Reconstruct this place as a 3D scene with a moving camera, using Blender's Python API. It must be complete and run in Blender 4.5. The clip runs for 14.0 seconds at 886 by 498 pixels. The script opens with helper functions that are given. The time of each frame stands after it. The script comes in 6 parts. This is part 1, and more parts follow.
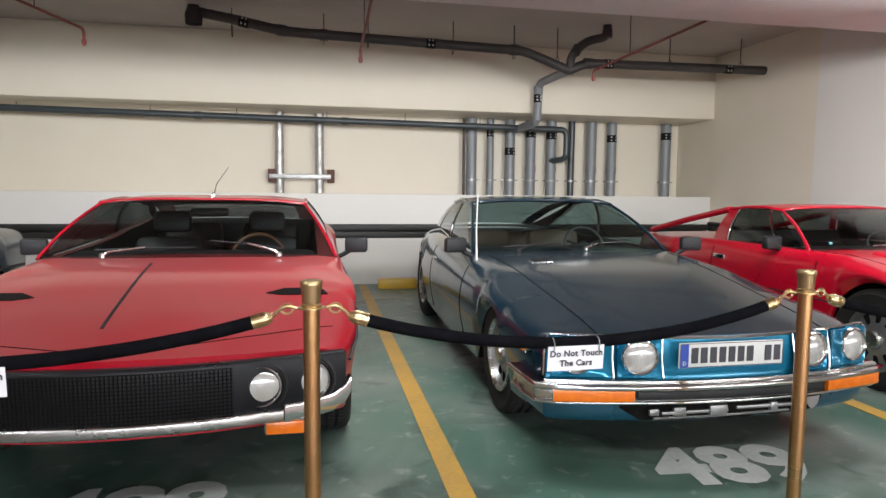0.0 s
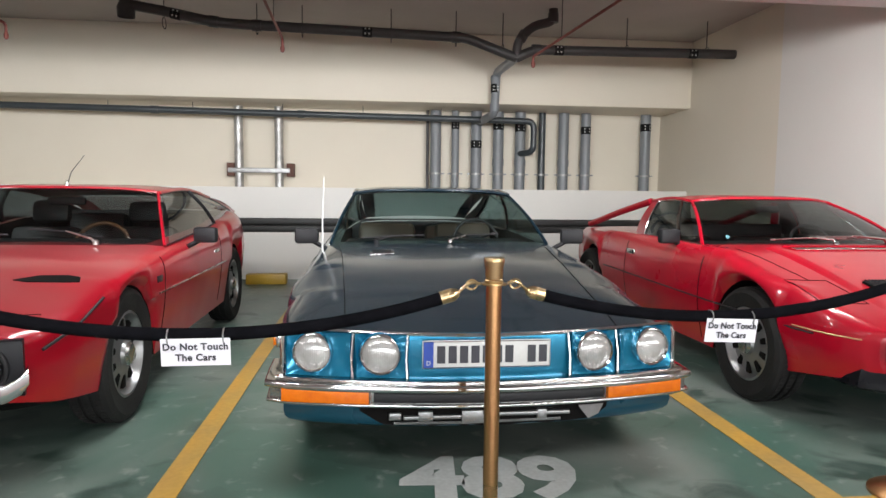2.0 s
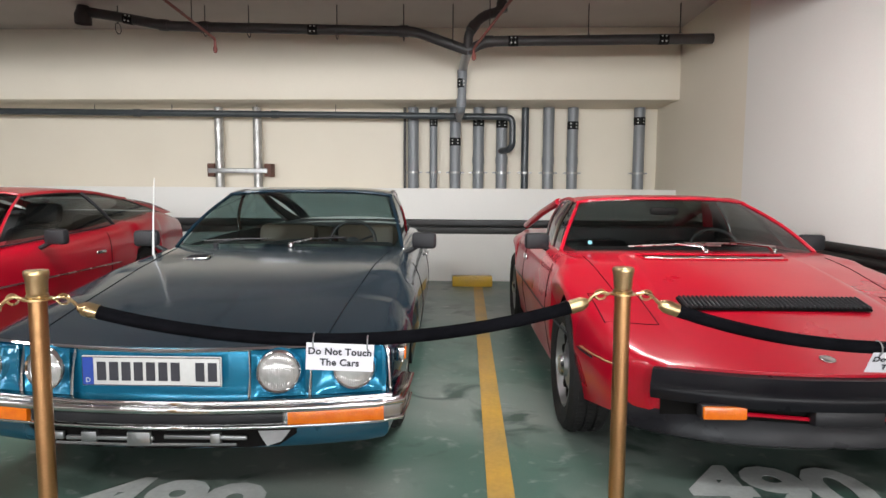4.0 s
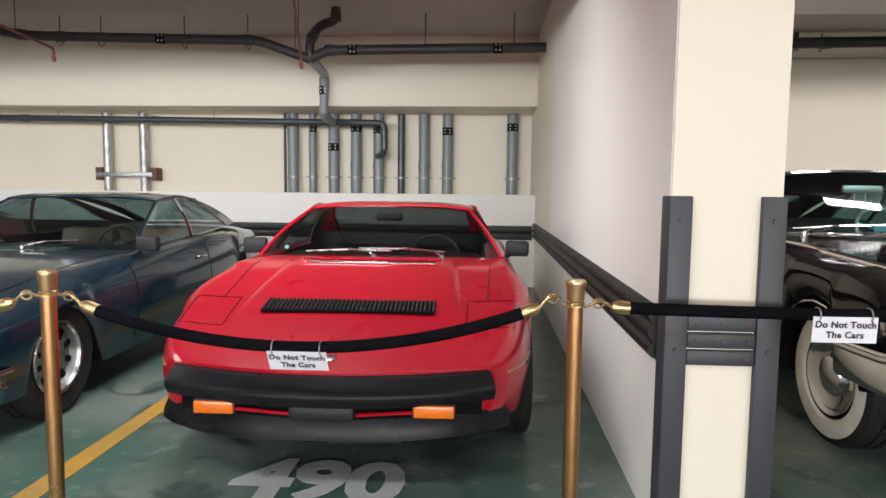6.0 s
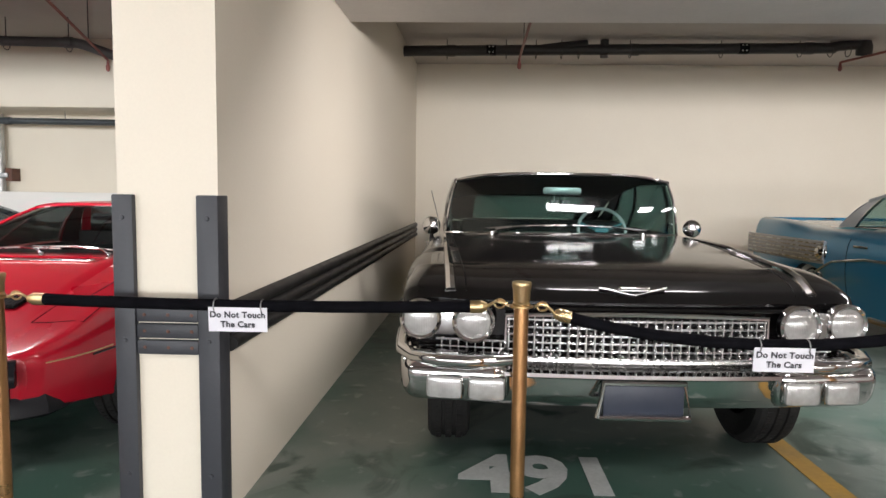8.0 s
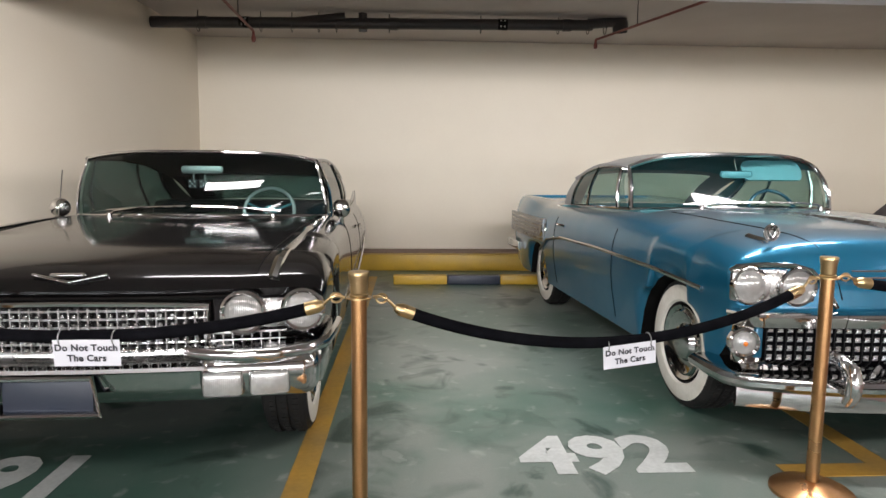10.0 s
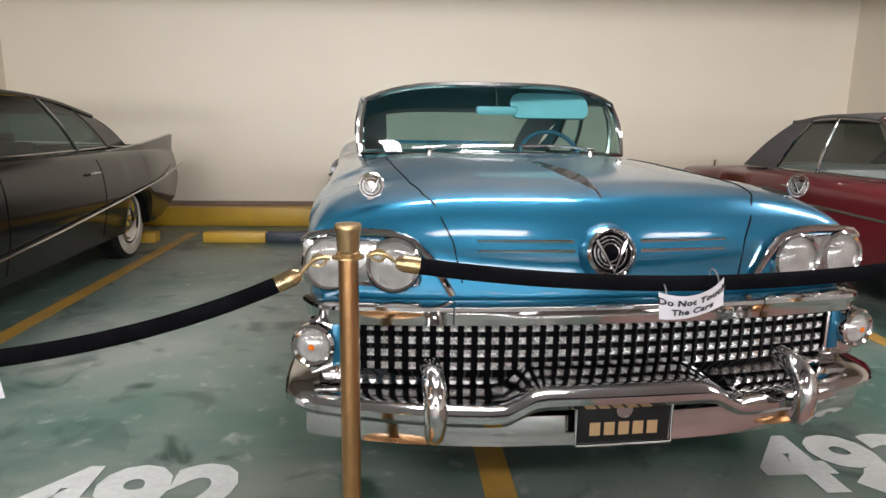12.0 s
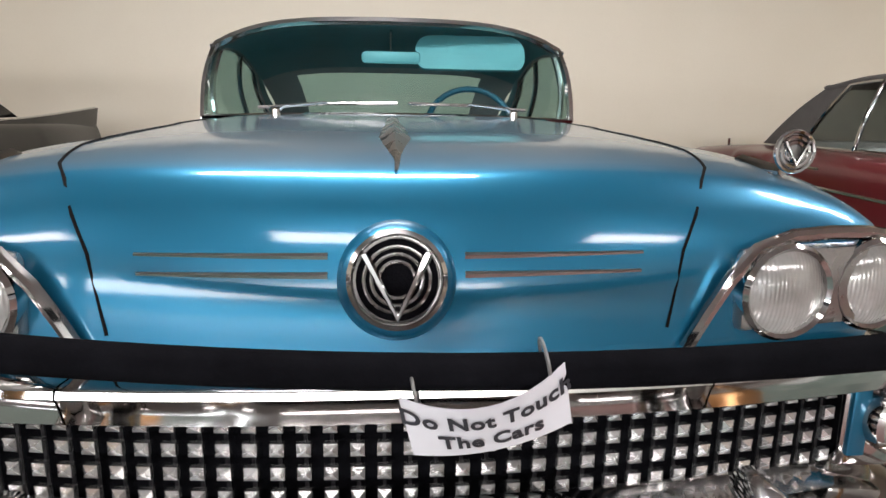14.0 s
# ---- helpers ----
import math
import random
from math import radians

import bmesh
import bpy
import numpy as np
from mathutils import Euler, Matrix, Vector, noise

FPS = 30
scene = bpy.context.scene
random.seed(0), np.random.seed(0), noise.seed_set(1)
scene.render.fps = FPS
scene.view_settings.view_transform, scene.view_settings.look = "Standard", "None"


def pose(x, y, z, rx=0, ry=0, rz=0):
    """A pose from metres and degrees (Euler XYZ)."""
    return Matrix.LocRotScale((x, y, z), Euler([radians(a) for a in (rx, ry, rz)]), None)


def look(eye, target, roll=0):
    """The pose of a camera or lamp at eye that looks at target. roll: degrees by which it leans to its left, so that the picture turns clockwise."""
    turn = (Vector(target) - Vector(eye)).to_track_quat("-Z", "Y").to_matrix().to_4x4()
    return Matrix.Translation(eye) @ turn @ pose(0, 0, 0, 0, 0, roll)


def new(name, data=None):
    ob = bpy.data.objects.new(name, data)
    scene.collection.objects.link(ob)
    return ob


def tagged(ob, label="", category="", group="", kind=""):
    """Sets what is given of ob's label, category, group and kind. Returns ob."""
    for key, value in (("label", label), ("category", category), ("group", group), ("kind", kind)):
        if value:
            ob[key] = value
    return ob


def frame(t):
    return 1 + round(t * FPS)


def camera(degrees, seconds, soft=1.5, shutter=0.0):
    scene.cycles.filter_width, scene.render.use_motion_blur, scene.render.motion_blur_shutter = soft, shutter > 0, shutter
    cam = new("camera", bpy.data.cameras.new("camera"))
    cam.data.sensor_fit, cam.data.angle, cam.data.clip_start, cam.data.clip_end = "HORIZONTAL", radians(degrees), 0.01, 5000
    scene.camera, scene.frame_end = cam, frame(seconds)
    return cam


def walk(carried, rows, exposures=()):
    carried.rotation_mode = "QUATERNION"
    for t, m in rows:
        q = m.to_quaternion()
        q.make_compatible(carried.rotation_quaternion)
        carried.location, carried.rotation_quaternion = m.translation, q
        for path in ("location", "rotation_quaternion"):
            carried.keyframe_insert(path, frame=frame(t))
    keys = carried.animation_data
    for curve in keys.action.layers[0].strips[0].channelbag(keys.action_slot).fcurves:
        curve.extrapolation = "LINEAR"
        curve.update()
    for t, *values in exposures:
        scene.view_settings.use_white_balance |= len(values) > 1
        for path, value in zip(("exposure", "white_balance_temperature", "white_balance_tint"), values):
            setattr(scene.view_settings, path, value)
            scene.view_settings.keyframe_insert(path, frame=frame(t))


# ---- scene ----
# ---- camera ----
cam = camera(69.0, 14.0, soft=1.5)
PATH = [
    (0, (0.167, -1.168, 1.264), (0.548, 0.787, 1.086), 0.6),
    (0.5, (0.557, -1.177, 1.245), (0.931, 0.78, 1.063), 0.6),
    (1, (0.94, -1.174, 1.24), (1.302, 0.785, 1.058), 0.7),
    (1.5, (1.246, -1.18, 1.232), (1.55, 0.788, 1.052), 0.9),
    (2, (1.576, -1.135, 1.203), (1.784, 0.846, 1.021), 0.6),
    (2.2, (1.712, -1.125, 1.201), (1.884, 0.859, 1.017), 0.5),
    (4.3, (3.51, -0.88, 1.238), (3.412, 1.106, 1.045), 0.5),
    (4.5, (3.706, -0.869, 1.239), (3.597, 1.114, 1.044), 0.6),
    (5, (4.22, -0.899, 1.256), (4.108, 1.09, 1.072), 0.6),
    (5.5, (4.769, -0.938, 1.286), (4.638, 1.046, 1.105), 0.7),
    (6, (5.221, -0.993, 1.278), (5.102, 0.995, 1.095), 0.6),
    (6.5, (5.701, -1.046, 1.261), (5.582, 0.943, 1.08), 0.7),
    (7, (6.173, -1.049, 1.26), (6.04, 0.939, 1.085), 0.8),
    (7.5, (6.647, -1.04, 1.277), (6.539, 0.95, 1.103), 0.9),
    (8, (7.194, -1.035, 1.287), (7.115, 0.956, 1.113), 0.8),
    (8.5, (7.681, -0.984, 1.273), (7.64, 1.008, 1.093), 0.7),
    (9, (8.203, -0.934, 1.276), (8.206, 1.057, 1.095), 0.7),
    (9.2, (8.423, -0.947, 1.296), (8.45, 1.045, 1.112), 0.7),
    (11.3, (10.542, -0.383, 1.304), (10.702, 1.579, 0.955), 0.6),
    (11.5, (10.706, -0.291, 1.276), (10.863, 1.67, 0.916), 0.9),
    (12, (11.081, -0.004, 1.238), (11.221, 1.954, 0.853), 0.8),
    (12.5, (11.356, 0.333, 1.179), (11.483, 2.29, 0.786), 1.0),
    (13, (11.549, 0.623, 1.137), (11.653, 2.579, 0.730), 0.8),
    (13.5, (11.679, 0.874, 1.126), (11.744, 2.827, 0.701), 0.8),
    (14, (11.813, 0.977, 1.104), (11.852, 2.931, 0.681), 0.8),
]
walk(cam, [(t, look(eye, target, roll)) for t, eye, target, roll in PATH],
     exposures=[(0.0, 0.0), (9.2, 0.0), (11.4, 0.0), (14.0, 0.0)])

# ---- light: daylight from the open side of the car park behind the camera, and tube lamps over the aisle ----
world = bpy.data.worlds.new("sky")
scene.world = world
world.use_nodes = True
_sky = world.node_tree.nodes.new("ShaderNodeTexSky")
_sky.sky_type = "NISHITA"
_sky.sun_disc = False
_sky.sun_elevation, _sky.sun_rotation = radians(50), radians(200)
world.node_tree.links.new(_sky.outputs[0], world.node_tree.nodes["Background"].inputs[0])
world.node_tree.nodes["Background"].inputs[1].default_value = 0.12


def area_light(name, eye, target, sx, sy, power, color):
    d = bpy.data.lights.new(name, "AREA")
    d.shape, d.size, d.size_y, d.energy, d.color = "RECTANGLE", sx, sy, power, color
    ob = new(name, d)
    ob.matrix_world = look(eye, target)
    return ob


DAY = (1.0, 0.98, 0.98)
area_light("opening_light", (1.0, -13.8, 1.70), (1.0, 6.0, 1.2), 13.0, 1.4, 960, (0.94, 0.98, 1.02))
area_light("opening_light", (11.5, -13.8, 1.70), (11.5, 6.0, 1.2), 13.0, 1.4, 1010, DAY)
TUBES = [(x, y) for y in (-0.7, 2.3) for x in (-2.6, 0.8, 3.9, 8.3, 11.5, 14.5)]
for tx, ty in TUBES:
    area_light("tube_light", (tx, ty, 2.40 if tx > 6.1 else 2.50), (tx, ty + (0.9 if ty > 0 else 0.4), 1.4), 1.2, 0.30, (78 if tx < 6 else 80) if ty > 0 else 46 if tx < 6 else 26, (0.96, 0.975, 0.985) if tx < 6 else (1.0, 0.955, 0.955))


# ---- materials ----
def _mat(name):
    m = bpy.data.materials.new(name)
    m.use_nodes = True
    nt = m.node_tree
    return m, nt, nt.nodes["Principled BSDF"], nt.nodes.new, nt.links.new


def surface(name, col, col2=None, rough=0.5, metal=0.0, scale=3.0, fine=60.0, bump=0.0, var=0.5, coat=0.0, rough2=None, spec=0.5, speck=0.15, detail=6.0):
    """Two colours mixed by a coarse and a fine noise, with relief and uneven gloss."""
    m, nt, p, N, L = _mat(name)
    col2 = col2 or tuple(c * 0.8 for c in col)
    tc = N("ShaderNodeTexCoord")
    n1, n2 = N("ShaderNodeTexNoise"), N("ShaderNodeTexNoise")
    for n, s in ((n1, scale), (n2, fine)):
        n.inputs["Scale"].default_value = s
        n.inputs["Detail"].default_value = detail
        L(tc.outputs["Object"], n.inputs["Vector"])
    r = N("ShaderNodeValToRGB")
    r.color_ramp.elements[0].position, r.color_ramp.elements[1].position = 0.5 - var / 2, 0.5 + var / 2
    r.color_ramp.elements[0].color, r.color_ramp.elements[1].color = (*col, 1), (*col2, 1)
    L(n1.outputs[0], r.inputs[0])
    mx = N("ShaderNodeMix")
    mx.data_type, mx.blend_type = "RGBA", "MULTIPLY"
    mx.inputs[0].default_value = speck
    L(r.outputs[0], mx.inputs[6])
    L(n2.outputs[0], mx.inputs[7])
    L(mx.outputs[2], p.inputs["Base Color"])
    mr = N("ShaderNodeMapRange")
    mr.inputs[3].default_value, mr.inputs[4].default_value = rough, rough if rough2 is None else rough2
    mr.inputs[1].default_value, mr.inputs[2].default_value = 0.35, 0.65
    L(n1.outputs[0], mr.inputs[0])
    L(mr.outputs[0], p.inputs["Roughness"])
    p.inputs["Metallic"].default_value = metal
    p.inputs["Specular IOR Level"].default_value = spec
    if coat:
        p.inputs["Coat Weight"].default_value, p.inputs["Coat Roughness"].default_value = coat, 0.06
    if bump:
        b = N("ShaderNodeBump")
        b.inputs["Strength"].default_value, b.inputs["Distance"].default_value = bump, 0.01
        L(n2.outputs[0], b.inputs["Height"])
        L(b.outputs[0], p.inputs["Normal"])
    return m


def car_paint(name, col, dust_sheen=(0.35, 0.32, 0.29), amount=0.12, rough=0.28, metal=0.0, coat=0.4, level=0.2):
    """Lacquer under a thin uneven film, dusty on faces which look up; it also paints in hood sheen."""
    m, nt, p, N, L = _mat(name)
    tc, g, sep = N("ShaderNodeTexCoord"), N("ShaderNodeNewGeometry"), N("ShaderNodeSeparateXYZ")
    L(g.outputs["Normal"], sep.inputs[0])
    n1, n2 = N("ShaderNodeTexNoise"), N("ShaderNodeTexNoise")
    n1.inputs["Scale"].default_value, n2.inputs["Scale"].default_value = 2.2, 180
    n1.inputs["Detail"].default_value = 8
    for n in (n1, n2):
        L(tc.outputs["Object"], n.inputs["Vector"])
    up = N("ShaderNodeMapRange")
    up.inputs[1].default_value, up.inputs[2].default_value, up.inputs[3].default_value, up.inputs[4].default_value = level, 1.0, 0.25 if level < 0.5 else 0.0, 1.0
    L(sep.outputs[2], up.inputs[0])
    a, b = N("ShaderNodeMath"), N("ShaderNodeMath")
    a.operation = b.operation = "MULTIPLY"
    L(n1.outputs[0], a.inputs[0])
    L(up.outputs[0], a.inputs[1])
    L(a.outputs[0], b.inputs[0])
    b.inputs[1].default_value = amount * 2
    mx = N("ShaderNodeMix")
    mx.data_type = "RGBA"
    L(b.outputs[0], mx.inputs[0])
    mx.inputs[6].default_value, mx.inputs[7].default_value = (*col, 1), (*dust_sheen, 1)
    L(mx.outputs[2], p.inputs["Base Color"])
    mr = N("ShaderNodeMapRange")
    mr.inputs[3].default_value, mr.inputs[4].default_value = rough * 0.8, rough * 1.5
    L(n1.outputs[0], mr.inputs[0])
    L(mr.outputs[0], p.inputs["Roughness"])
    p.inputs["Metallic"].default_value = metal
    p.inputs["Coat Weight"].default_value, p.inputs["Coat Roughness"].default_value = coat, 0.08
    p.inputs["Specular IOR Level"].default_value = 0.25
    bp = N("ShaderNodeBump")
    bp.inputs["Strength"].default_value, bp.inputs["Distance"].default_value = 0.015, 0.002
    L(n2.outputs[0], bp.inputs["Height"])
    L(bp.outputs[0], p.inputs["Normal"])
    return m


def pane(name, tint, gloss=0.04):
    """A thin tinted window pane: it lets light straight through and mirrors at its face."""
    m, nt, p, N, L = _mat(name)
    nt.nodes.remove(p)
    t, g, mix, lw = N("ShaderNodeBsdfTransparent"), N("ShaderNodeBsdfGlossy"), N("ShaderNodeMixShader"), N("ShaderNodeLayerWeight")
    pw, f = N("ShaderNodeMath"), N("ShaderNodeMath")
    pw.operation, f.operation = "POWER", "MULTIPLY_ADD"
    pw.inputs[1].default_value, f.inputs[1].default_value, f.inputs[2].default_value = 5.0, 0.9, 0.045
    L(lw.outputs["Facing"], pw.inputs[0])
    L(pw.outputs[0], f.inputs[0])
    t.inputs[0].default_value = (*tint, 1)
    g.inputs["Roughness"].default_value = gloss
    L(f.outputs[0], mix.inputs[0])
    L(t.outputs[0], mix.inputs[1])
    L(g.outputs[0], mix.inputs[2])
    L(mix.outputs[0], nt.nodes["Material Output"].inputs[0])
    return m


def floor_paint(name, green, worn, pale):
    """Green resin coating: rubbed grey in broad patches, with dark damp stains and fine grit."""
    m, nt, p, N, L = _mat(name)
    tc = N("ShaderNodeTexCoord")

    def tex(scale, detail, distort=0.0):
        n = N("ShaderNodeTexNoise")
        n.inputs["Scale"].default_value, n.inputs["Detail"].default_value, n.inputs["Distortion"].default_value = scale, detail, distort
        L(tc.outputs["Object"], n.inputs["Vector"])
        return n

    def ramp(src, lo, hi):
        r = N("ShaderNodeMapRange")
        r.inputs[1].default_value, r.inputs[2].default_value = lo, hi
        L(src.outputs[0], r.inputs[0])
        return r

    def mixed(fac, a, b, mode="MIX"):
        mx = N("ShaderNodeMix")
        mx.data_type, mx.blend_type = "RGBA", mode
        L(fac.outputs[0], mx.inputs[0])
        for v, i in ((a, 6), (b, 7)):
            if isinstance(v, tuple):
                mx.inputs[i].default_value = (*v, 1)
            else:
                L(v.outputs[2], mx.inputs[i])
        return mx

    rub, stain, grit, spot = tex(0.9, 9, 0.6), tex(2.3, 8, 1.2), tex(140, 3), tex(9, 5, 0.4)
    c = mixed(ramp(rub, 0.40, 0.66), green, worn)
    c = mixed(ramp(spot, 0.60, 0.78), c, pale)
    c = mixed(ramp(stain, 0.565, 0.68), c, tuple(v * 0.42 for v in green))
    trail, off = tex(0.45, 1.5, 0.8), N("ShaderNodeMath")
    off.operation = "COMPARE"
    off.inputs[1].default_value, off.inputs[2].default_value = 0.5, 0.014
    soft = tex(3.4, 6, 0.5)
    wob, cut = N("ShaderNodeMath"), N("ShaderNodeMath")
    wob.operation, cut.operation = "MULTIPLY_ADD", "MULTIPLY"
    L(soft.outputs[0], wob.inputs[0])
    wob.inputs[1].default_value = 0.07
    shifted = N("ShaderNodeMath")
    shifted.operation = "SUBTRACT"
    L(trail.outputs[0], shifted.inputs[0])
    shifted.inputs[1].default_value = 0.035
    L(shifted.outputs[0], wob.inputs[2])
    L(wob.outputs[0], off.inputs[0])
    L(off.outputs[0], cut.inputs[0])
    L(ramp(soft, 0.50, 0.80).outputs[0], cut.inputs[1])
    c = mixed(cut, c, tuple(v * 0.5 for v in green))
    g2 = ramp(grit, 0.3, 1.4)
    c = mixed(g2, c, tuple(v * 0.5 for v in worn))
    L(c.outputs[2], p.inputs["Base Color"])
    r = N("ShaderNodeMapRange")
    r.inputs[3].default_value, r.inputs[4].default_value = 0.22, 0.5
    L(rub.outputs[0], r.inputs[0])
    L(r.outputs[0], p.inputs["Roughness"])
    b = N("ShaderNodeBump")
    b.inputs["Strength"].default_value, b.inputs["Distance"].default_value = 0.12, 0.004
    L(grit.outputs[0], b.inputs["Height"])
    L(b.outputs[0], p.inputs["Normal"])
    return m


M_FLOOR = floor_paint("green_floor_coating", (0.055, 0.13, 0.10), (0.235, 0.26, 0.235), (0.35, 0.37, 0.345))
M_REDFLOOR = surface("red_floor_coating", (0.30, 0.18, 0.165), (0.25, 0.155, 0.14), rough=0.45, scale=2, bump=0.05)
M_YLINE = surface("yellow_floor_paint", (0.70, 0.38, 0.035), (0.36, 0.25, 0.10), rough=0.45, scale=2.6, fine=40, speck=0.35, var=0.7, bump=0.04)
M_WNUM = surface("white_floor_paint", (0.66, 0.68, 0.66), (0.50, 0.53, 0.51), rough=0.5, scale=6, fine=50, speck=0.3, var=0.6)
M_WALL = surface("cream_wall_paint", (0.80, 0.735, 0.62), (0.735, 0.66, 0.54), rough=0.6, rough2=0.45, scale=1.2, fine=90, bump=0.05, speck=0.06, var=0.8)
M_WHITE = surface("white_wall_paint", (0.80, 0.775, 0.735), (0.75, 0.72, 0.68), rough=0.55, rough2=0.42, scale=1.1, fine=80, bump=0.05, speck=0.06, var=0.8)
M_CEIL = surface("ceiling_paint", (0.52, 0.475, 0.44), (0.45, 0.41, 0.38), rough=0.7, scale=1.5, fine=50, bump=0.12, speck=0.08)
M_BEAM = surface("beam_paint", (0.74, 0.71, 0.70), (0.66, 0.63, 0.625), rough=0.6, scale=2.5, fine=35, bump=0.25, speck=0.12)
M_RUBBER = surface("black_rubber_strip", (0.006, 0.0055, 0.0055), (0.015, 0.0135, 0.0125), rough=0.42, rough2=0.55, scale=7, fine=90, bump=0.06)
M_GREYRUB = surface("grey_rubber_guard", (0.032, 0.034, 0.042), (0.05, 0.052, 0.06), rough=0.5, scale=4, fine=70, bump=0.08, var=0.8)
M_KERB = surface("yellow_kerb_paint", (0.66, 0.40, 0.03), (0.52, 0.33, 0.05), rough=0.4, scale=4, fine=60, speck=0.25, bump=0.06)
M_KERBTOP = surface("brown_kerb_top", (0.26, 0.17, 0.12), (0.20, 0.13, 0.10), rough=0.7, scale=5)
M_NAVY = surface("navy_paint", (0.02, 0.028, 0.05), (0.04, 0.045, 0.065), rough=0.45, scale=6)
M_PIPE = surface("grey_pipe_plastic", (0.20, 0.215, 0.235), (0.27, 0.28, 0.295), rough=0.38, scale=3, fine=50, var=0.9, speck=0.2)
M_PIPED = surface("dark_pipe_plastic", (0.036, 0.033, 0.034), (0.06, 0.054, 0.052), rough=0.45, scale=4, fine=60)
M_PIPEK = surface("charcoal_pipe_plastic", (0.035, 0.045, 0.052), (0.06, 0.068, 0.075), rough=0.3, scale=4, fine=60)
M_FOIL = surface("silver_pipe_lagging", (0.62, 0.61, 0.59), (0.42, 0.41, 0.40), rough=0.32, rough2=0.5, metal=0.75, scale=14, fine=40, bump=0.5)
M_STEEL = surface("galvanised_steel", (0.45, 0.45, 0.45), (0.30, 0.30, 0.30), rough=0.4, metal=0.8, scale=12)
M_RUST = surface("rusty_steel", (0.17, 0.075, 0.05), (0.10, 0.05, 0.04), rough=0.75, scale=14, bump=0.2)
M_REDPIPE = surface("red_oxide_pipe", (0.24, 0.055, 0.04), (0.17, 0.05, 0.04), rough=0.5, scale=9)
M_STUD = surface("satin_chrome", (0.84, 0.84, 0.84), (0.70, 0.70, 0.70), rough=0.18, rough2=0.32, metal=0.9, scale=9)
M_LABEL = surface("black_label", (0.008, 0.008, 0.008), (0.014, 0.014, 0.014), rough=0.55, spec=0.12)
M_LABELW = surface("pale_label_print", (0.7, 0.7, 0.68), rough=0.5)
M_BRASS = surface("brass", (0.68, 0.52, 0.29), (0.56, 0.40, 0.20), rough=0.24, rough2=0.36, metal=1.0, scale=9, fine=120, speck=0.2)
M_COPPER = surface("brushed_brass_pole", (0.60, 0.335, 0.155), (0.48, 0.26, 0.115), rough=0.25, rough2=0.4, metal=1.0, scale=7, fine=150, speck=0.25, bump=0.02)
M_VELVET = surface("black_velvet", (0.004, 0.004, 0.005), (0.008, 0.008, 0.010), rough=1.0, scale=20, fine=200, bump=0.2, spec=0.02)
M_PAPER = surface("white_laminated_paper", (0.80, 0.79, 0.83), (0.74, 0.73, 0.78), rough=0.3, scale=9, speck=0.05)
M_INK = surface("black_ink", (0.035, 0.035, 0.045), rough=0.5)
M_CHROME = surface("chrome", (0.62, 0.61, 0.60), (0.54, 0.53, 0.525), rough=0.05, rough2=0.11, metal=1.0, scale=6, fine=90, speck=0.06)
M_DULLCHROME = surface("dull_chrome", (0.55, 0.54, 0.53), (0.42, 0.41, 0.40), rough=0.2, rough2=0.34, metal=1.0, scale=9, fine=90, speck=0.15)
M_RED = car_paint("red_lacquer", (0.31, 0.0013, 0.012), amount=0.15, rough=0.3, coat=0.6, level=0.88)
M_RED2 = car_paint("bright_red_lacquer", (0.35, 0.0012, 0.014), amount=0.004, rough=0.26, coat=0.6)
# Light is put into colour: one teal paint, dark hood, bright nose, mid valance
M_TEAL = car_paint("teal_lacquer_shaded", (0.005, 0.020, 0.034), amount=0.05, rough=0.2, metal=0.15, coat=0.8, level=0.86)
M_TEALB = car_paint("teal_lacquer_lit", (0.012, 0.18, 0.31), amount=0.01, rough=0.18, metal=0.45)
M_TEALV = car_paint("teal_lacquer_half_lit", (0.008, 0.062, 0.10), amount=0.03, rough=0.25, metal=0.3, coat=0.6)
M_BLACK = car_paint("black_lacquer", (0.003, 0.0027, 0.003), amount=0.012, rough=0.10, coat=0.22)
# Strong film: dusty hood top plus the grey wall reflection put into its colour
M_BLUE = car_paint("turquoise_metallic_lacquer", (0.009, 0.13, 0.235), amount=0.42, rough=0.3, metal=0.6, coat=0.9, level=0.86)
M_SILVER = car_paint("silver_roof_lacquer", (0.36, 0.37, 0.38), amount=0.1, rough=0.3, metal=0.3)
M_MAROON = car_paint("maroon_lacquer", (0.12, 0.006, 0.012), amount=0.05, rough=0.28)
M_GREYCAR = car_paint("slate_blue_lacquer", (0.05, 0.065, 0.08), amount=0.12, rough=0.3)
M_CANVAS = surface("grey_canvas", (0.13, 0.12, 0.115), (0.10, 0.092, 0.09), rough=0.9, scale=12, fine=160, bump=0.3)
M_PLASTIC = surface("black_plastic", (0.010, 0.010, 0.012), (0.020, 0.019, 0.021), rough=0.42, rough2=0.55, scale=6, fine=110, bump=0.06, spec=0.3)
M_BUMPER = surface("black_bumper_rubber", (0.006, 0.006, 0.008), (0.012, 0.012, 0.014), rough=0.26, rough2=0.4, scale=5, fine=120, bump=0.03, speck=0.1, spec=0.16)
M_UNDER = surface("underbody", (0.004, 0.004, 0.004), (0.008, 0.007, 0.0065), rough=0.85, scale=8, spec=0.08)
M_TYRE = surface("tyre_rubber", (0.008, 0.0075, 0.0075), (0.018, 0.017, 0.016), rough=0.75, scale=8, fine=80, bump=0.25, spec=0.25)
M_WHITEWALL = surface("whitewall_rubber", (0.72, 0.69, 0.62), (0.58, 0.54, 0.47), rough=0.55, scale=10, speck=0.2)
M_ALLOY = surface("alloy", (0.32, 0.32, 0.32), (0.22, 0.22, 0.22), rough=0.38, metal=0.8, scale=9)
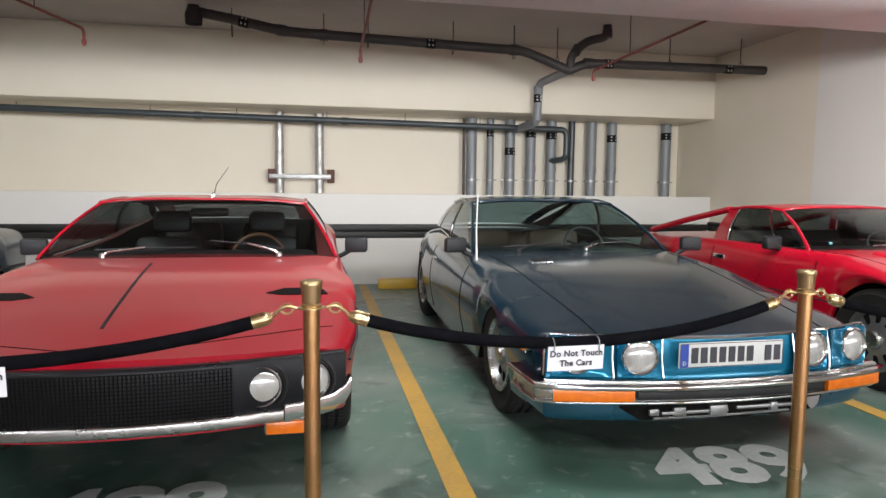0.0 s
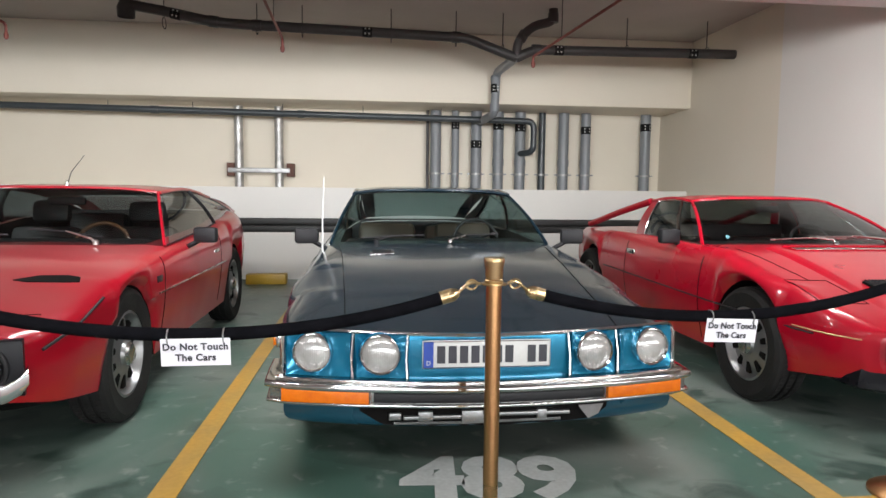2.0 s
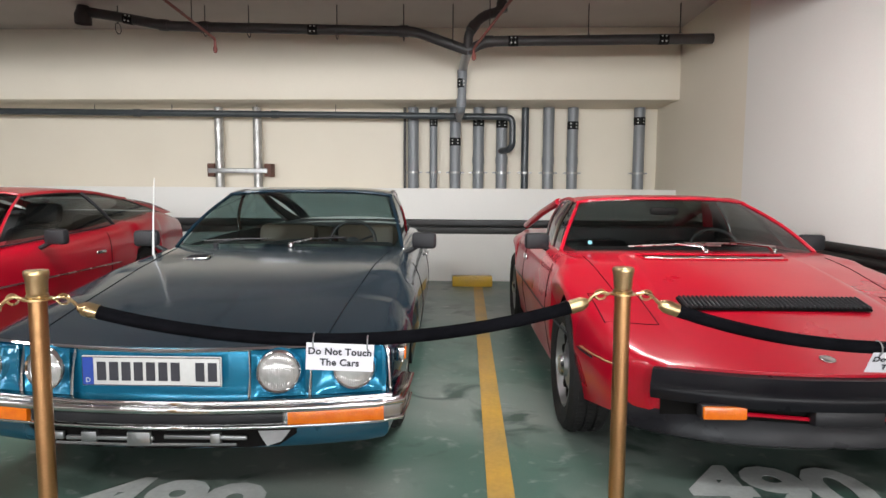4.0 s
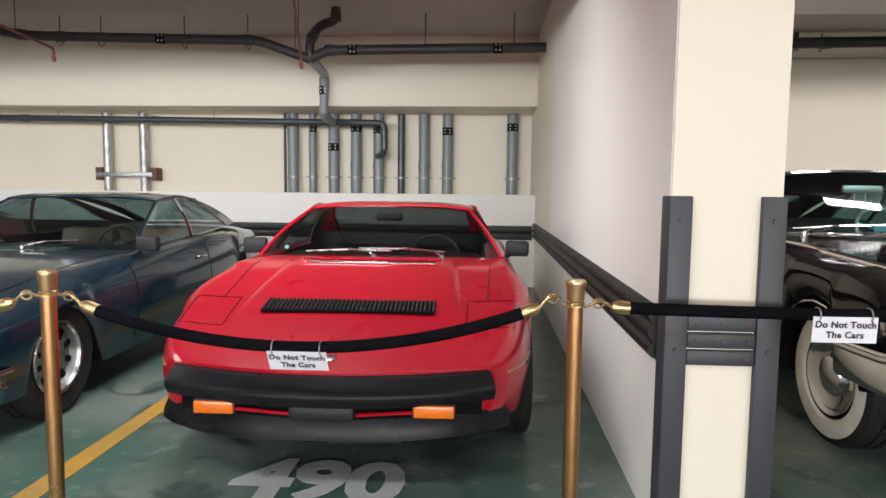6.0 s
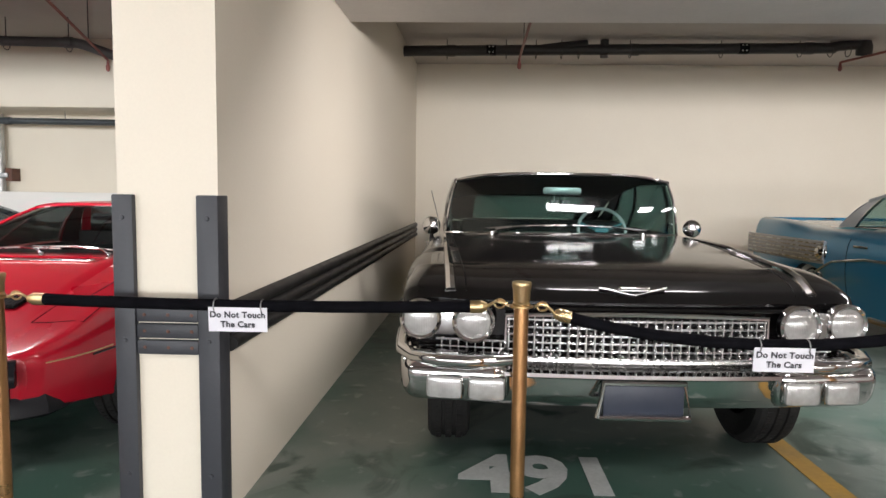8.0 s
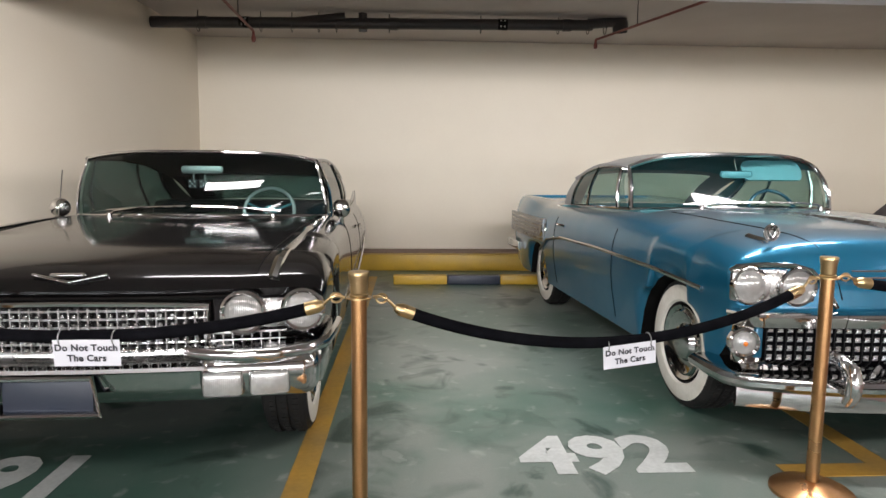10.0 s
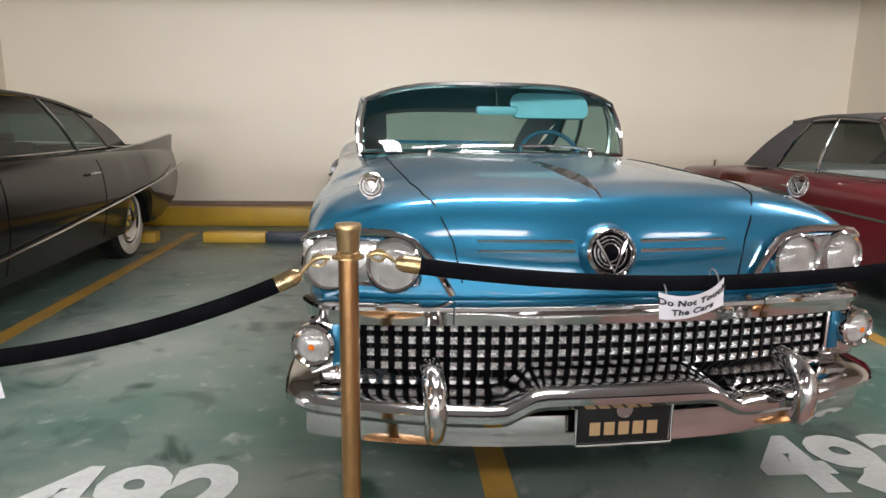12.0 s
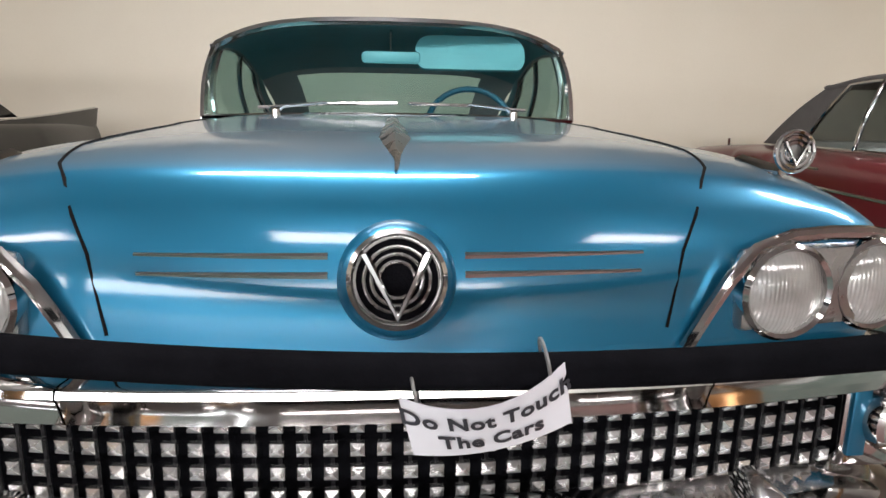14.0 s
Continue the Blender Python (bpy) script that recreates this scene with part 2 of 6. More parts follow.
M_SEAT = surface("dark_seat_leather", (0.014, 0.014, 0.015), (0.022, 0.0215, 0.022), rough=0.5, scale=8, bump=0.1)
M_TAN = surface("tan_seat_leather", (0.16, 0.11, 0.075), (0.12, 0.085, 0.06), rough=0.5, scale=8, bump=0.1)
M_AQUA = surface("aqua_trim", (0.10, 0.30, 0.34), (0.08, 0.24, 0.28), rough=0.6, scale=7)
M_WOOD = surface("wood_rim", (0.13, 0.055, 0.022), (0.09, 0.04, 0.018), rough=0.3, scale=20, coat=0.5)
M_ORANGE = surface("orange_lens", (0.80, 0.19, 0.005), (0.68, 0.13, 0.004), rough=0.16, scale=25, fine=90, coat=0.6, bump=0.12)
# Lighter and darker patches paint in the reflections of the lamp glass
M_LENS = surface("ribbed_lamp_glass", (0.66, 0.65, 0.63), (0.36, 0.35, 0.34), rough=0.10, rough2=0.2, metal=0.35, scale=16, fine=70, var=0.6, coat=1.0)
_nt = M_LENS.node_tree
_w, _b, _tc = _nt.nodes.new("ShaderNodeTexWave"), _nt.nodes.new("ShaderNodeBump"), _nt.nodes.new("ShaderNodeTexCoord")
_w.bands_direction = "X"
_w.inputs["Scale"].default_value, _w.inputs["Distortion"].default_value = 42, 0.6
_b.inputs["Strength"].default_value, _b.inputs["Distance"].default_value = 0.2, 0.004
_nt.links.new(_tc.outputs["Object"], _w.inputs["Vector"])
_nt.links.new(_w.outputs["Fac"], _b.inputs["Height"])
_nt.links.new(_b.outputs[0], _nt.nodes["Principled BSDF"].inputs["Normal"])
M_GLASS = pane("tinted_glass", (0.30, 0.34, 0.335))
M_GLASSG = pane("green_tinted_glass", (0.38, 0.48, 0.47))
M_GLASSB = pane("pale_green_glass", (0.52, 0.66, 0.64))
M_GLASSD = pane("dark_green_glass", (0.24, 0.37, 0.36))
M_MIRROR = surface("mirror_glass", (0.8, 0.8, 0.8), (0.8, 0.8, 0.8), rough=0.02, metal=1.0, speck=0)
M_PLATEBLUE = surface("blue_plate_strip", (0.02, 0.07, 0.40), rough=0.4)
M_GOLD = surface("gold_print", (0.62, 0.42, 0.22), rough=0.35, metal=0.6)
M_SKYBOARD = surface("parapet_concrete", (0.45, 0.44, 0.42), rough=0.8, scale=2, bump=0.1)
M_EMIT, _nt, _p, _N, _L = _mat("tube_glow")
_p.inputs["Emission Color"].default_value, _p.inputs["Emission Strength"].default_value = (1, 0.97, 0.93, 1), 6.0


# ---- mesh helpers ----
def finish(name, bm, material, sharp=38):
    bmesh.ops.recalc_face_normals(bm, faces=bm.faces[:])
    for f in bm.faces:
        f.smooth = True
    lim = radians(sharp)
    for e in bm.edges:
        if len(e.link_faces) == 2 and e.calc_face_angle(0) > lim:
            e.smooth = False
    me = bpy.data.meshes.new(name)
    bm.to_mesh(me)
    bm.free()
    for mt in (material if isinstance(material, (list, tuple)) else [material]):
        me.materials.append(mt)
    return me


def part(name, bm, material, parent=None, label="", sharp=38):
    ob = new(name, finish(name, bm, material, sharp))
    ob.parent = parent
    if material in (M_GLASS, M_GLASSG, M_GLASSB, M_GLASSD):
        ob.visible_shadow = False
    return tagged(ob, label)


def thing(name, label, category, group="", at=None):
    ob = tagged(new(name), label, category, group)
    if at is not None:
        ob.matrix_world = at
    return ob


def structure(name, bm, material, label, category="structure"):
    return tagged(part(name, bm, material), label, category, kind="structure")


def add_box(bm, x0, x1, y0, y1, z0, z1, bevel=0.0, m=None, seg=2):
    r = bmesh.ops.create_cube(bm, size=1)["verts"]
    mat = Matrix.LocRotScale(((x0 + x1) / 2, (y0 + y1) / 2, (z0 + z1) / 2), None, (x1 - x0, y1 - y0, z1 - z0))
    bmesh.ops.transform(bm, matrix=mat, verts=r)
    if bevel:
        es = list({e for v in r for e in v.link_edges})
        r = list({v for f in bmesh.ops.bevel(bm, geom=es, offset=bevel, segments=seg, profile=0.5, affect="EDGES")["faces"] for v in f.verts} | {v for v in r if v.is_valid})
    if m is not None:
        bmesh.ops.transform(bm, matrix=m, verts=[v for v in r if v.is_valid])
    return bm


def box(*a, **k):
    return add_box(bmesh.new(), *a, **k)


def add_grid(bm, fn, nu, nv, mi=0):
    vs = [[bm.verts.new(fn(i / nu, j / nv)) for j in range(nv + 1)] for i in range(nu + 1)]
    for i in range(nu):
        for j in range(nv):
            try:
                bm.faces.new((vs[i][j], vs[i + 1][j], vs[i + 1][j + 1], vs[i][j + 1])).material_index = mi
            except ValueError:
                pass
    return vs


def add_tube(bm, pts, r, n=8, caps=True):
    """A round bar along points; r is a number or a function of 0..1."""
    pts = [Vector(p) for p in pts]
    rings, nrm = [], None
    for i, p in enumerate(pts):
        d = (pts[min(i + 1, len(pts) - 1)] - pts[max(i - 1, 0)]).normalized()
        if nrm is None:
            nrm = d.orthogonal().normalized()
        nrm = (nrm - d * nrm.dot(d)).normalized()
        b = d.cross(nrm)
        rr = r(i / (len(pts) - 1)) if callable(r) else r
        rings.append([bm.verts.new(p + rr * (math.cos(a) * nrm + math.sin(a) * b)) for a in (2 * math.pi * k / n for k in range(n))])
    for a, b in zip(rings, rings[1:]):
        for k in range(n):
            bm.faces.new((a[k], a[(k + 1) % n], b[(k + 1) % n], b[k]))
    if caps:
        bm.faces.new(rings[0][::-1])
        bm.faces.new(rings[-1])
    return bm


def tube(pts, r, n=8):
    return add_tube(bmesh.new(), pts, r, n)


def add_sweep(bm, pts, prof, closed=True):
    """A profile of (outward, up) pairs along a path that runs in plan; outward is to the right of the way."""
    pts = [Vector(p) for p in pts]
    rings = []
    for i, p in enumerate(pts):
        d = pts[min(i + 1, len(pts) - 1)] - pts[max(i - 1, 0)]
        o = Vector((d.y, -d.x, 0)).normalized()
        rings.append([bm.verts.new(p + o * a + Vector((0, 0, b))) for a, b in prof])
    n = len(prof)
    for a, b in zip(rings, rings[1:]):
        for k in range(n if closed else n - 1):
            bm.faces.new((a[k], a[(k + 1) % n], b[(k + 1) % n], b[k]))
    if closed:
        bm.faces.new(rings[0][::-1])
        bm.faces.new(rings[-1])
    return bm


def sweep(pts, prof, closed=True):
    return add_sweep(bmesh.new(), pts, prof, closed)


def rrect(w, h, r=0.01, n=3, ox=0.0, oz=0.0):
    """A rounded rectangle as a profile, w outward and h upward, about its middle."""
    out = []
    for cx, cz, a0 in ((w / 2 - r, h / 2 - r, 0), (-w / 2 + r, h / 2 - r, 90), (-w / 2 + r, -h / 2 + r, 180), (w / 2 - r, -h / 2 + r, 270)):
        for k in range(n + 1):
            a = radians(a0 + 90 * k / n)
            out.append((ox + cx + r * math.cos(a), oz + cz + r * math.sin(a)))
    return out


def add_lathe(bm, prof, m=None, n=24, mi=0):
    """A profile of (radius, height) turned about z."""
    vs = []
    for r, h in prof:
        if r < 1e-5:
            vs.append([bm.verts.new((0, 0, h))])
        else:
            vs.append([bm.verts.new((r * math.cos(a), r * math.sin(a), h)) for a in (2 * math.pi * k / n for k in range(n))])
    for a, b in zip(vs, vs[1:]):
        for k in range(n):
            k2 = (k + 1) % n
            f = [a[k], a[k2], b[k2], b[k]] if len(a) > 1 and len(b) > 1 else [a[0], b[k2], b[k]] if len(b) > 1 else [a[k], a[k2], b[0]]
            bm.faces.new(f).material_index = mi
    if m is not None:
        bmesh.ops.transform(bm, matrix=m, verts=[v for r in vs for v in r])
    return bm


def lathe(prof, m=None, n=24):
    return add_lathe(bmesh.new(), prof, m, n)


def smooth_curve(*knots):
    """A smooth function through (place, value) knots that does not overshoot."""
    xs, ys = np.array([k[0] for k in knots], float), np.array([k[1] for k in knots], float)
    if len(xs) < 2:
        return lambda x: float(ys[0])
    h, d = np.diff(xs), np.diff(ys) / np.diff(xs)
    t = np.zeros(len(xs))
    t[0], t[-1] = d[0], d[-1]
    for i in range(1, len(xs) - 1):
        if d[i - 1] * d[i] > 0:
            w1, w2 = 2 * h[i] + h[i - 1], h[i] + 2 * h[i - 1]
            t[i] = (w1 + w2) / (w1 / d[i - 1] + w2 / d[i])

    def fn(x):
        x = min(max(x, xs[0]), xs[-1])
        i = min(int(np.searchsorted(xs, x, "right")) - 1, len(h) - 1)
        s = (x - xs[i]) / h[i]
        return float((1 + 2 * s) * (1 - s) ** 2 * ys[i] + s * (1 - s) ** 2 * h[i] * t[i] + s * s * (3 - 2 * s) * ys[i + 1] + s * s * (s - 1) * h[i] * t[i + 1])
    return fn


def lerp(a, b, t):
    return a + (b - a) * t


def text_bm(body, size, m, extrude=0.001, spacing=1.0, bold=0.0):
    cu = bpy.data.curves.new("text", "FONT")
    cu.body, cu.size, cu.extrude, cu.align_x, cu.align_y, cu.space_character, cu.offset = body, size, extrude, "CENTER", "CENTER", spacing, bold
    cu.resolution_u = 3
    ob = bpy.data.objects.new("text", cu)
    me = bpy.data.meshes.new_from_object(ob)
    bm = bmesh.new()
    bm.from_mesh(me)
    bmesh.ops.transform(bm, matrix=m, verts=bm.verts[:])
    bpy.data.objects.remove(ob)
    bpy.data.curves.remove(cu)
    bpy.data.meshes.remove(me)
    return bm


# ---- the setting ----
XW0, XW1 = 5.92, 6.42      # dividing wall, at the back
YW, XF0, XF1 = 1.32, 5.885, 6.265    # its free end
YB, YR, YA = 7.54, 8.25, 8.5    # back walls: pipe bay, right bays, back of the pipe recess
ZC0, ZC1 = 3.26, 3.10      # ceilings
XL, XR = -8.0, 16.95
YEND = -14.0
def prism(plan, z0, z1):
    bm = bmesh.new()
    a, b = [bm.verts.new((x, y, z0)) for x, y in plan], [bm.verts.new((x, y, z1)) for x, y in plan]
    bm.faces.new(a)
    bm.faces.new(b)
    for k in range(len(plan)):
        j = (k + 1) % len(plan)
        bm.faces.new((a[k], a[j], b[j], b[k]))
    return bm


structure("floor", box(XL, XR + 0.3, YEND, 9.0, -0.2, 0.0), M_FLOOR, "worn green resin coated concrete floor with grey rubbed patches", "floor")
structure("red_walkway", box(12.05, XR, 0.1, 1.74, 0.001, 0.004), M_REDFLOOR, "faded red painted walkway on the floor", "floor marking")
structure("red_walkway", box(XL, XR, -6.5, 0.1, 0.001, 0.004), M_REDFLOOR, "faded red painted walkway on the floor", "floor marking")
structure("wall_back_low", box(XL, XW0, YB, YB + 0.2, 0, 1.22, 0.006), M_WHITE, "white painted low wall with a ledge under the pipe recess", "wall")
structure("wall_recess", box(XL, XW0, YA, YA + 0.2, 0, 2.9), M_WALL, "cream painted wall at the back of the pipe recess", "wall")
structure("wall_recess_floor", box(XL, XW0, YB + 0.2, YA, 1.0, 1.19), M_WHITE, "white painted ledge behind the low wall", "ledge")
structure("beam_back", box(XL, XW0, YB, YA + 0.2, 2.36, ZC0 + 0.1, 0.008), M_WALL, "cream painted deep beam above the pipe recess", "beam")
structure("wall_back", box(XW1, XR, YR, YR + 0.2, 0, ZC1 + 0.3), M_WALL, "plain cream painted back wall", "wall")
structure("wall_divider", prism([(XF0, YW), (XF1, YW), (XW1 + 0.012, 8.8), (XW0, 8.8)], 0, 3.5), M_WALL, "cream painted dividing wall between parking bays", "wall")
# thin layer that makes the wall's left face whiter than the rest
structure("wall_divider_skin", prism([(XF0 - 0.004, YW + 0.01), (XF0, YW + 0.01), (XW0, 7.53), (XW0 - 0.004, 7.53)], 0, 3.3), M_WHITE, "thin whiter skin on the left side of the dividing wall", "wall")
structure("wall_right", box(XR, XR + 0.3, 1.3, 8.8, 0, 3.5), M_WALL, "cream painted end wall", "wall")
structure("wall_left", box(XL - 0.3, XL, YEND, 8.8, 0, 3.5), M_WHITE, "white painted far side wall", "wall")
structure("wall_aisle_end", box(XR + 0.3, XR + 0.5, YEND, 8.8, 0, 3.5), M_WHITE, "white painted end of the aisle", "wall")
structure("parapet", box(XL, XR + 0.3, YEND - 0.2, YEND, 0, 1.0), M_SKYBOARD, "concrete parapet along the open side", "wall")
structure("lintel", box(XL, XR + 0.3, YEND - 0.2, YEND, 2.4, 3.5), M_BEAM, "painted lintel along the open side", "wall")
structure("ceiling_left", box(XL, XW0, 3.4, YA, ZC0, ZC0 + 0.2), M_CEIL, "dusty painted concrete ceiling above the pipe bay", "ceiling")
structure("ceiling_right", box(6.25, XR, 3.5, YR, ZC1, ZC1 + 0.2), M_CEIL, "dusty painted concrete ceiling above the bays", "ceiling")
structure("beam_left", box(XL, XW0, YEND, 3.55, 2.62, 3.6, 0.01), M_BEAM, "white painted rough concrete drop over the aisle", "beam")
structure("beam_right", box(6.31, XR + 0.3, YEND, 3.70, 2.50, 3.6, 0.01), M_BEAM, "white painted rough concrete drop over the aisle", "beam")
structure("beam_middle", box(XW0, 6.31, YEND, YW, 2.55, 3.6, 0.006), M_BEAM, "white painted rough concrete drop over the aisle", "beam")
structure("kerb", box(XW1, XR, 7.70, YR, 0, 0.215, 0.012), M_KERB, "yellow painted kerb along the back wall", "kerb")
structure("kerb_top", box(XW1, XR, 7.86, YR, 0.215, 0.235, 0.004), M_KERBTOP, "unpainted brown top of the kerb", "kerb")

# floor markings
for name, x, y0, y1 in (("bay_line", 0.75, 0.4, 7.4), ("bay_line", 3.37, 1.05, 7.4), ("bay_line", 8.83, 0.4, 7.2), ("bay_line", 11.43, 1.78, 7.2), ("bay_line", 13.95, 1.78, 7.2), ("bay_line", -1.88, 1.2, 7.4)):
    structure(name, box(x - 0.055, x + 0.055, y0, y1, 0.0005, 0.004), M_YLINE, "worn yellow painted line between parking bays", "floor marking")
for x0, x1, y in ((2.80, 3.95, 1.09), (10.95, 12.02, 1.80)):
    structure("bay_line_end", box(x0, x1, y - 0.06, y + 0.06, 0.001, 0.0045), M_YLINE, "worn yellow painted cross mark at a bay line", "floor marking")
for s, x, y, a in (("488", -0.58, 1.44, 0), ("489", 2.06, 1.43, -4), ("490", 4.53, 1.68, 0), ("491", 7.55, 1.83, 0), ("492", 10.18, 1.98, 0), ("493", 12.80, 2.10, 0)):
    ob = part("bay_number", text_bm(s, 0.50, pose(x, y, 0.0035, 0, 0, a) @ Matrix.Diagonal((1.0, 1.06, 1, 1)), 0.0006, 0.98, 0.02), M_WNUM)
    tagged(ob, f"white painted bay number {s} on the green floor", "floor number", "bay numbers", "structure")

# guards and strips on the dividing wall
for x0, x1 in ((XF0 - 0.012, XF0 + 0.068), (XF1 - 0.075, XF1 + 0.008)):
    g = thing("corner_guard", "scuffed dark grey rubber guard on the wall corner", "corner guard", "corner guards")
    part("guard", box(x0, x1, 1.295, 1.40, 0.0, 1.265, 0.006), M_GREYRUB, g)
    for z in (0.2, 0.72, 1.18):
        part("bolt", lathe([(0, 0.006), (0.008, 0.005), (0.010, 0)], pose((x0 + x1) / 2, 1.295, z, 90), 8), M_GREYRUB, g)
for i in range(3):
    z = 0.665 + i * 0.062
    s = thing("bumper_strip", "grey ribbed rubber strip screwed across the wall end", "bumper strip", "bumper strips")
    part("strip", box(XF0 + 0.068, XF1 - 0.075, 1.30, 1.325, z, z + 0.056, 0.008), M_GREYRUB, s)
    for x in (XF0 + 0.10, (XF0 + XF1) / 2, XF1 - 0.10):
        part("screw", lathe([(0, 0.004), (0.006, 0.003), (0.007, 0)], pose(x, 1.30, z + 0.028, 90), 8), M_RUST, s)


def long_strip(label, x, x2, y0, y1, side):
    s = thing("bumper_strip", label, "bumper strip", "bumper strips")
    pts = [(lerp(x, x2, k / 4), lerp(y0, y1, k / 4), 0.655) for k in range(5)]
    pts = pts if side > 0 else pts[::-1]
    part("backing", sweep(pts, [(0, 0), (0.012, 0.004), (0.012, 0.196), (0, 0.2)]), M_RUBBER, s)
    for z in (0.004, 0.070, 0.136):
        part("rib", sweep(pts, [(0.010, z), (0.026, z + 0.008), (0.034, z + 0.022), (0.034, z + 0.038), (0.026, z + 0.052), (0.010, z + 0.060)]), M_RUBBER, s)


long_strip("black ribbed rubber strip along the white dividing wall", XF0 - 0.004, XW0 - 0.004, 1.41, YB, -1)
long_strip("black ribbed rubber strip along the cream dividing wall", XF1, XW1, 1.41, YR, 1)
s = thing("bumper_strip", "black ribbed rubber strip along the low back wall", "bumper strip", "bumper strips")
run = [(XL, YB, 0.625), (XW0 - 0.04, YB, 0.625)]
part("backing", sweep(run, [(0, 0), (0.012, 0.004), (0.012, 0.186), (0, 0.19)]), M_RUBBER, s)
for z in (0.004, 0.096):
    part("rib", sweep(run, [(0.010, z), (0.03, z + 0.01), (0.036, z + 0.04), (0.03, z + 0.08), (0.010, z + 0.09)]), M_RUBBER, s)

# wheel stops
def wheel_stop(x0, y, n, w, first):
    g = thing("wheel_stop", "yellow and navy painted concrete wheel stop on the floor", "wheel stop", "wheel stops")
    for i in range(n):
        part("block", box(x0 + i * w, x0 + (i + 1) * w, y, y + 0.14, 0, 0.11, 0.018), M_KERB if (i + first) % 2 == 0 else M_NAVY, g)


wheel_stop(9.10, 6.60, 3, 0.63, 0)
wheel_stop(6.75, 6.60, 3, 0.63, 0)
wheel_stop(11.6, 6.60, 3, 0.63, 0)
for x0 in (0.93, 3.05, -0.04):
    g = thing("wheel_stop", "yellow painted concrete wheel stop at the low wall", "wheel stop", "wheel stops")
    part("block", box(x0, x0 + 0.50, 7.05, 7.2, 0, 0.13, 0.015), M_KERB, g)


# ---- cars: shared makers (local y = 0 at the nose, +y to the tail, x across, z up) ----
class Shell:
    """A car's lower body as a loft of smooth cross sections along its length."""

    def __init__(self, length, width, low, mid, shoulder, inset, top, wheels, arch, bow=0.1, tailbow=0.08, wheel_z=0.33, crown=0.75, under=0.22, flat=0.55, tuck=0.95):
        self.length, self.bow, self.tailbow, self.wheels, self.arch, self.wheel_z = length, bow, tailbow, wheels, arch, wheel_z
        self.W, self.low, self.mid, self.sh, self.inset, self.top = (smooth_curve(*k) for k in (width, low, mid, shoulder, inset, top))
        self.crown, self.under, self.flat, self.tuck = crown, under, flat, tuck

    def lower(self, y):
        z = self.low(y)
        for wy, r in zip(self.wheels, self.arch if isinstance(self.arch, tuple) else (self.arch,) * 2):
            if abs(y - wy) < r:
                z = max(z, self.wheel_z + math.sqrt(r ** 2 - (y - wy) ** 2) * 0.98)
        return min(z, self.mid(y) - 0.02 if z <= self.mid(y) else z)

    def section(self, y, n=7):
        W, zl, zm, zs, ks, zt = self.W(y), self.lower(y), self.mid(y), self.sh(y), self.inset(y), self.top(y)
        zl = min(zl, zs - 0.03)
        if zl > zm:
            zm = (zl + zs) / 2
        c = [(W * self.tuck, zl), (W, zm), (W * ks, zs), (W * ks * self.flat, zs + (zt - zs) * self.crown), (0.0, zt)]
        ext = [(2 * c[0][0] - c[1][0], 2 * c[0][1] - c[1][1])] + c + [(-c[3][0], c[3][1])]
        out = [(0.0, max(self.under, zl - 0.02)), (W * 0.8, max(self.under, zl - 0.02)), c[0]]
        for i in range(1, 5):
            p0, p1, p2, p3 = ext[i - 1], ext[i], ext[i + 1], ext[i + 2]
            for k in range(1, n + 1):
                t = k / n
                q = []
                for a in (0, 1):
                    q.append(0.5 * (2 * p1[a] + (p2[a] - p0[a]) * t + (2 * p0[a] - 5 * p1[a] + 4 * p2[a] - p3[a]) * t * t + (3 * p1[a] - p0[a] - 3 * p2[a] + p3[a]) * t ** 3))
                out.append((max(q[0], 0.0), q[1]))
        return out

    def place(self, x, y, z):
        r = (x / max(self.W(y), 0.1)) ** 2
        f, b = max(0.0, 1 - y / 1.1), max(0.0, 1 - (self.length - y) / 1.1)
        return Vector((x, y + self.bow * r * f - self.tailbow * r * b, z))

    def z_at(self, x, y):
        s = self.section(y)
        best = s[-1][1]
        for (x0, z0), (x1, z1) in zip(s[10:], s[11:]):
            if min(x0, x1) <= abs(x) <= max(x0, x1):
                best = z0 if abs(x1 - x0) < 1e-6 else lerp(z0, z1, (abs(x) - x0) / (x1 - x0))
        return best

    def seam(self, car, sx, y, lean=0.03, last=16):
        """A door gap that follows the body's side from the sill to the belt."""
        pts = []
        for k in range(3, last):
            yy = y + lean * (k - 3) / (last - 3)
            x, z = self.section(yy)[k]
            pts.append(self.place(sx * (x + 0.0005), yy, z))
        part("shut_line", tube(pts, 0.0035, 4), M_UNDER, car)

    def on(self, x, y, up=0.0):
        p = self.place(x, y, self.z_at(x, y))
        return p + Vector((0, 0, up))

    def mesh(self, tub=None):
        """tub: (y0, y1, half width, floor z), the cabin's opening."""
        bm = bmesh.new()
        ys = [0.0]
        while ys[-1] < self.length - 1e-6:
            y = ys[-1]
            near = min(y, self.length - y)
            ys.append(min(self.length, y + (0.004 if y < 0.06 else 0.008 if y < 0.14 else 0.014 if near < 0.12 else 0.03 if near < 0.6 else 0.045)))
        rings = []
        for y in ys:
            sec = self.section(y)
            row = []
            for sx in (1, -1):
                half = []
                for i, (x, z) in enumerate(sec):
                    if tub and tub[0] < y < tub[1] and i > 14 and x < tub[2]:
                        z = tub[3]
                    half.append((x * sx, z))
                row.append(half)
            pts = row[0] + row[1][-2:0:-1]
            rings.append([bm.verts.new(self.place(x, y, z)) for x, z in pts])
        n, m = len(rings[0]), len(self.section(0.5))
        inside = lambda v: tub and abs(v.co.z - tub[3]) < 1e-5 and tub[0] - 0.2 < v.co.y < tub[1] + 0.2
        for a, b in zip(rings, rings[1:]):
            for k in range(n):
                k2 = (k + 1) % n
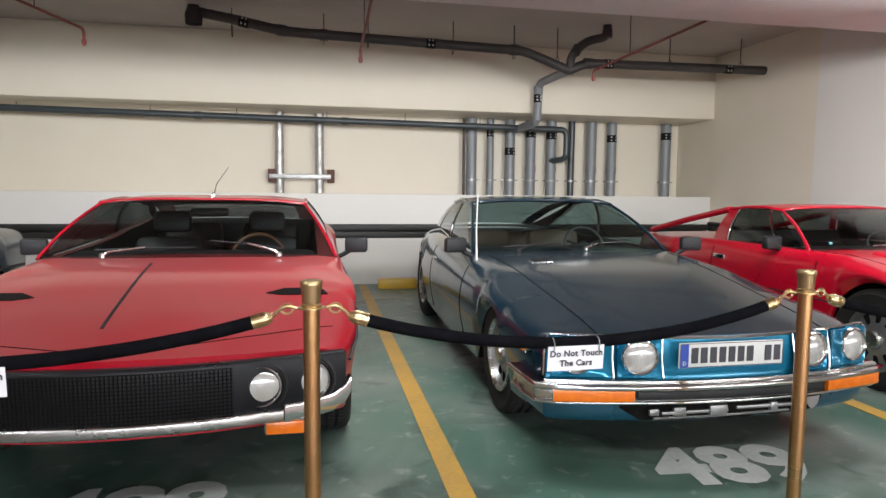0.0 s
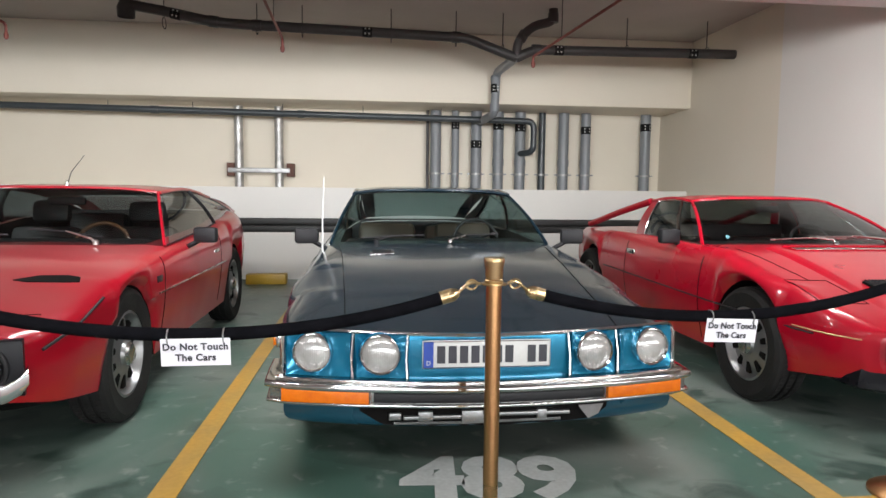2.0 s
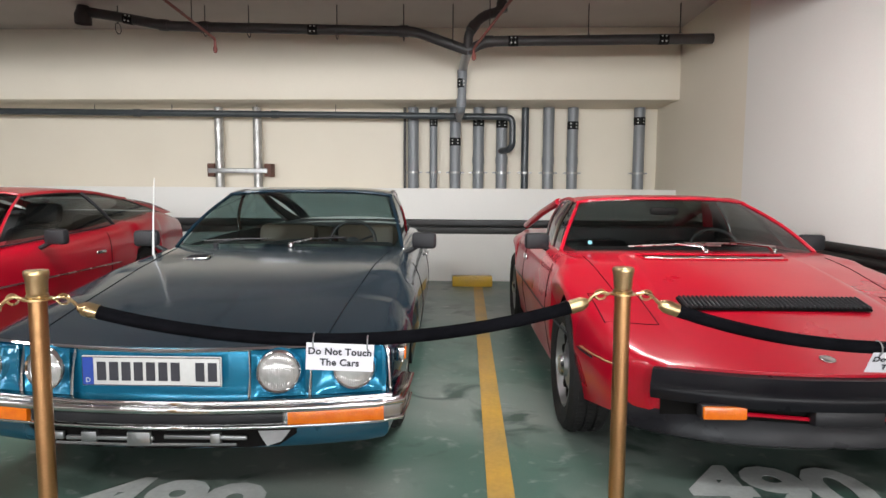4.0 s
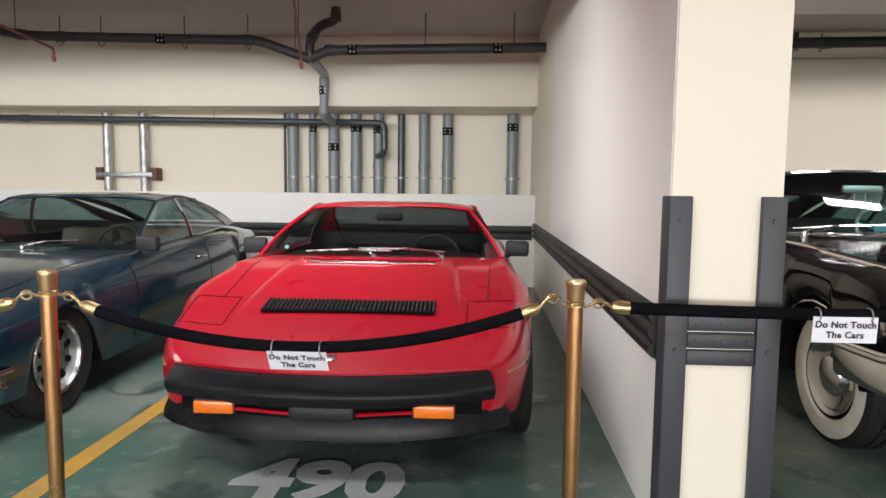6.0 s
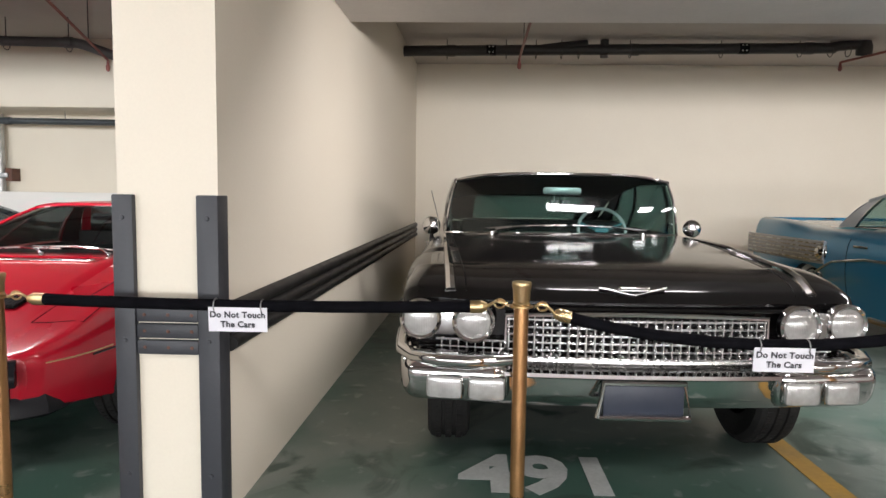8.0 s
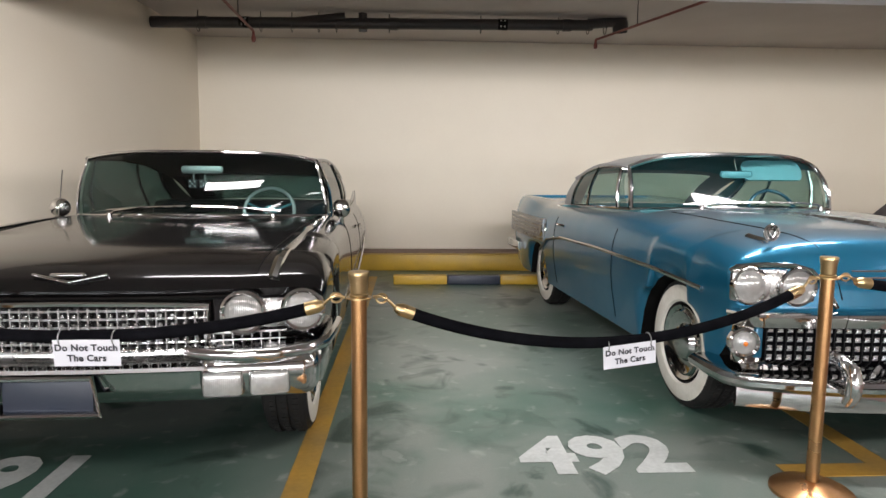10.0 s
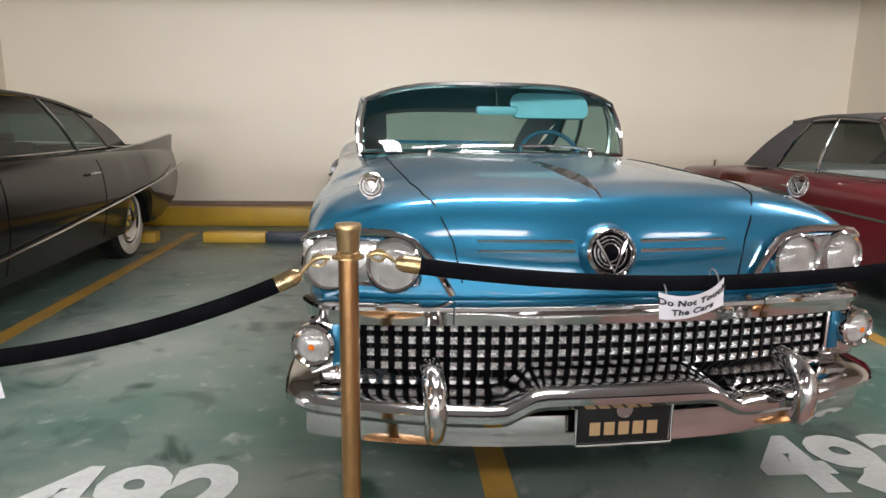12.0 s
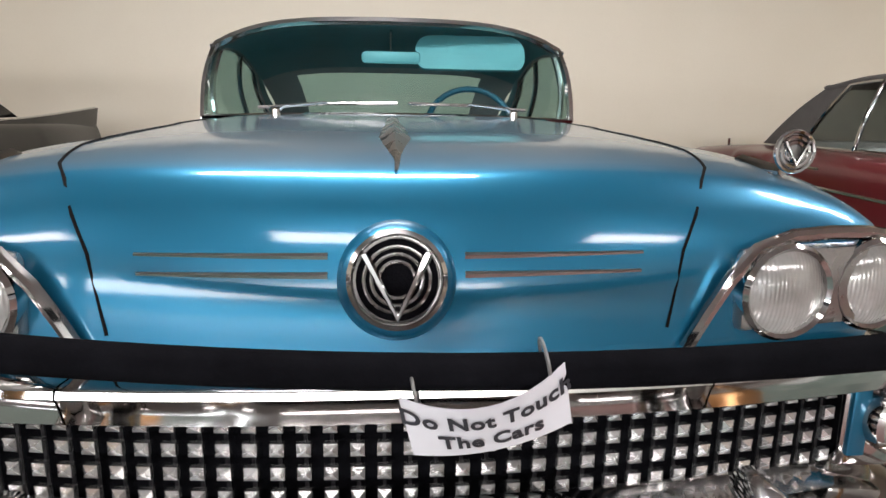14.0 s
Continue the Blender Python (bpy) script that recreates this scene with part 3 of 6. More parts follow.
                f = bm.faces.new((a[k], b[k], b[k2], a[k2]))
                if k < 2 or k >= n - 2:
                    f.material_index = 1
                elif any(inside(v) for v in f.verts):
                    f.material_index = 2
        for ring, y in ((rings[0], 0.0), (rings[-1], self.length)):
            for i in range(1, m - 1):
                a, b = ring[i], ring[i + 1]
                a2, b2 = ring[(n - i) % n], ring[(n - i - 1) % n]
                cols = 10
                ra = [a] + [bm.verts.new(self.place(lerp(a.co.x, a2.co.x, k / cols), y, a.co.z)) for k in range(1, cols)] + [a2]
                rb = [b] + [bm.verts.new(self.place(lerp(b.co.x, b2.co.x, k / cols), y, b.co.z)) for k in range(1, cols)] + [b2]
                for k in range(cols):
                    q = [ra[k], ra[k + 1], rb[k + 1], rb[k]]
                    q = [v for j, v in enumerate(q) if v not in q[:j]]
                    if len(q) > 2:
                        try:
                            bm.faces.new(q)
                        except ValueError:
                            pass
        bmesh.ops.remove_doubles(bm, verts=bm.verts[:], dist=0.0004)
        return bm


class House:
    """A car's glasshouse: windscreen, roof, side windows, rear pillars and rear window."""

    def __init__(self, yb, zb, wb, yt, zt, wt, yrt, yrb, zrb, wrb, bow=0.25, topbow=0.1, droop=0.02, roofdroop=0.03, crown=0.03, rearbow=0.12, wrt=None, fall=0.02, glass_u=0.10, glass_v=0.12):
        self.yb, self.zb, self.wb, self.yt, self.zt, self.wt = yb, zb, wb, yt, zt, wt
        self.yrt, self.yrb, self.zrb, self.wrb = yrt, yrb, zrb, wrb
        self.bow, self.topbow, self.droop, self.roofdroop, self.crown, self.rearbow = bow, topbow, droop, roofdroop, crown, rearbow
        self.wrt = wrt or wt
        self.fall, self.glass_u, self.glass_v = fall, glass_u, glass_v

    def screen(self, u, v):
        s = 2 * u - 1
        x = s * lerp(self.wb, self.wt, v) * (1 + 0.010 * math.sin(math.pi * v))
        y = lerp(self.yb + self.bow * s * s, self.yt + self.topbow * s * s, v)
        z = lerp(self.zb - self.droop * s * s, self.zt - self.roofdroop * abs(s) ** 4, v)
        return Vector((x, y - 0.03 * math.sin(math.pi * v), z + 0.015 * math.sin(math.pi * v)))

    def roof(self, u, v, drop=0.0):
        s = 2 * u - 1
        x = s * lerp(self.wt, self.wrt, v) * (1 if drop == 0 else 0.98)
        y = lerp(self.yt + self.topbow * s * s, self.yrt - self.rearbow * 0.5 * s * s, v)
        z = self.zt - self.roofdroop * abs(s) ** 4 + self.crown * math.sin(math.pi * min(v * 1.1, 1)) - self.fall * v ** 2.5
        return Vector((x, y, z - drop))

    def rear(self, u, v):
        s = 2 * u - 1
        x = s * lerp(self.wrt, self.wrb, v)
        y = lerp(self.yrt - self.rearbow * 0.5 * s * s, self.yrb - self.rearbow * s * s, v)
        z = lerp(self.roof(u, 1).z, self.zrb - self.droop * s * s, v)
        return Vector((x, y, z + 0.03 * math.sin(math.pi * v)))

    def side(self, sx, s, v):
        """s: 0 at the windscreen to 1 at the rear window; v: 0 at the belt to 1 at the roof."""
        u = 1 if sx > 0 else 0
        a, b = self.screen(u, 0), self.rear(u, 1)
        belt = a.lerp(b, s)
        belt.x += sx * 0.03 * math.sin(math.pi * s)
        edge = self.roof(u, s)
        p = belt.lerp(edge, v)
        p.x += sx * 0.025 * math.sin(math.pi * v)
        return p

    def build(self, car, paint, glass, trim, pillar_from=0.78, posts=(0.45,), roof_label="", rear_window=True, lining=None, trim_r=0.009, a_mat=None):
        part("windscreen", self.patch(self.screen), glass, car)
        bm = bmesh.new()
        add_grid(bm, lambda u, v: self.roof(u, v), 20, 14)
        part("roof", bm, paint, car, roof_label)
        bm = bmesh.new()
        add_grid(bm, lambda u, v: self.roof(u, v, 0.016), 12, 8)
        part("headliner", bm, lining or M_SEAT, car)
        if rear_window:
            a, c = self.glass_u, self.glass_v
            part("rear_window", self.patch(lambda u, v: self.rear(lerp(a, 1 - a, u), lerp(c, 1, v))), glass, car)
            for u0, u1, v0, v1 in ((0, a, 0, 1), (1 - a, 1, 0, 1), (a, 1 - a, 0, c)):
                part("rear_window_frame", self.patch(lambda u, v: self.rear(lerp(u0, u1, u), lerp(v0, v1, v))), paint, car)
        edge = [self.screen(k / 20, 1) for k in range(21)]
        part("windscreen_surround", tube([self.screen(0, 1 - k / 8) for k in range(9)][::-1] + edge[1:-1] + [self.screen(1, 1 - k / 8) for k in range(9)], trim_r + 0.004, 6), a_mat or trim, car)
        for sx in (-1, 1):
            part("side_window", self.patch(lambda u, v: self.side(sx, lerp(0.03, pillar_from, u), lerp(0.02, 0.94, v))), glass, car)
            bm = bmesh.new()
            add_grid(bm, lambda u, v: self.side(sx, lerp(pillar_from, 1.0, u), v), 8, 10)
            part("rear_pillar", bm, paint, car)
            bm = bmesh.new()
            add_grid(bm, lambda u, v: self.side(sx, lerp(pillar_from + 0.004, 0.996, u), lerp(0.01, 0.96, v)) - Vector((sx * 0.022, 0.004, 0)), 6, 6)
            part("pillar_lining", bm, lining or M_SEAT, car)
            part("window_trim", tube([self.side(sx, lerp(0.0, pillar_from, k / 14), 0.0) for k in range(15)] + [self.side(sx, pillar_from, k / 6) for k in range(1, 6)] + [self.side(sx, lerp(pillar_from, 0, k / 14), 0.95) for k in range(15)], trim_r, 6), trim, car)
            part("roof_rail", tube([self.side(sx, k / 16, 0.985) for k in range(17)], 0.018, 6), paint, car)
            for s in posts:
                part("window_post", tube([self.side(sx, s + 0.03 * (1 - k / 6), k / 6) for k in range(7)], 0.014, 6), trim, car)

    def patch(self, fn):
        bm = bmesh.new()
        add_grid(bm, fn, 18, 10)
        return bm


def wheel(car, x, y, r, w, style):
    sx = 1 if x > 0 else -1
    rim = r * (0.60 if style != "alloy" else 0.64)
    m = pose(x, y, r, 0, 90 * sx, 0)
    h = w / 2
    tyre = bmesh.new()
    prof = [(rim, -h * 0.8), (r * 0.90, -h), (r * 0.975, -h * 0.85), (r, -h * 0.62)]
    for k in range(5):
        c = lerp(-h * 0.62, h * 0.62, (k + 0.5) / 5)
        prof += [(r, c - h * 0.10), (r - 0.008, c - h * 0.085), (r - 0.008, c + h * 0.085), (r, c + h * 0.10)] if k in (1, 3) else [(r, c)]
    prof += [(r, h * 0.62), (r * 0.975, h * 0.85), (r * 0.90, h), (rim * 1.02, h * 0.86), (rim, h * 0.7), (rim * 0.97, 0)]
    add_lathe(tyre, prof, m, 40)
    t = part("wheel", tyre, M_TYRE, car, "black rubber tyre")
    n = 72
    tread = bmesh.new()
    for k in range(n):
        for row in (-0.8, 0.0, 0.8):
            a = 2 * math.pi * (k + row * 0.4) / n
            q = m @ Matrix.Rotation(a, 4, "Z") @ Matrix.Translation((r - 0.001, 0, row * h * 0.62))
            add_box(tread, -0.006, 0.004, -0.010, 0.010, -h * 0.13, h * 0.13, m=q)
    tagged(part("tread", tread, M_TYRE, t), kind="stuff")
    if style == "whitewall":
        part("whitewall", lathe([(r * 0.63, h * 0.9), (r * 0.66, h * 1.01), (r * 0.88, h * 1.015), (r * 0.895, h * 0.98)], m, 40), M_WHITEWALL, t, "cream white sidewall band")
        part("hubcap", lathe([(rim, h * 0.75), (rim * 0.96, h * 0.95), (rim * 0.86, h * 0.82), (rim * 0.8, h * 0.9), (rim * 0.62, h * 0.72), (rim * 0.5, h * 0.70), (rim * 0.42, h * 0.95), (rim * 0.3, h * 1.02), (0, h * 1.06)], m, 36), M_CHROME, t, "chrome full hubcap")
    else:
        part("rim", lathe([(rim * 1.02, h * 0.80), (rim * 0.95, h * 0.84), (rim * 0.90, h * 0.5), (rim * 0.86, h * 0.38), (rim * 0.45, h * 0.62), (rim * 0.30, h * 0.66), (rim * 0.26, h * 0.85), (0, h * 0.88)], m, 36), M_ALLOY, t)
        for k in range(10):
            q = m @ Matrix.Rotation(2 * math.pi * k / 10, 4, "Z") @ Matrix.Translation((rim * 0.66, 0, h * 0.52))
            part("rim_slot", box(-rim * 0.17, rim * 0.17, -rim * 0.085, rim * 0.085, -0.02, 0.008, 0.006, q, 1), M_UNDER, t)
        part("hub", lathe([(rim * 0.28, h * 0.86), (rim * 0.22, h * 1.0), (0, h * 1.02)], m, 20), M_DULLCHROME, t)
    if style == "ring":
        part("trim_ring", lathe([(rim * 0.90, h * 0.80), (rim * 0.94, h * 0.98), (rim * 1.02, h * 1.0), (rim * 1.05, h * 0.94)], m, 40), M_DULLCHROME, t, "dull metal trim ring")
    return t


def seats(car, xs, y, z, mat, w=0.5, head=True, h=0.58):
    for x in xs:
        s = part("seat", box(x - w / 2, x + w / 2, y - 0.35, y + 0.2, z, z + 0.2, 0.05), mat, car)
        part("backrest", box(x - w / 2, x + w / 2, -0.08, 0.08, 0, h, 0.06, pose(0, y + 0.22, z + 0.1, -14)), mat, s)
        if head:
            part("headrest", box(x - 0.14, x + 0.14, -0.05, 0.05, 0, 0.17, 0.04, pose(0, y + 0.37, z + 0.12 + h, -10)), mat, s)


def steering(car, x, y, z, r, rim_mat, spoke):
    m = pose(x, y, z, 65)
    ring = [m @ Vector((r * math.cos(a), r * math.sin(a), 0)) for a in (2 * math.pi * k / 32 for k in range(33))]
    s = part("steering_wheel", tube(ring, 0.013, 8), rim_mat, car)
    for a in (20, 160, 270):
        part("spoke", tube([m @ Vector((0, 0, -0.03)), m @ Vector((r * math.cos(radians(a)), r * math.sin(radians(a)), 0))], 0.009, 6), spoke, s)
    part("hub", lathe([(0.045, -0.05), (0.05, -0.01), (0, 0.005)], m, 16), spoke, s)


def wiper(car, base, tip, over, mat, lift=0.02):
    """base of the arm, and the two ends of the blade."""
    base, tip, over = Vector(base), Vector(tip), Vector(over)
    up = Vector((0, -0.3, 1)).normalized() * lift
    mid = (tip + over) / 2
    w = part("wiper", tube([base, base.lerp(mid, 0.15) + up, mid + up * 0.7], lambda t: 0.010 - 0.005 * t, 6), mat, car)
    part("blade", tube([tip + up * 0.2, mid + up * 0.5, over + up * 0.2], 0.006, 5), M_PLASTIC if mat is not M_CHROME else M_DULLCHROME, w)
    part("pivot", lathe([(0.018, -0.01), (0.018, 0.012), (0.008, 0.02), (0, 0.02)], Matrix.Translation(base), 12), mat, w)


def shut(car, body, pts, r=0.0025, name="shut_line"):
    dense = []
    for (x0, y0), (x1, y1) in zip(pts, pts[1:]):
        k = max(2, int(math.hypot(x1 - x0, y1 - y0) / 0.04))
        dense += [body.on(lerp(x0, x1, i / k), lerp(y0, y1, i / k), 0.0005) for i in range(k)]
    dense.append(body.on(*pts[-1], 0.0005))
    part(name, tube(dense, r, 4), M_UNDER, car)


def lamp(car, x, y, z, r, ring=M_CHROME, lens=M_LENS, tilt=0, name="headlight", rim_w=0.012, turn=0):
    m = pose(x, y, z, 90 + tilt, 0, turn)
    b = part(name, lathe([(r + rim_w, -0.03), (r + rim_w, 0.004), (r + rim_w * 0.5, 0.012), (r, 0.006), (r * 0.99, -0.004)], m, 28), ring, car)
    part("lens", lathe([(r, -0.002), (r * 0.8, 0.009), (r * 0.5, 0.017), (0, 0.021)], m, 28), lens, b, "clear ribbed glass" if lens is M_LENS else "")
    return b


def car_mirror(car, x, y, z, sx, mat, kind="box"):
    if kind == "box":
        b = part("door_mirror", box(-0.078, 0.078, -0.035, 0.035, -0.052, 0.052, 0.02, pose(x + sx * 0.03, y, z, 0, 0, -8 * sx)), mat, car)
        part("mirror_glass", box(-0.05, 0.05, 0.0302, 0.033, -0.04, 0.04, 0.001, pose(x + sx * 0.03, y, z, 0, 0, -8 * sx), 1), M_MIRROR, b)
        part("stalk", tube([(x - sx * 0.10, y, z - 0.085), (x - sx * 0.05, y, z - 0.06), (x, y, z - 0.03)], 0.016, 8), mat, b)
    else:
        b = part("door_mirror", lathe([(0.062, 0.02), (0.066, 0.0), (0.055, -0.03), (0.03, -0.055), (0, -0.062)], pose(x, y, z, -90), 20), mat, car)
        part("mirror_glass", lathe([(0.06, 0.021), (0, 0.021)], pose(x, y, z, -90), 20), M_MIRROR, b)
        part("stalk", tube([(x + sx * 0.0, y + 0.01, z - 0.15), (x, y, z - 0.09), (x, y - 0.01, z - 0.05)], lambda t: 0.024 - 0.010 * t, 8), mat, b)


def arc(hw, y0, bow, z, n=24, power=2.0, wrap=0.0):
    """A line across the car's nose that bows back towards its sides, and wraps round by wrap metres."""
    pts = [(hw * s, y0 + bow * abs(s) ** power, z) for s in (2 * k / n - 1 for k in range(n + 1))]
    if wrap:
        pts = [(-hw - 0.012, pts[0][1] + wrap, z), (-hw - 0.008, pts[0][1] + wrap * 0.5, z), (-hw + 0.0, pts[0][1] + 0.05 * wrap, z)] + pts[1:-1] + [(hw, pts[-1][1] + 0.05 * wrap, z), (hw + 0.008, pts[-1][1] + wrap * 0.5, z), (hw + 0.012, pts[-1][1] + wrap, z)]
    return pts


def letter_bars(parent, n, x0, x1, y, z, h, mat, gap_after=()):
    """Plain bars in place of lettering."""
    bm = bmesh.new()
    step = (x1 - x0) / n
    for i in range(n):
        if i in gap_after:
            continue
        a = x0 + i * step
        add_box(bm, a + step * 0.14, a + step * 0.86, y - 0.002, y, z - h / 2, z + h / 2)
    tagged(part("lettering", bm, mat, parent), kind="stuff")


# ---- red four-seat coupe with a black mesh grille ----
def red_grille_coupe():
    car = thing("coupe_car", "dusty red four-seat coupe with black mesh grille and four round headlights", "car", "parked cars", pose(-0.57, 1.24, 0, 0, 0, 0.5))
    b = Shell(4.70, [(0, 0.80), (0.12, 0.85), (0.4, 0.905), (1.0, 0.93), (3.7, 0.93), (4.7, 0.80)], [(0, 0.385), (0.3, 0.31), (0.9, 0.24), (3.9, 0.24), (4.7, 0.42)],
              [(0, 0.53), (1, 0.60), (4.7, 0.62)], [(0, 0.63), (0.5, 0.71), (1.0, 0.785), (1.6, 0.82), (2.8, 0.86), (3.6, 0.93), (4.1, 0.95), (4.7, 0.88)], [(0, 0.985), (0.5, 0.96), (1.5, 0.94), (4.7, 0.92)],
              [(0, 0.655), (0.5, 0.745), (1.5, 0.855), (3, 0.90), (4.1, 0.99), (4.7, 0.92)], (1.04, 3.63), 0.375, bow=0.16, crown=0.8, flat=0.6)
    part("body", b.mesh((1.75, 4.2, 0.72, 0.40)), [M_RED, M_UNDER, M_SEAT], car)
    h = House(1.57, 0.862, 0.865, 2.21, 1.195, 0.665, 3.75, 4.60, 0.98, 0.74, bow=0.17, topbow=0.08, fall=0.05, wrt=0.66)
    h.build(car, M_RED, M_GLASS, M_PLASTIC, 0.92, (0.50,), trim_r=0.006, a_mat=M_RED)
    # grille, lamps and bumper
    g = part("grille", sweep(arc(0.835, -0.02, 0.16, 0.525), rrect(0.05, 0.215, 0.012)), M_BUMPER, car, "black mesh grille panel")
    mesh_bm = bmesh.new()
    for k in range(60):
        s = k / 60 * 2 - 1 + 1 / 60
        x = s * 0.43
        y = -0.047 + 0.17 * (x / 0.86) ** 2
        add_box(mesh_bm, x - 0.0022, x + 0.0022, y - 0.004, y, 0.435, 0.615)
    for k in range(14):
        add_tube(mesh_bm, arc(0.43, -0.049, 0.0425, 0.435 + k * 0.0138, 12), 0.0022, 4)
    part("grille_mesh", mesh_bm, M_UNDER, g)
    for x in (-0.705, -0.525, 0.525, 0.705):
        y = -0.036 + 0.17 * (x / 0.86) ** 2
        lamp(car, x, y, 0.530, 0.069, turn=6 if x > 0 else -6)
        part("lamp_bezel", lathe([(0.100, -0.02), (0.100, 0.0), (0.092, 0.008), (0.084, 0.0), (0.082, -0.01)], pose(x, y + 0.01, 0.530, 90), 28), M_PLASTIC, car)
    part("bumper", sweep(arc(0.60, -0.045, 0.083, 0.417), rrect(0.05, 0.046, 0.012)), M_DULLCHROME, car, "chrome bumper bar")
    for sx in (-1, 1):
        pts = [(sx * x, -0.045 + 0.17 * (x / 0.86) ** 2 + (0.15 if x > 0.86 else 0), z) for x, z in ((0.605, 0.42), (0.70, 0.424), (0.79, 0.438), (0.835, 0.465), (0.858, 0.50))]
        part("bumper_end", sweep(pts if sx > 0 else pts[::-1], rrect(0.036, 0.072, 0.010)), M_CHROME, car)
        lp = part("turn_signal", box(sx * 0.62 - 0.088, sx * 0.62 + 0.088, 0.035, 0.09, 0.335, 0.395, 0.008), M_CHROME, car)
        part("lens", box(sx * 0.62 - 0.080, sx * 0.62 + 0.080, 0.028, 0.04, 0.340, 0.390, 0.006), M_ORANGE, lp, "orange ribbed lens")
        # hood vent scoop
        v = bmesh.new()
        ring = [(0.50, 0.72), (0.57, 0.69), (0.74, 0.68), (0.79, 0.69), (0.77, 0.76), (0.70, 0.81), (0.58, 0.80)]
        lo = [v.verts.new(b.on(sx * x, y, -0.01)) for x, y in ring]
        hi = [v.verts.new(b.on(sx * x, y, 0.004)) for x, y in ring]
        v.faces.new(hi)
        for k in range(len(ring)):
            v.faces.new((lo[k], lo[(k + 1) % len(ring)], hi[(k + 1) % len(ring)], hi[k]))
        part("hood_scoop", v, M_UNDER, car, "black triangular scoop in the hood")
        wheel(car, sx * 0.80, 1.04, 0.345, 0.205, "alloy")
        wheel(car, sx * 0.80, 3.63, 0.335, 0.205, "alloy")
        car_mirror(car, sx * 0.99, 2.12, 0.885, sx, M_PLASTIC)
        part("side_crease", tube([(sx * 0.935, y, 0.60) for y in (1.4, 2.2, 3.1)], 0.006, 5), M_DULLCHROME, car)
        part("door_handle", box(sx * 0.925 - 0.012, sx * 0.925 + 0.012, 2.75, 2.88, 0.70, 0.725, 0.006), M_CHROME, car)
        for y in (1.50, 2.95):
            b.seam(car, sx, y)
        part("side_vent", box(sx * 0.925 - 0.006, sx * 0.925 + 0.006, 1.38, 1.48, 0.66, 0.70, 0.003), M_PLASTIC, car)
    for sx in (-1, 1):
        part("fender_seam", tube([(sx * 0.865, 0.22, 0.57), (sx * 0.908, 0.42, 0.62), (sx * 0.922, 0.66, 0.70)], 0.007, 6), M_PLASTIC, car)
    # thin dark strip along the hood, a little off centre
    part("hood_stripe", tube([b.on(lerp(-0.10, -0.16, k / 12), lerp(0.30, 1.40, k / 12), -0.009) for k in range(13)], 0.013, 6), M_PLASTIC, car, "dark stripe along the hood")
    shut(car, b, [(-0.80, 0.25), (0, 0.05), (0.80, 0.25)])
    wiper(car, (-0.46, 1.57, 0.875), (-0.52, 1.64, 0.90), (0.04, 1.60, 0.915), M_DULLCHROME)
    wiper(car, (0.52, 1.60, 0.87), (0.12, 1.66, 0.95), (0.54, 1.66, 0.90), M_DULLCHROME)
    part("dashboard", box(-0.74, 0.74, 1.72, 2.02, 0.72, 0.87, 0.05), M_SEAT, car)
    seats(car, (-0.36, 0.36), 2.62, 0.40, M_SEAT, head=True, h=0.40)
    seats(car, (-0.34, 0.34), 3.55, 0.45, M_SEAT, h=0.42, head=False)
    steering(car, 0.36, 2.08, 0.80, 0.175, M_WOOD, M_PLASTIC)
    part("rear_view_mirror", box(-0.13, 0.13, 2.42, 2.46, 1.07, 1.13, 0.02), M_PLASTIC, car)
    a = part("aerial", tube([(0.04, 2.36, 1.20), (0.06, 2.38, 1.30), (0.14, 2.41, 1.42)], lambda t: 0.004 - 0.002 * t, 5), M_PLASTIC, car)
    part("aerial_base", lathe([(0.018, 0), (0.012, 0.03), (0.004, 0.045), (0, 0.046)], pose(0.04, 2.36, 1.195), 12), M_CHROME, a)


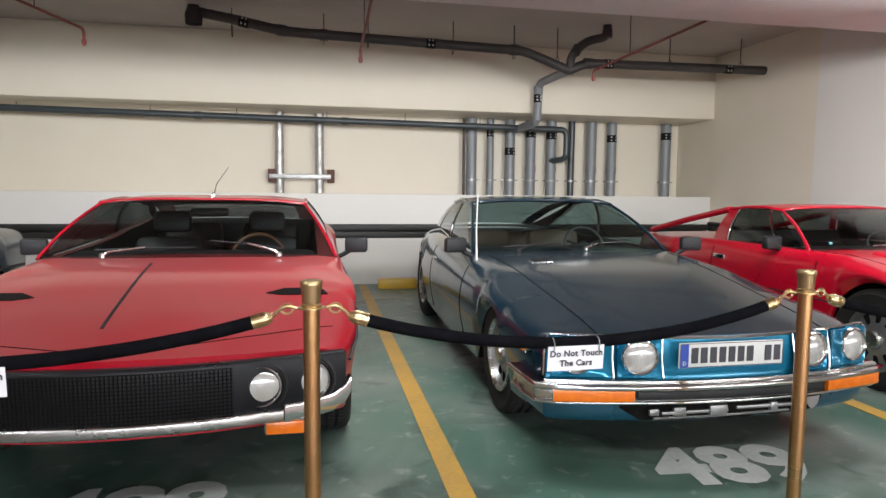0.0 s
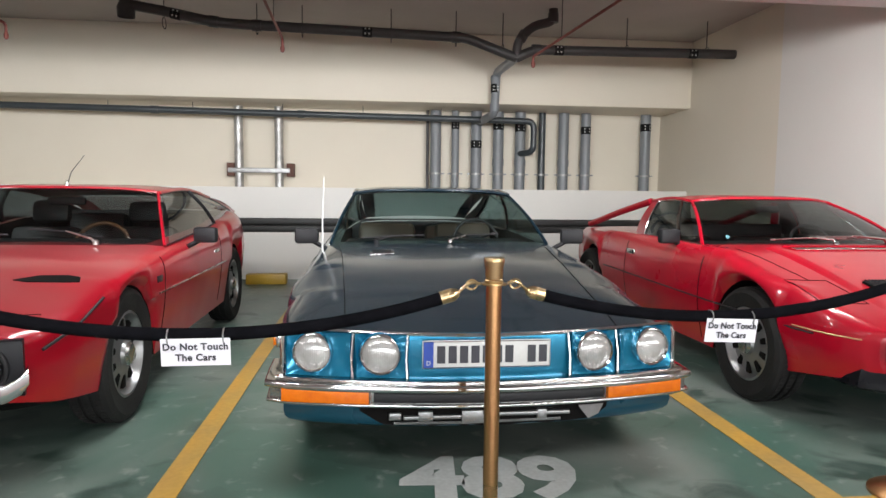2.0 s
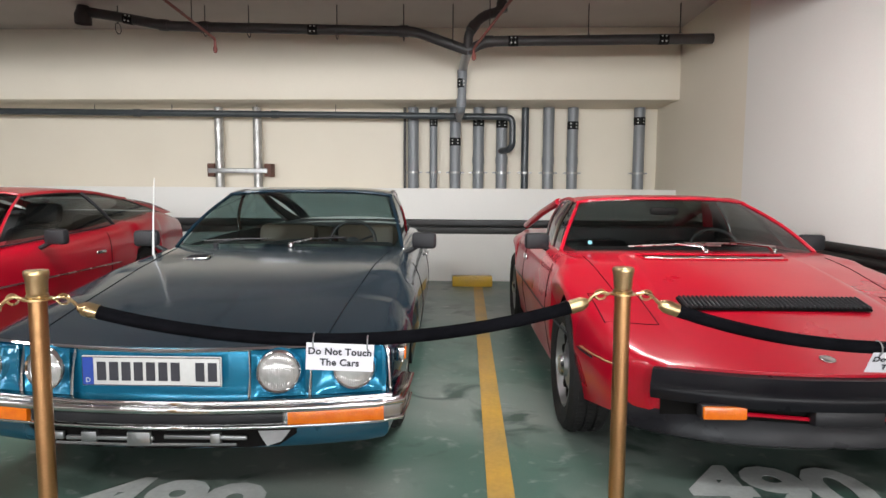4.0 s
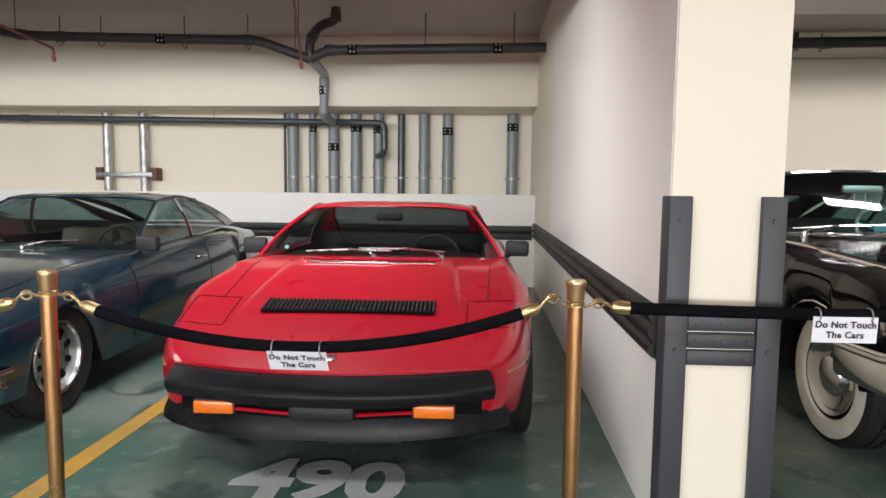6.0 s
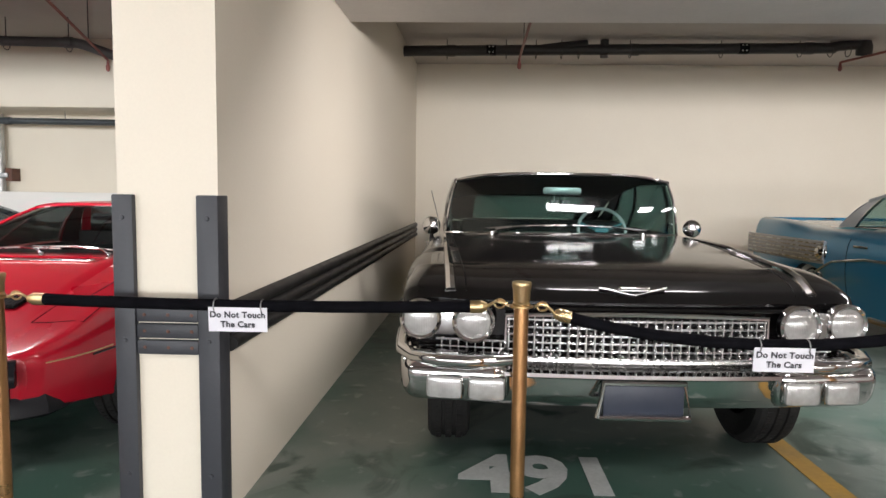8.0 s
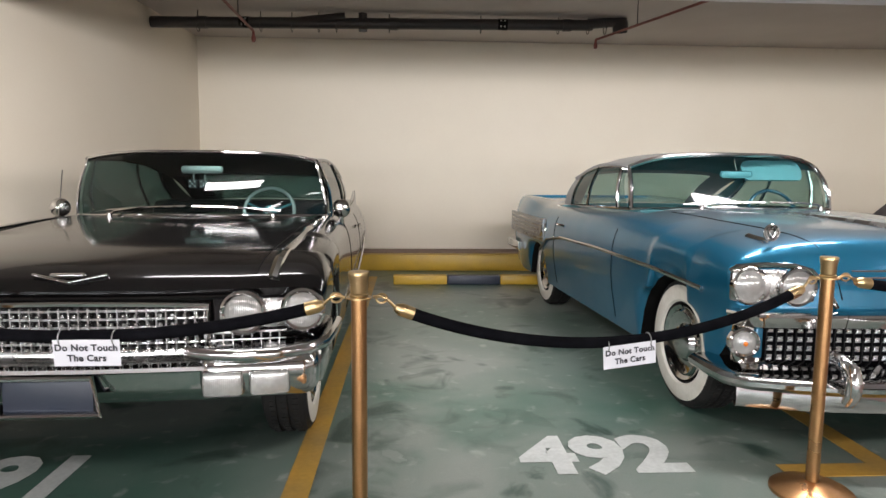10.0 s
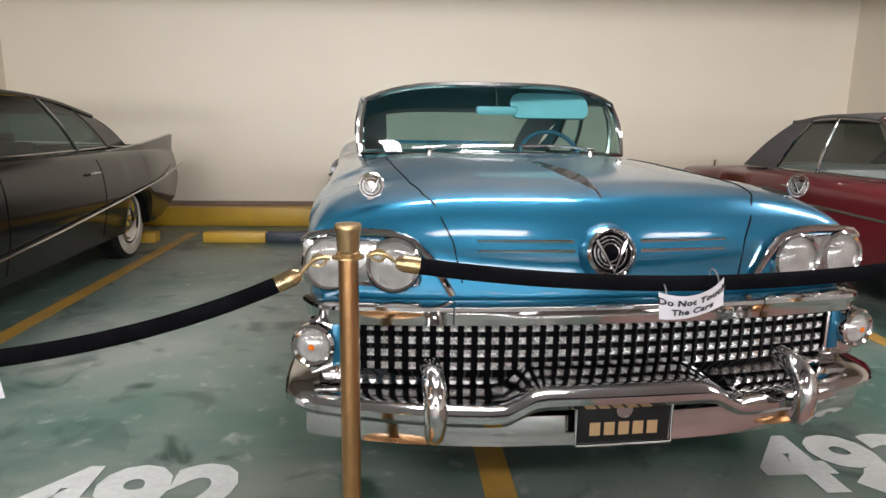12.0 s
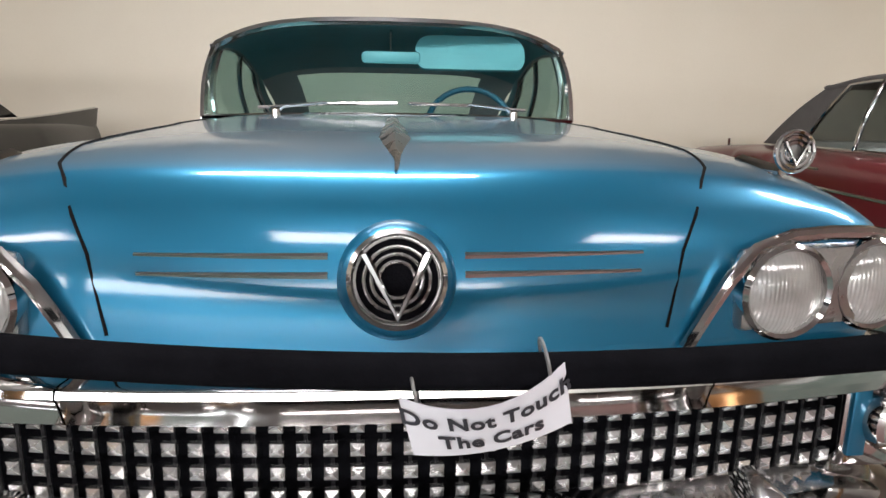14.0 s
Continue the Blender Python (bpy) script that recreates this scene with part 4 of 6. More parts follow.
# ---- dark teal coupe with six headlights in a wide recessed nose ----
def teal_coupe():
    car = thing("coupe_car", "dusty dark teal coupe with six-lamp nose, white plate and chrome bumper", "car", "parked cars", pose(2.05, 1.50, 0, 0, 0, 0.6))
    b = Shell(4.80, [(0, 0.82), (0.1, 0.87), (0.4, 0.91), (1.0, 0.92), (2.6, 0.90), (4.0, 0.80), (4.8, 0.66)], [(0, 0.245), (0.2, 0.215), (1.0, 0.21), (3.6, 0.22), (4.8, 0.34)],
              [(0, 0.40), (0.4, 0.52), (4.8, 0.55)], [(0, 0.585), (0.2, 0.612), (0.6, 0.66), (1.3, 0.76), (2.0, 0.80), (3.2, 0.83), (4.8, 0.78)], [(0, 0.975), (0.5, 0.94), (1.6, 0.90), (4.8, 0.90)],
              [(0, 0.60), (0.2, 0.642), (0.6, 0.708), (1.2, 0.79), (1.8, 0.845), (3.2, 0.88), (4.3, 0.88), (4.8, 0.80)], (0.86, 3.80), (0.35, 0.33), bow=0.15, wheel_z=0.26, crown=0.85, flat=0.68)
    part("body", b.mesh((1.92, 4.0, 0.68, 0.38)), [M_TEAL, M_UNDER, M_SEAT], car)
    h = House(1.70, 0.845, 0.765, 2.43, 1.20, 0.61, 3.30, 4.45, 0.92, 0.54, bow=0.16, topbow=0.08, wrt=0.58, fall=0.0)
    h.build(car, M_TEAL, M_GLASSG, M_CHROME, 0.86, (0.40,), trim_r=0.008, a_mat=M_TEAL)
    # nose: recessed lamp bays behind a chrome outline
    y0 = lambda x: -0.012 + 0.15 * (x / 0.90) ** 2
    part("nose_panel", sweep(arc(0.85, -0.015, 0.135, 0.512), rrect(0.02, 0.20, 0.004)), M_TEALB, car, "recessed lamp bays in teal brightened for the light they catch")
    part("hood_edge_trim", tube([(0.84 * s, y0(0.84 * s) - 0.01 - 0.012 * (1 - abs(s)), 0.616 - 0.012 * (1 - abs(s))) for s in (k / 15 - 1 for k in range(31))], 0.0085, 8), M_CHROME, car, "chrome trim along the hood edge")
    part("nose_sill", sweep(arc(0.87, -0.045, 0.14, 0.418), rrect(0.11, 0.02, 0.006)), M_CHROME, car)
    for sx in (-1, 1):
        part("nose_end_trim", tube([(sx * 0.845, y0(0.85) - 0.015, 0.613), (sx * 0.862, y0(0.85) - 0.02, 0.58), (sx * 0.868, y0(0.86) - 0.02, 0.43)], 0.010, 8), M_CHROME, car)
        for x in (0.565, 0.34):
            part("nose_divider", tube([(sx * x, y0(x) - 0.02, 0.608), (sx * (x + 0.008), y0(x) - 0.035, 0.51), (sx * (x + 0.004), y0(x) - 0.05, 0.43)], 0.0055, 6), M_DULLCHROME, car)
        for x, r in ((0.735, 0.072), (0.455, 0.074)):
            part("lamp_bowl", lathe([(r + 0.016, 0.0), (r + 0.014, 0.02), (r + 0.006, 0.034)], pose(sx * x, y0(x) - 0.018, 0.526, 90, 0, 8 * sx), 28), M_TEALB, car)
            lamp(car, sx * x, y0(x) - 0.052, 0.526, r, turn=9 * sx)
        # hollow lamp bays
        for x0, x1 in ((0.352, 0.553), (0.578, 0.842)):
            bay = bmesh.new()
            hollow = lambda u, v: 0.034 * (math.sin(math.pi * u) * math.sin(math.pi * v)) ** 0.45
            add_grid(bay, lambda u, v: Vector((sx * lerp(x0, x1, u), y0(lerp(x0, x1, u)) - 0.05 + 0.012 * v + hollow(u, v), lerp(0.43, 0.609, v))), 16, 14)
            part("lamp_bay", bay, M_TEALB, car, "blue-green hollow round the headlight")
        # orange turn signals in the bumper
        pts = [(sx * x, -0.093 + 0.13 * (x / 0.93) ** 2, 0.362) for x in (0.50, 0.58, 0.66, 0.74, 0.82, 0.855)]
        o = part("turn_signal", sweep(pts if sx > 0 else pts[::-1], rrect(0.03, 0.066, 0.006)), M_CHROME, car)
        part("lens", sweep([(x, y - 0.012, z) for x, y, z in (pts if sx > 0 else pts[::-1])], rrect(0.02, 0.055, 0.006)), M_ORANGE, o, "orange ribbed lens")
        wheel(car, sx * 0.765, 0.86, 0.335, 0.20, "ring")
        wheel(car, sx * 0.70, 3.80, 0.335, 0.19, "ring")
        car_mirror(car, sx * 0.885, 1.76, 0.89, sx, M_PLASTIC)
        s = part("side_marker", box(sx * 0.895 - 0.015, sx * 0.895 + 0.02, 0.24, 0.33, 0.50, 0.56, 0.004), M_CHROME, car)
        part("lens", box(sx * 0.91 - 0.014, sx * 0.91 + 0.012, 0.25, 0.32, 0.508, 0.552, 0.004), M_ORANGE, s)
        shut(car, b, [(sx * 0.60, 0.02), (sx * 0.62, 0.5), (sx * 0.66, 1.3), (sx * 0.70, 1.72)])
        for y in (1.60, 2.85):
            b.seam(car, sx, y)
        part("door_handle", box(sx * 0.885 - 0.012, sx * 0.885 + 0.012, 2.62, 2.78, 0.70, 0.72, 0.006), M_CHROME, car)
    part("bumper", sweep(arc(0.90, -0.088, 0.13, 0.398, wrap=0.35), rrect(0.07, 0.03, 0.012)), M_CHROME, car, "chrome bumper bar")
    part("bumper_lower", sweep(arc(0.90, -0.073, 0.13, 0.325, wrap=0.30), rrect(0.06, 0.016, 0.007)), M_CHROME, car)
    part("bumper_face", sweep(arc(0.895, -0.068, 0.13, 0.362, wrap=0.30), rrect(0.04, 0.07, 0.006)), M_DULLCHROME, car)
    part("bumper_rubber", sweep(arc(0.48, -0.094, 0.035, 0.362), rrect(0.03, 0.046, 0.01)), M_PLASTIC, car, "black rubber insert")
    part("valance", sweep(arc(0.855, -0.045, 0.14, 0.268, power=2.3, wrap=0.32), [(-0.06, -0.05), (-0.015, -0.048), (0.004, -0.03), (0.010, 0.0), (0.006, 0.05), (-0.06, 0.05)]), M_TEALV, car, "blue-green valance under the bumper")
    # plate, and the clear cover over it
    p = part("number_plate", box(-0.285, 0.250, y0(0) - 0.055, y0(0) - 0.045, 0.476, 0.592, 0.004), M_LABELW, car, "white plate with dark lettering")
    part("plate_strip", box(-0.280, -0.240, y0(0) - 0.0575, y0(0) - 0.055, 0.481, 0.587), M_PLATEBLUE, p)
    part("plate_letter", text_bm("D", 0.026, pose(-0.26, y0(0) - 0.0585, 0.499, 90)), M_LABELW, p)
    letter_bars(p, 10, -0.232, 0.240, y0(0) - 0.056, 0.534, 0.072, M_INK, (7,))
    part("plate_border", tube([(-0.281, y0(0) - 0.057, 0.480), (0.246, y0(0) - 0.057, 0.480), (0.246, y0(0) - 0.057, 0.588), (-0.281, y0(0) - 0.057, 0.588), (-0.281, y0(0) - 0.057, 0.480)], 0.002, 4), M_INK, p)
    # lower opening with a torn edge and metal inside
    gap = bmesh.new()
    rng = random.Random(5)
    top, bottom = [], []
    for k in range(33):
        x = lerp(-0.54, 0.52, k / 32)
        y = -0.058 + 0.14 * (abs(x) / 0.855) ** 2.3
        shut_end = min(1, (0.54 - abs(x)) / 0.10)
        top.append(gap.verts.new((x, y - 0.002, 0.305 + rng.uniform(-0.004, 0.004))))
        bottom.append(gap.verts.new((x, y, 0.298 - 0.062 * max(0.05, shut_end) - rng.uniform(0, 0.008))))
    for k in range(32):
        gap.faces.new((top[k], top[k + 1], bottom[k + 1], bottom[k]))
    part("lower_opening", gap, M_UNDER, car, "black torn opening under the bumper")
    bm = bmesh.new()
    for x0, x1, z0, z1, d in ((-0.36, -0.02, 0.262, 0.278, 0.010), (0.02, 0.34, 0.270, 0.286, 0.010), (-0.12, -0.03, 0.246, 0.298, 0.016), (-0.30, -0.24, 0.255, 0.296, 0.012), (0.20, 0.24, 0.250, 0.295, 0.012), (-0.42, -0.37, 0.262, 0.292, 0.008)):
        add_box(bm, x0, x1, -0.058 - d, -0.05, z0, z1, 0.004)
    add_tube(bm, [(-0.40, -0.062, 0.250), (-0.1, -0.066, 0.246), (0.3, -0.064, 0.252)], 0.006, 6)
    part("exposed_metal", bm, M_ALLOY, car, "exposed steel bracket")
    flap = bmesh.new()
    fv = [flap.verts.new(q) for q in ((0.38, -0.052, 0.302), (0.50, -0.03, 0.300), (0.47, -0.05, 0.262), (0.42, -0.072, 0.250), (0.395, -0.06, 0.28))]
    flap.faces.new(fv)
    part("torn_flap", flap, M_ALLOY, car, "bent metal flap")
    # hood details
    e = b.on(-0.42, 1.38)
    v = part("hood_vent", box(-0.075, 0.075, -0.045, 0.045, -0.004, 0.008, 0.006, Matrix.Translation(e) @ pose(0, 0, 0, 6, -3, 0)), M_DULLCHROME, car, "small chrome vent on the hood")
    bm = bmesh.new()
    for k in range(5):
        add_box(bm, -0.06, 0.06, -0.034 + k * 0.016, -0.026 + k * 0.016, 0.006, 0.0105, m=Matrix.Translation(e) @ pose(0, 0, 0, 6, -3, 0))
    part("vent_slats", bm, M_PLASTIC, v)
    wiper(car, (0.05, 1.72, 0.855), (-0.05, 1.78, 0.875), (0.40, 1.80, 0.90), M_DULLCHROME, 0.012)
    wiper(car, (-0.45, 1.74, 0.85), (-0.55, 1.80, 0.87), (-0.12, 1.78, 0.89), M_PLASTIC, 0.012)
    a = part("aerial", tube([(-0.80, 1.60, 0.77), (-0.80, 1.62, 1.02), (-0.79, 1.63, 1.28)], lambda t: 0.007 - 0.004 * t, 5), M_LABELW, car, "thin white aerial")
    part("aerial_base", lathe([(0.02, 0), (0.012, 0.03), (0, 0.035)], pose(-0.80, 1.60, 0.755), 12), M_PLASTIC, a)
    part("dashboard", box(-0.68, 0.68, 1.95, 2.25, 0.68, 0.84, 0.05), M_SEAT, car)
    seats(car, (-0.34, 0.34), 2.85, 0.38, M_TAN, h=0.44, head=False)
    seats(car, (-0.30, 0.30), 3.55, 0.36, M_TAN, h=0.40, head=False, w=0.48)
    steering(car, 0.34, 2.40, 0.82, 0.17, M_SEAT, M_PLASTIC)


# ---- bright red wedge sports car ----
def red_wedge():
    car = thing("sports_car", "bright red wedge-shaped sports car with black bumper and slatted hood vent", "car", "parked cars", pose(4.61, 1.46, 0, 0, 0, 1.2))
    b = Shell(4.20, [(0, 0.68), (0.06, 0.735), (0.3, 0.83), (0.8, 0.885), (2.2, 0.895), (3.4, 0.895), (4.2, 0.78)], [(0, 0.33), (0.3, 0.29), (1.0, 0.21), (3.2, 0.22), (4.2, 0.36)],
              [(0, 0.43), (0.5, 0.50), (4.2, 0.56)], [(0, 0.545), (0.3, 0.635), (0.8, 0.755), (1.3, 0.815), (1.9, 0.82), (3.0, 0.83), (4.2, 0.80)], [(0, 0.97), (0.4, 0.94), (1.2, 0.93), (4.2, 0.93)],
              [(0, 0.555), (0.25, 0.63), (0.53, 0.702), (0.9, 0.778), (1.22, 0.832), (1.5, 0.855), (2.6, 0.85), (3.2, 0.84), (4.2, 0.83)], (0.92, 3.55), 0.375, bow=0.15, crown=0.9, flat=0.75)
    part("body", b.mesh((1.66, 2.86, 0.66, 0.36)), [M_RED2, M_UNDER, M_SEAT], car)
    h = House(1.42, 0.868, 0.775, 2.09, 1.165, 0.565, 2.80, 2.93, 0.86, 0.68, bow=0.19, topbow=0.08, crown=0.022, rearbow=0.02, fall=0.0, wrt=0.585, glass_u=0.06, glass_v=0.06)
    h.build(car, M_RED2, M_GLASS, M_CHROME, 0.80, (0.22,), trim_r=0.009, a_mat=M_RED2)
    part("bulkhead", box(-0.66, 0.66, 2.83, 2.88, 0.45, 0.93, 0.02), M_SEAT, car, "dark trimmed bulkhead behind the seats")
    for sx in (-1, 1):
        part("buttress", tube([(sx * 0.60, 2.80, 1.125), (sx * 0.66, 3.3, 1.02), (sx * 0.72, 3.95, 0.87)], 0.030, 8), M_RED2, car, "red flying buttress behind the cabin")
        wheel(car, sx * 0.785, 0.92, 0.33, 0.20, "alloy")
        wheel(car, sx * 0.775, 3.55, 0.325, 0.22, "alloy")
        car_mirror(car, sx * 0.86, 1.87, 0.89, sx, M_PLASTIC)
        o = part("turn_signal", box(sx * 0.435 - 0.085, sx * 0.435 + 0.085, -0.085, -0.03, 0.385, 0.445, 0.008, pose(0, 0.06, 0, 0, 0, 0)), M_PLASTIC, car)
        part("lens", box(sx * 0.435 - 0.08, sx * 0.435 + 0.08, -0.035, -0.018, 0.39, 0.44, 0.007), M_ORANGE, o, "orange ribbed lens")
        part("red_lip", tube([(sx * 0.12, -0.028, 0.395), (sx * 0.30, -0.018, 0.405), (sx * 0.45, -0.005, 0.408)], 0.008, 6), M_RED2, car)
        # lamp covers
        xs = (0.555, 0.775)
        shut(car, b, [(sx * xs[0], 0.34), (sx * xs[1], 0.34), (sx * (xs[1] + 0.02), 0.66), (sx * xs[0] * 1.02, 0.66), (sx * xs[0], 0.34)])
        shut(car, b, [(sx * 0.66, 0.66), (sx * 0.69, 1.36)])
        part("side_line", tube([(sx * (b.W(y) + 0.001), y + b.bow * max(0, 1 - y / 1.1), 0.50 + 0.014 * y) for y in (0.3, 0.45, 1.35, 1.8, 2.4, 3.1)], 0.006, 5), M_PLASTIC, car)
        part("side_line_gold", tube([(sx * (b.W(y) + 0.002), y + b.bow * max(0, 1 - y / 1.1), 0.515 + 0.014 * y) for y in (0.06, 0.18, 0.30, 0.45)], 0.004, 5), M_GOLD, car)
        m = part("side_marker", box(sx * 0.815 - 0.02, sx * 0.815 + 0.02, 0.44, 0.54, 0.45, 0.50, 0.005), M_PLASTIC, car)
        part("lens", box(sx * 0.822 - 0.016, sx * 0.822 + 0.016, 0.45, 0.53, 0.455, 0.495, 0.005), M_ORANGE, m)
        part("door_handle", box(sx * 0.885 - 0.010, sx * 0.885 + 0.012, 2.46, 2.60, 0.70, 0.74, 0.006), M_CHROME, car)
        for y in (1.42, 2.62):
            b.seam(car, sx, y)
    part("bumper", sweep(arc(0.665, -0.05, 0.155, 0.49, power=2.4), [(-0.05, -0.05), (0.02, -0.055), (0.035, -0.02), (0.03, 0.0), (0.020, 0.012), (0.006, 0.030), (-0.012, 0.052), (-0.05, 0.055)]), M_BUMPER, car, "faded black rubber bumper")
    part("grille_gap", sweep(arc(0.62, 0.0, 0.13, 0.40, power=2.4), rrect(0.03, 0.10, 0.01)), M_UNDER, car, "black intake")
    part("bumper_keel", box(-0.13, 0.13, -0.07, 0.0, 0.375, 0.445, 0.02), M_PLASTIC, car)
    part("spoiler", sweep(arc(0.715, 0.0, 0.20, 0.330, power=2.8, wrap=0.20), [(-0.06, -0.055), (0.015, -0.055), (0.035, -0.040), (0.030, 0.0), (0.012, 0.045), (-0.06, 0.055)]), M_BUMPER, car, "black chin spoiler")
    part("emblem", lathe([(0.03, 0), (0.03, 0.004), (0.022, 0.007), (0, 0.007)], Matrix.Translation(b.on(0, 0.10, 0.0)) @ pose(0, 0, 0, 12), 20), M_DULLCHROME, car, "small oval badge")
    # slatted vent
    vent_y = 0.545
    slope = math.degrees(math.atan2(b.z_at(0, vent_y + 0.1) - b.z_at(0, vent_y - 0.1), 0.2))
    q = Matrix.Translation(b.on(0, vent_y, 0.019)) @ pose(0, 0, 0, slope)
    v = part("hood_vent", box(-0.41, 0.41, -0.065, 0.065, -0.012, 0.002, 0.003, q), M_UNDER, car, "black slatted vent across the hood")
    slat = finish("slat", box(-0.0045, 0.0045, -0.062, 0.062, 0.0, 0.012, 0.002, None, 1), M_PLASTIC)
    for k in range(41):
        ob = new("slat", slat)
        ob.parent = v
        ob.matrix_basis = q @ pose(-0.40 + k * 0.02, 0, 0, 0, 25)
    # raised centre panel of the hood
    rise = lambda y: 0.020 * min(1, max(0, (y - 0.22) / 0.7))
    edge = lambda s: min(1, (1 - abs(s)) / 0.09)
    bm = bmesh.new()
    add_grid(bm, lambda u, v: b.on((2 * u - 1) * lerp(0.56, 0.50, v), lerp(0.22, 1.34, v), -0.003 + (rise(lerp(0.22, 1.34, v)) + 0.003) * edge(2 * u - 1)), 44, 24)
    part("hood_panel", bm, M_RED2, car, "raised centre panel of the hood")
    # cowl grille, wipers, cabin
    c = part("cowl_grille", box(-0.38, 0.38, 1.20, 1.275, 0.835, 0.856, 0.006, pose(0, 0, 0.006)), M_CHROME, car, "polished metal cowl grille")
    part("cowl_frame", tube([(-0.39, 1.185, 0.850), (0.39, 1.185, 0.850), (0.41, 1.29, 0.866), (-0.41, 1.29, 0.866), (-0.39, 1.185, 0.850)], 0.006, 5), M_RED2, c)
    wiper(car, (0.0, 1.33, 0.875), (-0.42, 1.40, 0.895), (0.10, 1.37, 0.905), M_CHROME, 0.03)
    wiper(car, (0.40, 1.36, 0.875), (-0.10, 1.40, 0.915), (0.42, 1.39, 0.90), M_CHROME, 0.03)
    part("dashboard", box(-0.66, 0.66, 1.68, 1.95, 0.68, 0.855, 0.05), M_SEAT, car)
    seats(car, (-0.33, 0.33), 2.42, 0.34, M_SEAT, h=0.40, head=False)
    steering(car, 0.33, 2.0, 0.80, 0.175, M_SEAT, M_PLASTIC)
    part("rear_view_mirror", box(-0.10, 0.10, 2.06, 2.10, 1.055, 1.11, 0.025), M_PLASTIC, car)
    part("sticker", lathe([(0.014, 0.0), (0.014, 0.002), (0, 0.003)], Matrix.Translation(h.screen(0.10, 0.14)) @ pose(0, -0.01, 0, 62), 16), M_AQUA, car, "round sticker in the windscreen")


# ---- black fin-tailed saloon ----
def black_finned():
    car = thing("fin_tailed_car", "gleaming black fin-tailed car with chrome egg-crate grille and four headlights", "car", "parked cars", pose(7.92, 1.75, 0, 0, 0, 1.6))
    b = Shell(5.60, [(0, 0.985), (0.06, 1.0), (0.4, 1.01), (1.2, 1.01), (4.4, 1.0), (5.6, 0.90)], [(0, 0.62), (0.12, 0.45), (0.4, 0.28), (4.6, 0.28), (5.6, 0.40)],
              [(0, 0.72), (0.4, 0.62), (5.6, 0.66)], [(0, 0.815), (0.05, 0.86), (0.25, 0.905), (0.8, 0.94), (2.2, 0.965), (4.0, 0.95), (5.6, 0.95)], [(0, 0.985), (0.3, 0.97), (0.9, 0.95), (2.2, 0.92), (5.6, 0.90)],
              [(0, 0.81), (0.06, 0.87), (0.2, 0.92), (0.6, 0.965), (1.6, 1.01), (2.3, 1.02), (4.2, 1.00), (5.3, 0.93), (5.6, 0.86)], (0.62, 4.12), (0.40, 0.27), bow=0.10, wheel_z=0.33, crown=0.8, flat=0.62)
    part("body", b.mesh((1.98, 4.2, 0.78, 0.42)), [M_BLACK, M_UNDER, M_SEAT], car)
    h = House(1.64, 1.015, 0.845, 1.86, 1.432, 0.765, 3.75, 4.50, 1.02, 0.80, bow=0.32, topbow=0.12, wrt=0.80, crown=0.02, roofdroop=0.05, fall=0.13, glass_u=0.15, glass_v=0.2)
    h.build(car, M_BLACK, M_GLASSD, M_CHROME, 0.80, (0.07, 0.52), trim_r=0.006)
    grille_y = lambda x: -0.03 + 0.09 * (x / 0.95) ** 2
    part("grille_backing", sweep(arc(0.90, 0.02, 0.09, 0.675), rrect(0.02, 0.24, 0.004)), M_UNDER, car)
    g = part("grille_frame", tube([(x, grille_y(x) - 0.025, z) for x, z in ((-0.56, 0.60), (-0.56, 0.765), (-0.3, 0.775), (0, 0.78), (0.3, 0.775), (0.56, 0.765), (0.56, 0.60))], 0.010, 6), M_CHROME, car)
    for k in range(6):
        w = 0.56 if k > 2 else 0.86
        part("grille_bar", tube(arc(w, -0.05, 0.09 * (w / 0.95) ** 2, 0.585 + k * 0.033, 16), 0.0048, 5), M_STUD, g)
    vert = finish("grille_upright", box(-0.003, 0.003, -0.012, 0.012, -0.085, 0.088, 0.0015, None, 1), M_STUD)
    stud = finish("grille_stud", lathe([(0.008, 0.0), (0.006, 0.008), (0.0, 0.013)], pose(0, 0, 0, 90), 8), M_CHROME)
    for k in range(31):
        x = (k - 15) * 0.0365
        ob = new("grille_upright", vert)
        ob.parent = g
        ob.matrix_basis = pose(x, grille_y(x) - 0.018, 0.675)
    for sx in (-1, 1):
        for k in range(8):
            x = sx * (0.58 + k * 0.0365)
            ob = new("grille_upright", vert)
            ob.parent = g
            ob.matrix_basis = pose(x, grille_y(x) - 0.018, 0.618) @ Matrix.Diagonal((1, 1, 0.40, 1))
    for r in range(5):
        for k in range(24):
            x = (k - 11.5) * 0.0455
            ob = new("grille_stud", stud)
            ob.parent = g
            ob.matrix_basis = pose(x, grille_y(x) - 0.045, 0.602 + r * 0.033)
    # lower grille, bumper and pods
    part("lower_grille", sweep(arc(0.60, -0.01, 0.04, 0.565), rrect(0.06, 0.05, 0.012)), M_DULLCHROME, car)
    part("bumper", sweep(arc(0.62, -0.14, 0.03, 0.47), [(-0.10, -0.075), (-0.05, -0.078), (-0.03, -0.06), (-0.012, -0.02), (0.004, 0.03), (0.014, 0.055), (0.035, 0.066), (0.034, 0.082), (-0.08, 0.09)]), M_CHROME, car, "polished chrome bumper")
    for sx in (-1, 1):
        pts = [(sx * x, y, 0.54) for x, y in ((0.50, -0.09), (0.60, -0.13), (0.72, -0.15), (0.84, -0.13), (0.95, -0.07), (1.01, 0.05), (1.025, 0.25), (1.03, 0.42))]
        pts = pts if sx > 0 else pts[::-1]
        pod = part("bumper_pod", box(-0.235, 0.235, -0.13, 0.10, -0.10, 0.10, 0.075, pose(sx * 0.765, -0.01, 0.515, 14, 0, sx * 7), 6), M_CHROME, car, "chrome bumper pod")
